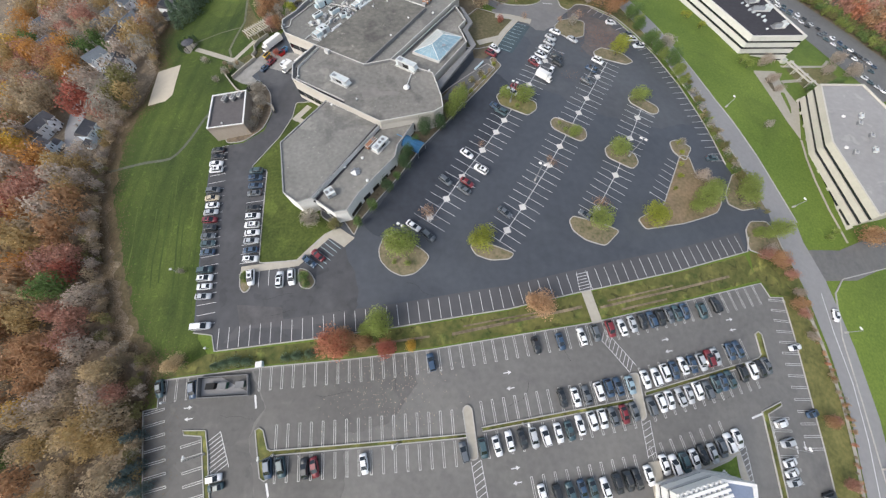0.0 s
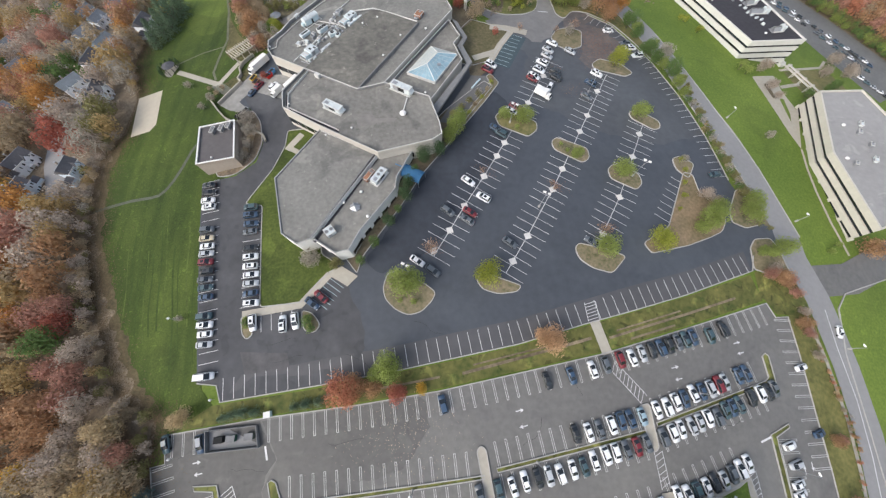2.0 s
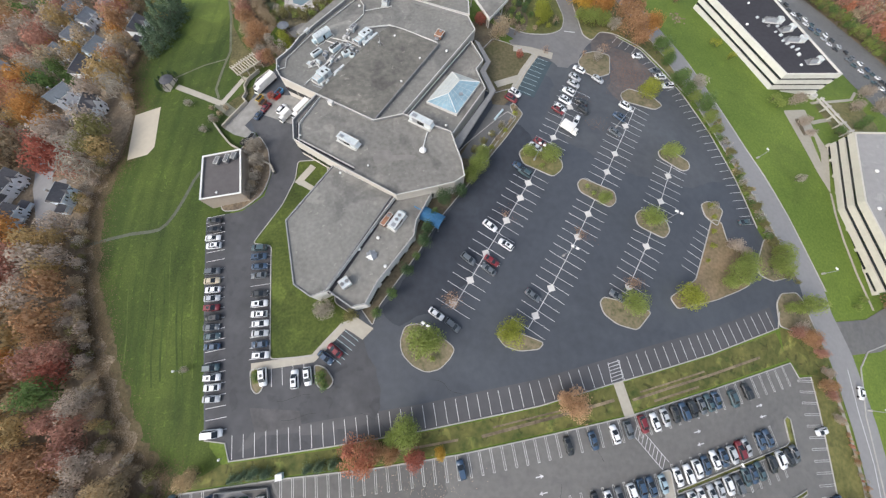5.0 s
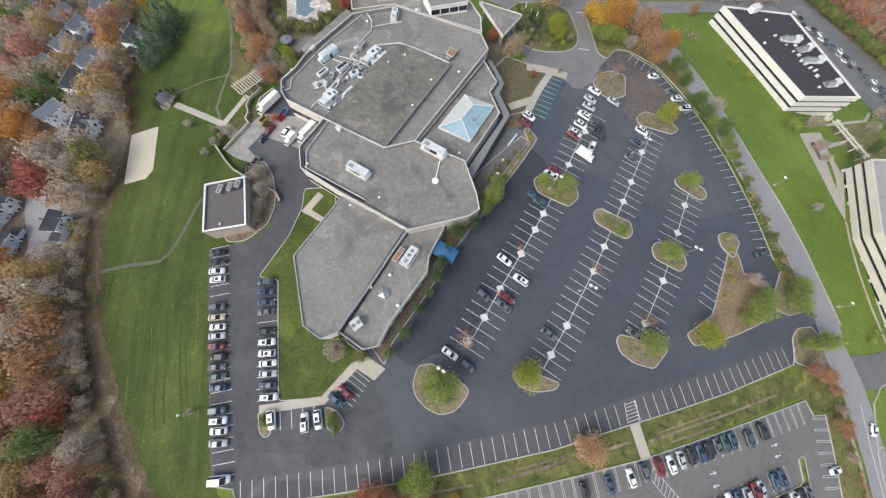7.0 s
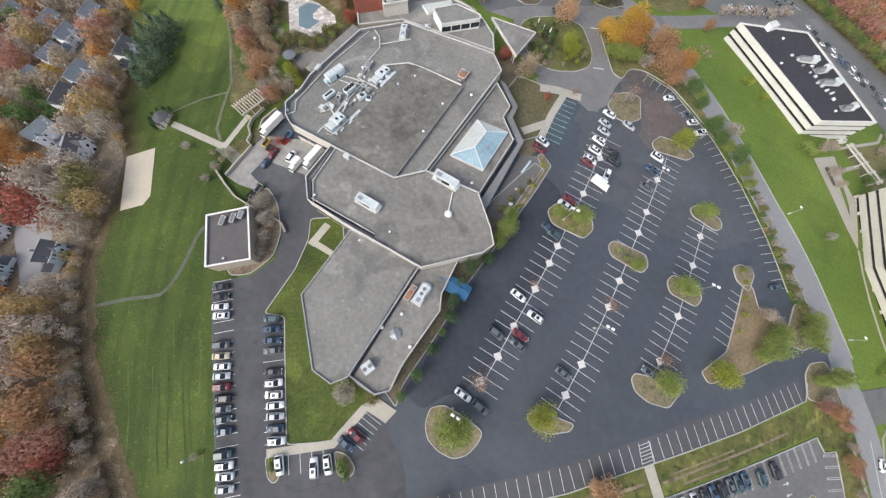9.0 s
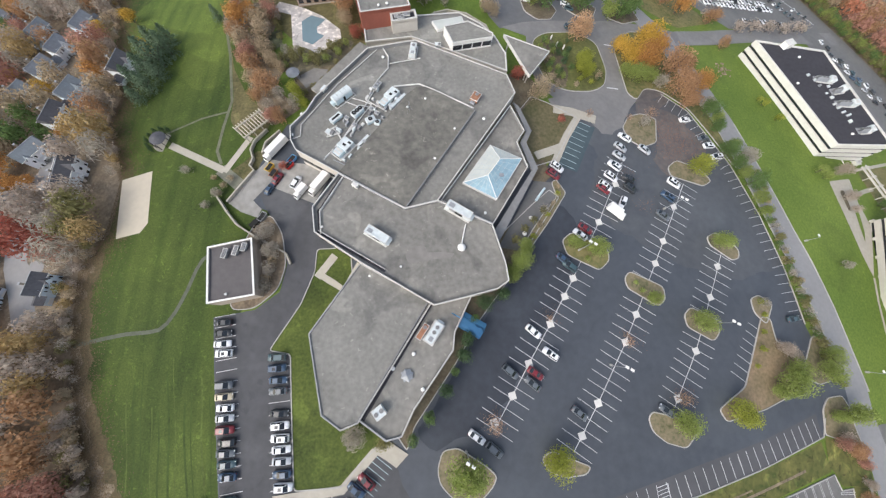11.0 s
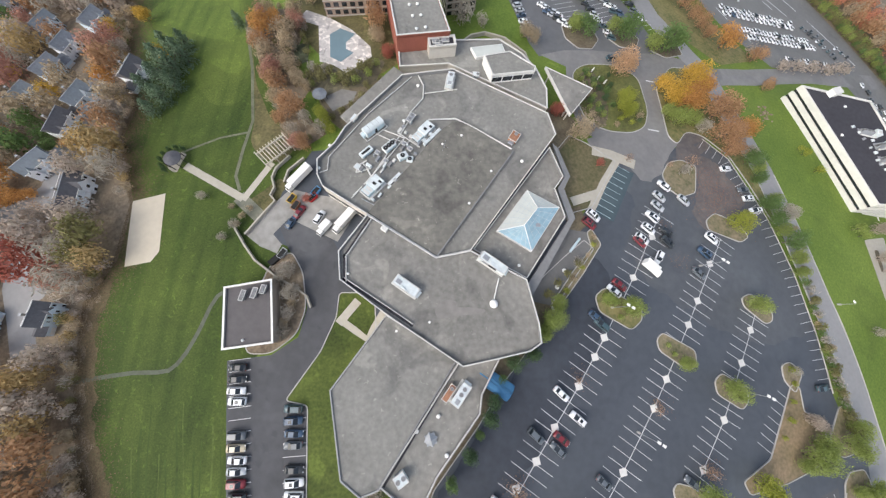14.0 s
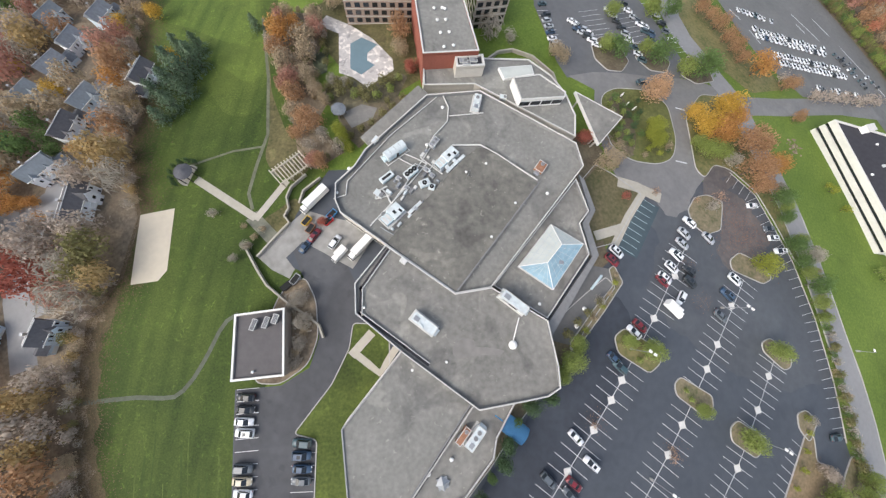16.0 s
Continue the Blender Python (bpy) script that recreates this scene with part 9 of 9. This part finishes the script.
mass("east_hedge", east_hedge, "thick muted green hedge along the parking road")
mass("east_woods", pts, "rust coloured woods behind a green hedge")

# ---- small things ----
def light_pole(x, y, turn, height=7.2, label="tall grey car park light pole with two heads"):
    u = thing("light_pole", (0, 0, 0), 0, label, "light pole", "light poles")
    u.matrix_basis = stand(x, y, turn, 0.1, False)
    bm = bmesh.new()
    tube(bm, (0, 0, 0), (0, 0, 0.7), 0.3, n=10)
    part("footing", bm, M_KERB, u)
    bm = bmesh.new()
    tube(bm, (0, 0, 0.7), (0, 0, height), 0.1, 0.07, 8)
    part("pole", bm, M_GALV, u)
    wide = 0.3 if height > 6.5 else 0.16
    for s in ((1, -1) if height > 6.5 else (1,)):
        h = part("lamp_head", boxes((-wide, s * 0.25 - (0.0 if s > 0 else 0.8), height - 0.1, wide, s * 0.25 + (0.8 if s > 0 else 0), height + 0.12), bevel=0.05), M_WHITE, u)
        part("lens", boxes((-0.22, s * 0.3 - (0.0 if s > 0 else 0.6), height - 0.14, 0.22, s * 0.3 + (0.6 if s > 0 else 0), height - 0.1)), M_LAMP, h)


for x, y in [(26.2, 50.1), (56.1, 59.8), (-10.4, 32.5), (49.3, 92.0), (21.4, 79.2)]:
    light_pole(x, y, 60)
for x, y in [(97.6, 84.0), (106.1, 45.7), (106.8, 9.2), (103.7, -21.6)]:
    light_pole(x, y, 20, 3.8, "slim grey street light pole beside the road")
for x, y in [(-37.2, -17.2), (-10.1, -15.0), (17.7, -11.1), (-52.9, -17.2), (59.2, 0.9), (78.7, -16.4)]:
    light_pole(x, y, 10, 6.0, "slim pole light on a grass strip")

def post_light(x, y, height, label):
    u = thing("post_light", (x, y, ground(x, y)), 0, label, "post light", "post lights")
    bm = bmesh.new()
    tube(bm, (0, 0, -0.2), (0, 0, height), 0.06, 0.05, 8)
    part("post", bm, M_GALV, u)
    bm = bmesh.new()
    bmesh.ops.create_uvsphere(bm, u_segments=12, v_segments=8, radius=0.3, matrix=Matrix.Translation((0, 0, height + 0.2)))
    part("globe", bm, M_WHITE, u, "white globe", True)


for x, y, h in ((-69.2, 23.6, 3.0), (-56.9, 4.8, 1.0), (-64.6, -7.0, 1.2)):
    post_light(x, y, h, "white globe light on a slim post in the grass")

# round pavilion with dark conifers
for x, y in [(-94.7, 112.0)]:
    u = thing("pavilion", (x, y, ground(x, y)), 0, "round grey-roofed pavilion at the end of the path", "pavilion")
    bm = bmesh.new()
    tube(bm, (0, 0, -0.3), (0, 0, 0.12), 2.9, n=24)
    part("base", bm, M_WALK, u)
    bm = bmesh.new()
    tube(bm, (0, 0, 2.3), (0, 0, 3.0), 2.2, 0.3, 16)
    part("roof", bm, mat("slate_shingles", (0.09, 0.09, 0.1), vary=0.25, small=2.0, large=0.3), u)
    for i in range(8):
        a = i * math.tau / 8
        bm = bmesh.new()
        tube(bm, (2.3 * math.cos(a), 2.3 * math.sin(a), 0.1), (2.3 * math.cos(a), 2.3 * math.sin(a), 2.4), 0.1, n=6)
        part("post", bm, M_TYRE, u)
    for i in range(7):
        a = 1.2 + i * 0.5
        tree(x + 3.6 * math.cos(a), y + 3.6 * math.sin(a), 0.8, "dark", "behind the pavilion", "shrub", 2.2)

for x, y in [(-59.7, 134.5)]:
    u = thing("shelter", (x, y, ground(x, y)), 0, "round grey-roofed garden shelter on the terrace", "shelter")
    bm = bmesh.new()
    tube(bm, (0, 0, 1.9), (0, 0, 2.5), 2.0, 0.2, 16)
    part("roof", bm, M_SHINGLE, u)
    for i in range(5):
        a = i * math.tau / 5
        bm = bmesh.new()
        tube(bm, (1.7 * math.cos(a), 1.7 * math.sin(a), -0.2), (1.7 * math.cos(a), 1.7 * math.sin(a), 2.0), 0.09, n=6)
        part("post", bm, M_TYRE, u)

# pergola over the path
PG = [(-71.1, 112.3), (-65.3, 118.6)]
px0, py0 = (PG[0][0] + PG[1][0]) / 2, (PG[0][1] + PG[1][1]) / 2
u = thing("pergola", (px0, py0, ground(px0, py0)), heading(*PG), "pale slatted timber pergola", "pergola")
L = math.dist(*PG) / 2
for s in (1, -1):
    part("side_beam", boxes((-L, s * 2.0 - 0.12, 2.4, L, s * 2.0 + 0.12, 2.7)), M_TIMBER, u)
    for k in range(4):
        xx = -L + 0.4 + k * (2 * L - 0.8) / 3
        part("post", boxes((xx - 0.13, s * 2.0 - 0.13, -0.6, xx + 0.13, s * 2.0 + 0.13, 2.4)), M_TIMBER, u)
n = int(2 * L / 0.8)
for k in range(n + 1):
    xx = -L + k * 2 * L / n
    part("slat", boxes((xx - 0.12, -2.6, 2.7, xx + 0.12, 2.6, 2.9)), M_TIMBER, u)

# retaining walls round the yard
for line in ([(-64.9, 115.0), (-67.9, 111.1), (-68.4, 108.3), (-67.3, 105.5), (-67.9, 103.3), (-66.4, 101.8), (-69.5, 97.0), (-72.2, 92.6)], [(-75.1, 94.1), (-71.7, 89.7), (-68.5, 86.1), (-62.8, 82.5), (-57.3, 79.7), (-54.8, 78.2), (-53.4, 75.5)], [(-65.0, 107.1), (-64.6, 110.5), (-61.1, 114.5)]):
    structure("retaining_wall", band(line, 0.4, 0.0, 1.1, step=2), M_WALK, "pale concrete retaining wall", "wall")
structure("curved_wall", band([(-19.8, 159.5), (-16.8, 162.9), (-12.3, 164.7), (-6.0, 163.3), (0.5, 157.9), (1.5, 154.6)], 0.5, 0.0, 1.2, step=2), M_WALK, "pale curved garden wall", "wall")

# bin enclosure in the lower car park
EN = [(-57.1, -1.6), (-45.6, -0.9), (-44.4, -5.4), (-56.0, -6.0)]
e0 = ccw(EN)
cx, cy = sum(p[0] for p in EN) / 4, sum(p[1] for p in EN) / 4
zg = ground(cx, cy)
u = tagged(new("bin_enclosure"), "walled bin enclosure with dark floor and containers", "enclosure")
part("wall", ring(e0, 0.16, zg - 0.4, zg + 1.3), M_DARKCOP, u)
part("floor", prism(inset(e0, 0.35), zg - 0.1, zg + 0.25), M_ROAD, u)
for (x, y), tone in zip([(-53.6, -3.5), (-50.9, -3.4), (-46.9, -3.1)], (M_TYRE, mat("green_paint", (0.04, 0.1, 0.07)), mat("grey_green_paint", (0.12, 0.15, 0.13)))):
    b = thing("bin_container", (x, y, zg + 0.25), heading(EN[0], EN[1]), "large dark waste container with a lid", "bin", "waste containers")
    part("body", boxes((-0.95, -0.65, 0, 0.95, 0.65, 1.0), bevel=0.05), tone, b)
    part("lid", boxes((-1.0, -0.7, 1.0, 1.0, 0.7, 1.1), bevel=0.03), M_DARKCOP if tone is not M_TYRE else M_TYRE, b)
for x, y in [(-43.1, 1.2)]:
    b = thing("utility_box", (x, y, ground(x, y)), 10, "pale utility cabinet on the grass", "cabinet")
    part("body", boxes((-0.7, -0.6, -0.2, 0.7, 0.6, 1.1), bevel=0.05), M_METAL, b)
    part("lid", boxes((-0.75, -0.65, 1.1, 0.75, 0.65, 1.18)), M_WHITE, b)
# trellis walk between the office blocks
TW = [(137.4, 113.6), (142.6, 97.4)]
d = (Vector(TW[1]) - Vector(TW[0]))
u = thing("trellis_walk", (*TW[0], ground(*TW[0])), heading(*TW), "pale framed trellis walk between the office blocks", "trellis")
for s in (-0.9, 0.9):
    part("rail", boxes((0, s - 0.3, 1.8, d.length, s + 0.3, 2.1)), M_CONC, u)
for k in range(5):
    xx = d.length * (0.05 + 0.225 * k)
    part("cross_beam", boxes((xx - 0.35, -1.4, 2.1, xx + 0.35, 1.4, 2.3)), M_CONC, u)
    for s in (-0.9, 0.9):
        part("post", boxes((xx - 0.15, s - 0.15, -2.0, xx + 0.15, s + 0.15, 1.8)), M_CONC, u)

# white sculptures and a rock garden
for x, y in [(22.9, 154.4), (24.4, 151.3), (26.6, 150.1)]:
    u = thing("sculpture", (x, y, ground(x, y)), 0, "slim white abstract sculpture on the entrance lawn", "sculpture", "sculptures")
    bm = bmesh.new()
    for z0, z1, r0, r1 in ((0, 0.2, 0.35, 0.35), (0.2, 0.9, 0.16, 0.28), (0.9, 1.6, 0.28, 0.2), (1.6, 2.0, 0.2, 0.04)):
        tube(bm, (0, 0, z0), (0, 0, z1), r0, r1, 12)
    part("figure", bm, M_WHITE, u)
rocks = random.Random(5)
bm = bmesh.new()
for cx, cy, n, sp in [(x, y, 40, 3.2) for x, y in [(89.5, 150.9), (18.9, 137.3), (22.8, 134.9)]]:
    for _ in range(n):
        x, y = rocks.gauss(cx, sp * 0.5), rocks.gauss(cy, sp * 0.5)
        m = Matrix.Translation((x, y, ground(x, y) + 0.15)) @ Matrix.Rotation(rocks.uniform(0, 6), 4, "Z") @ Matrix.Diagonal((rocks.uniform(0.2, 0.5), rocks.uniform(0.2, 0.4), 0.22, 1))
        bmesh.ops.create_icosphere(bm, subdivisions=1, radius=1, matrix=m)
tagged(mesh_ob("garden_rocks", bm, mat("field_stone", (0.22, 0.175, 0.125), vary=0.25, small=2.0, large=0.5, per="island", spread=0.3)), "tan field stones in the garden beds", "rocks", "", "stuff")
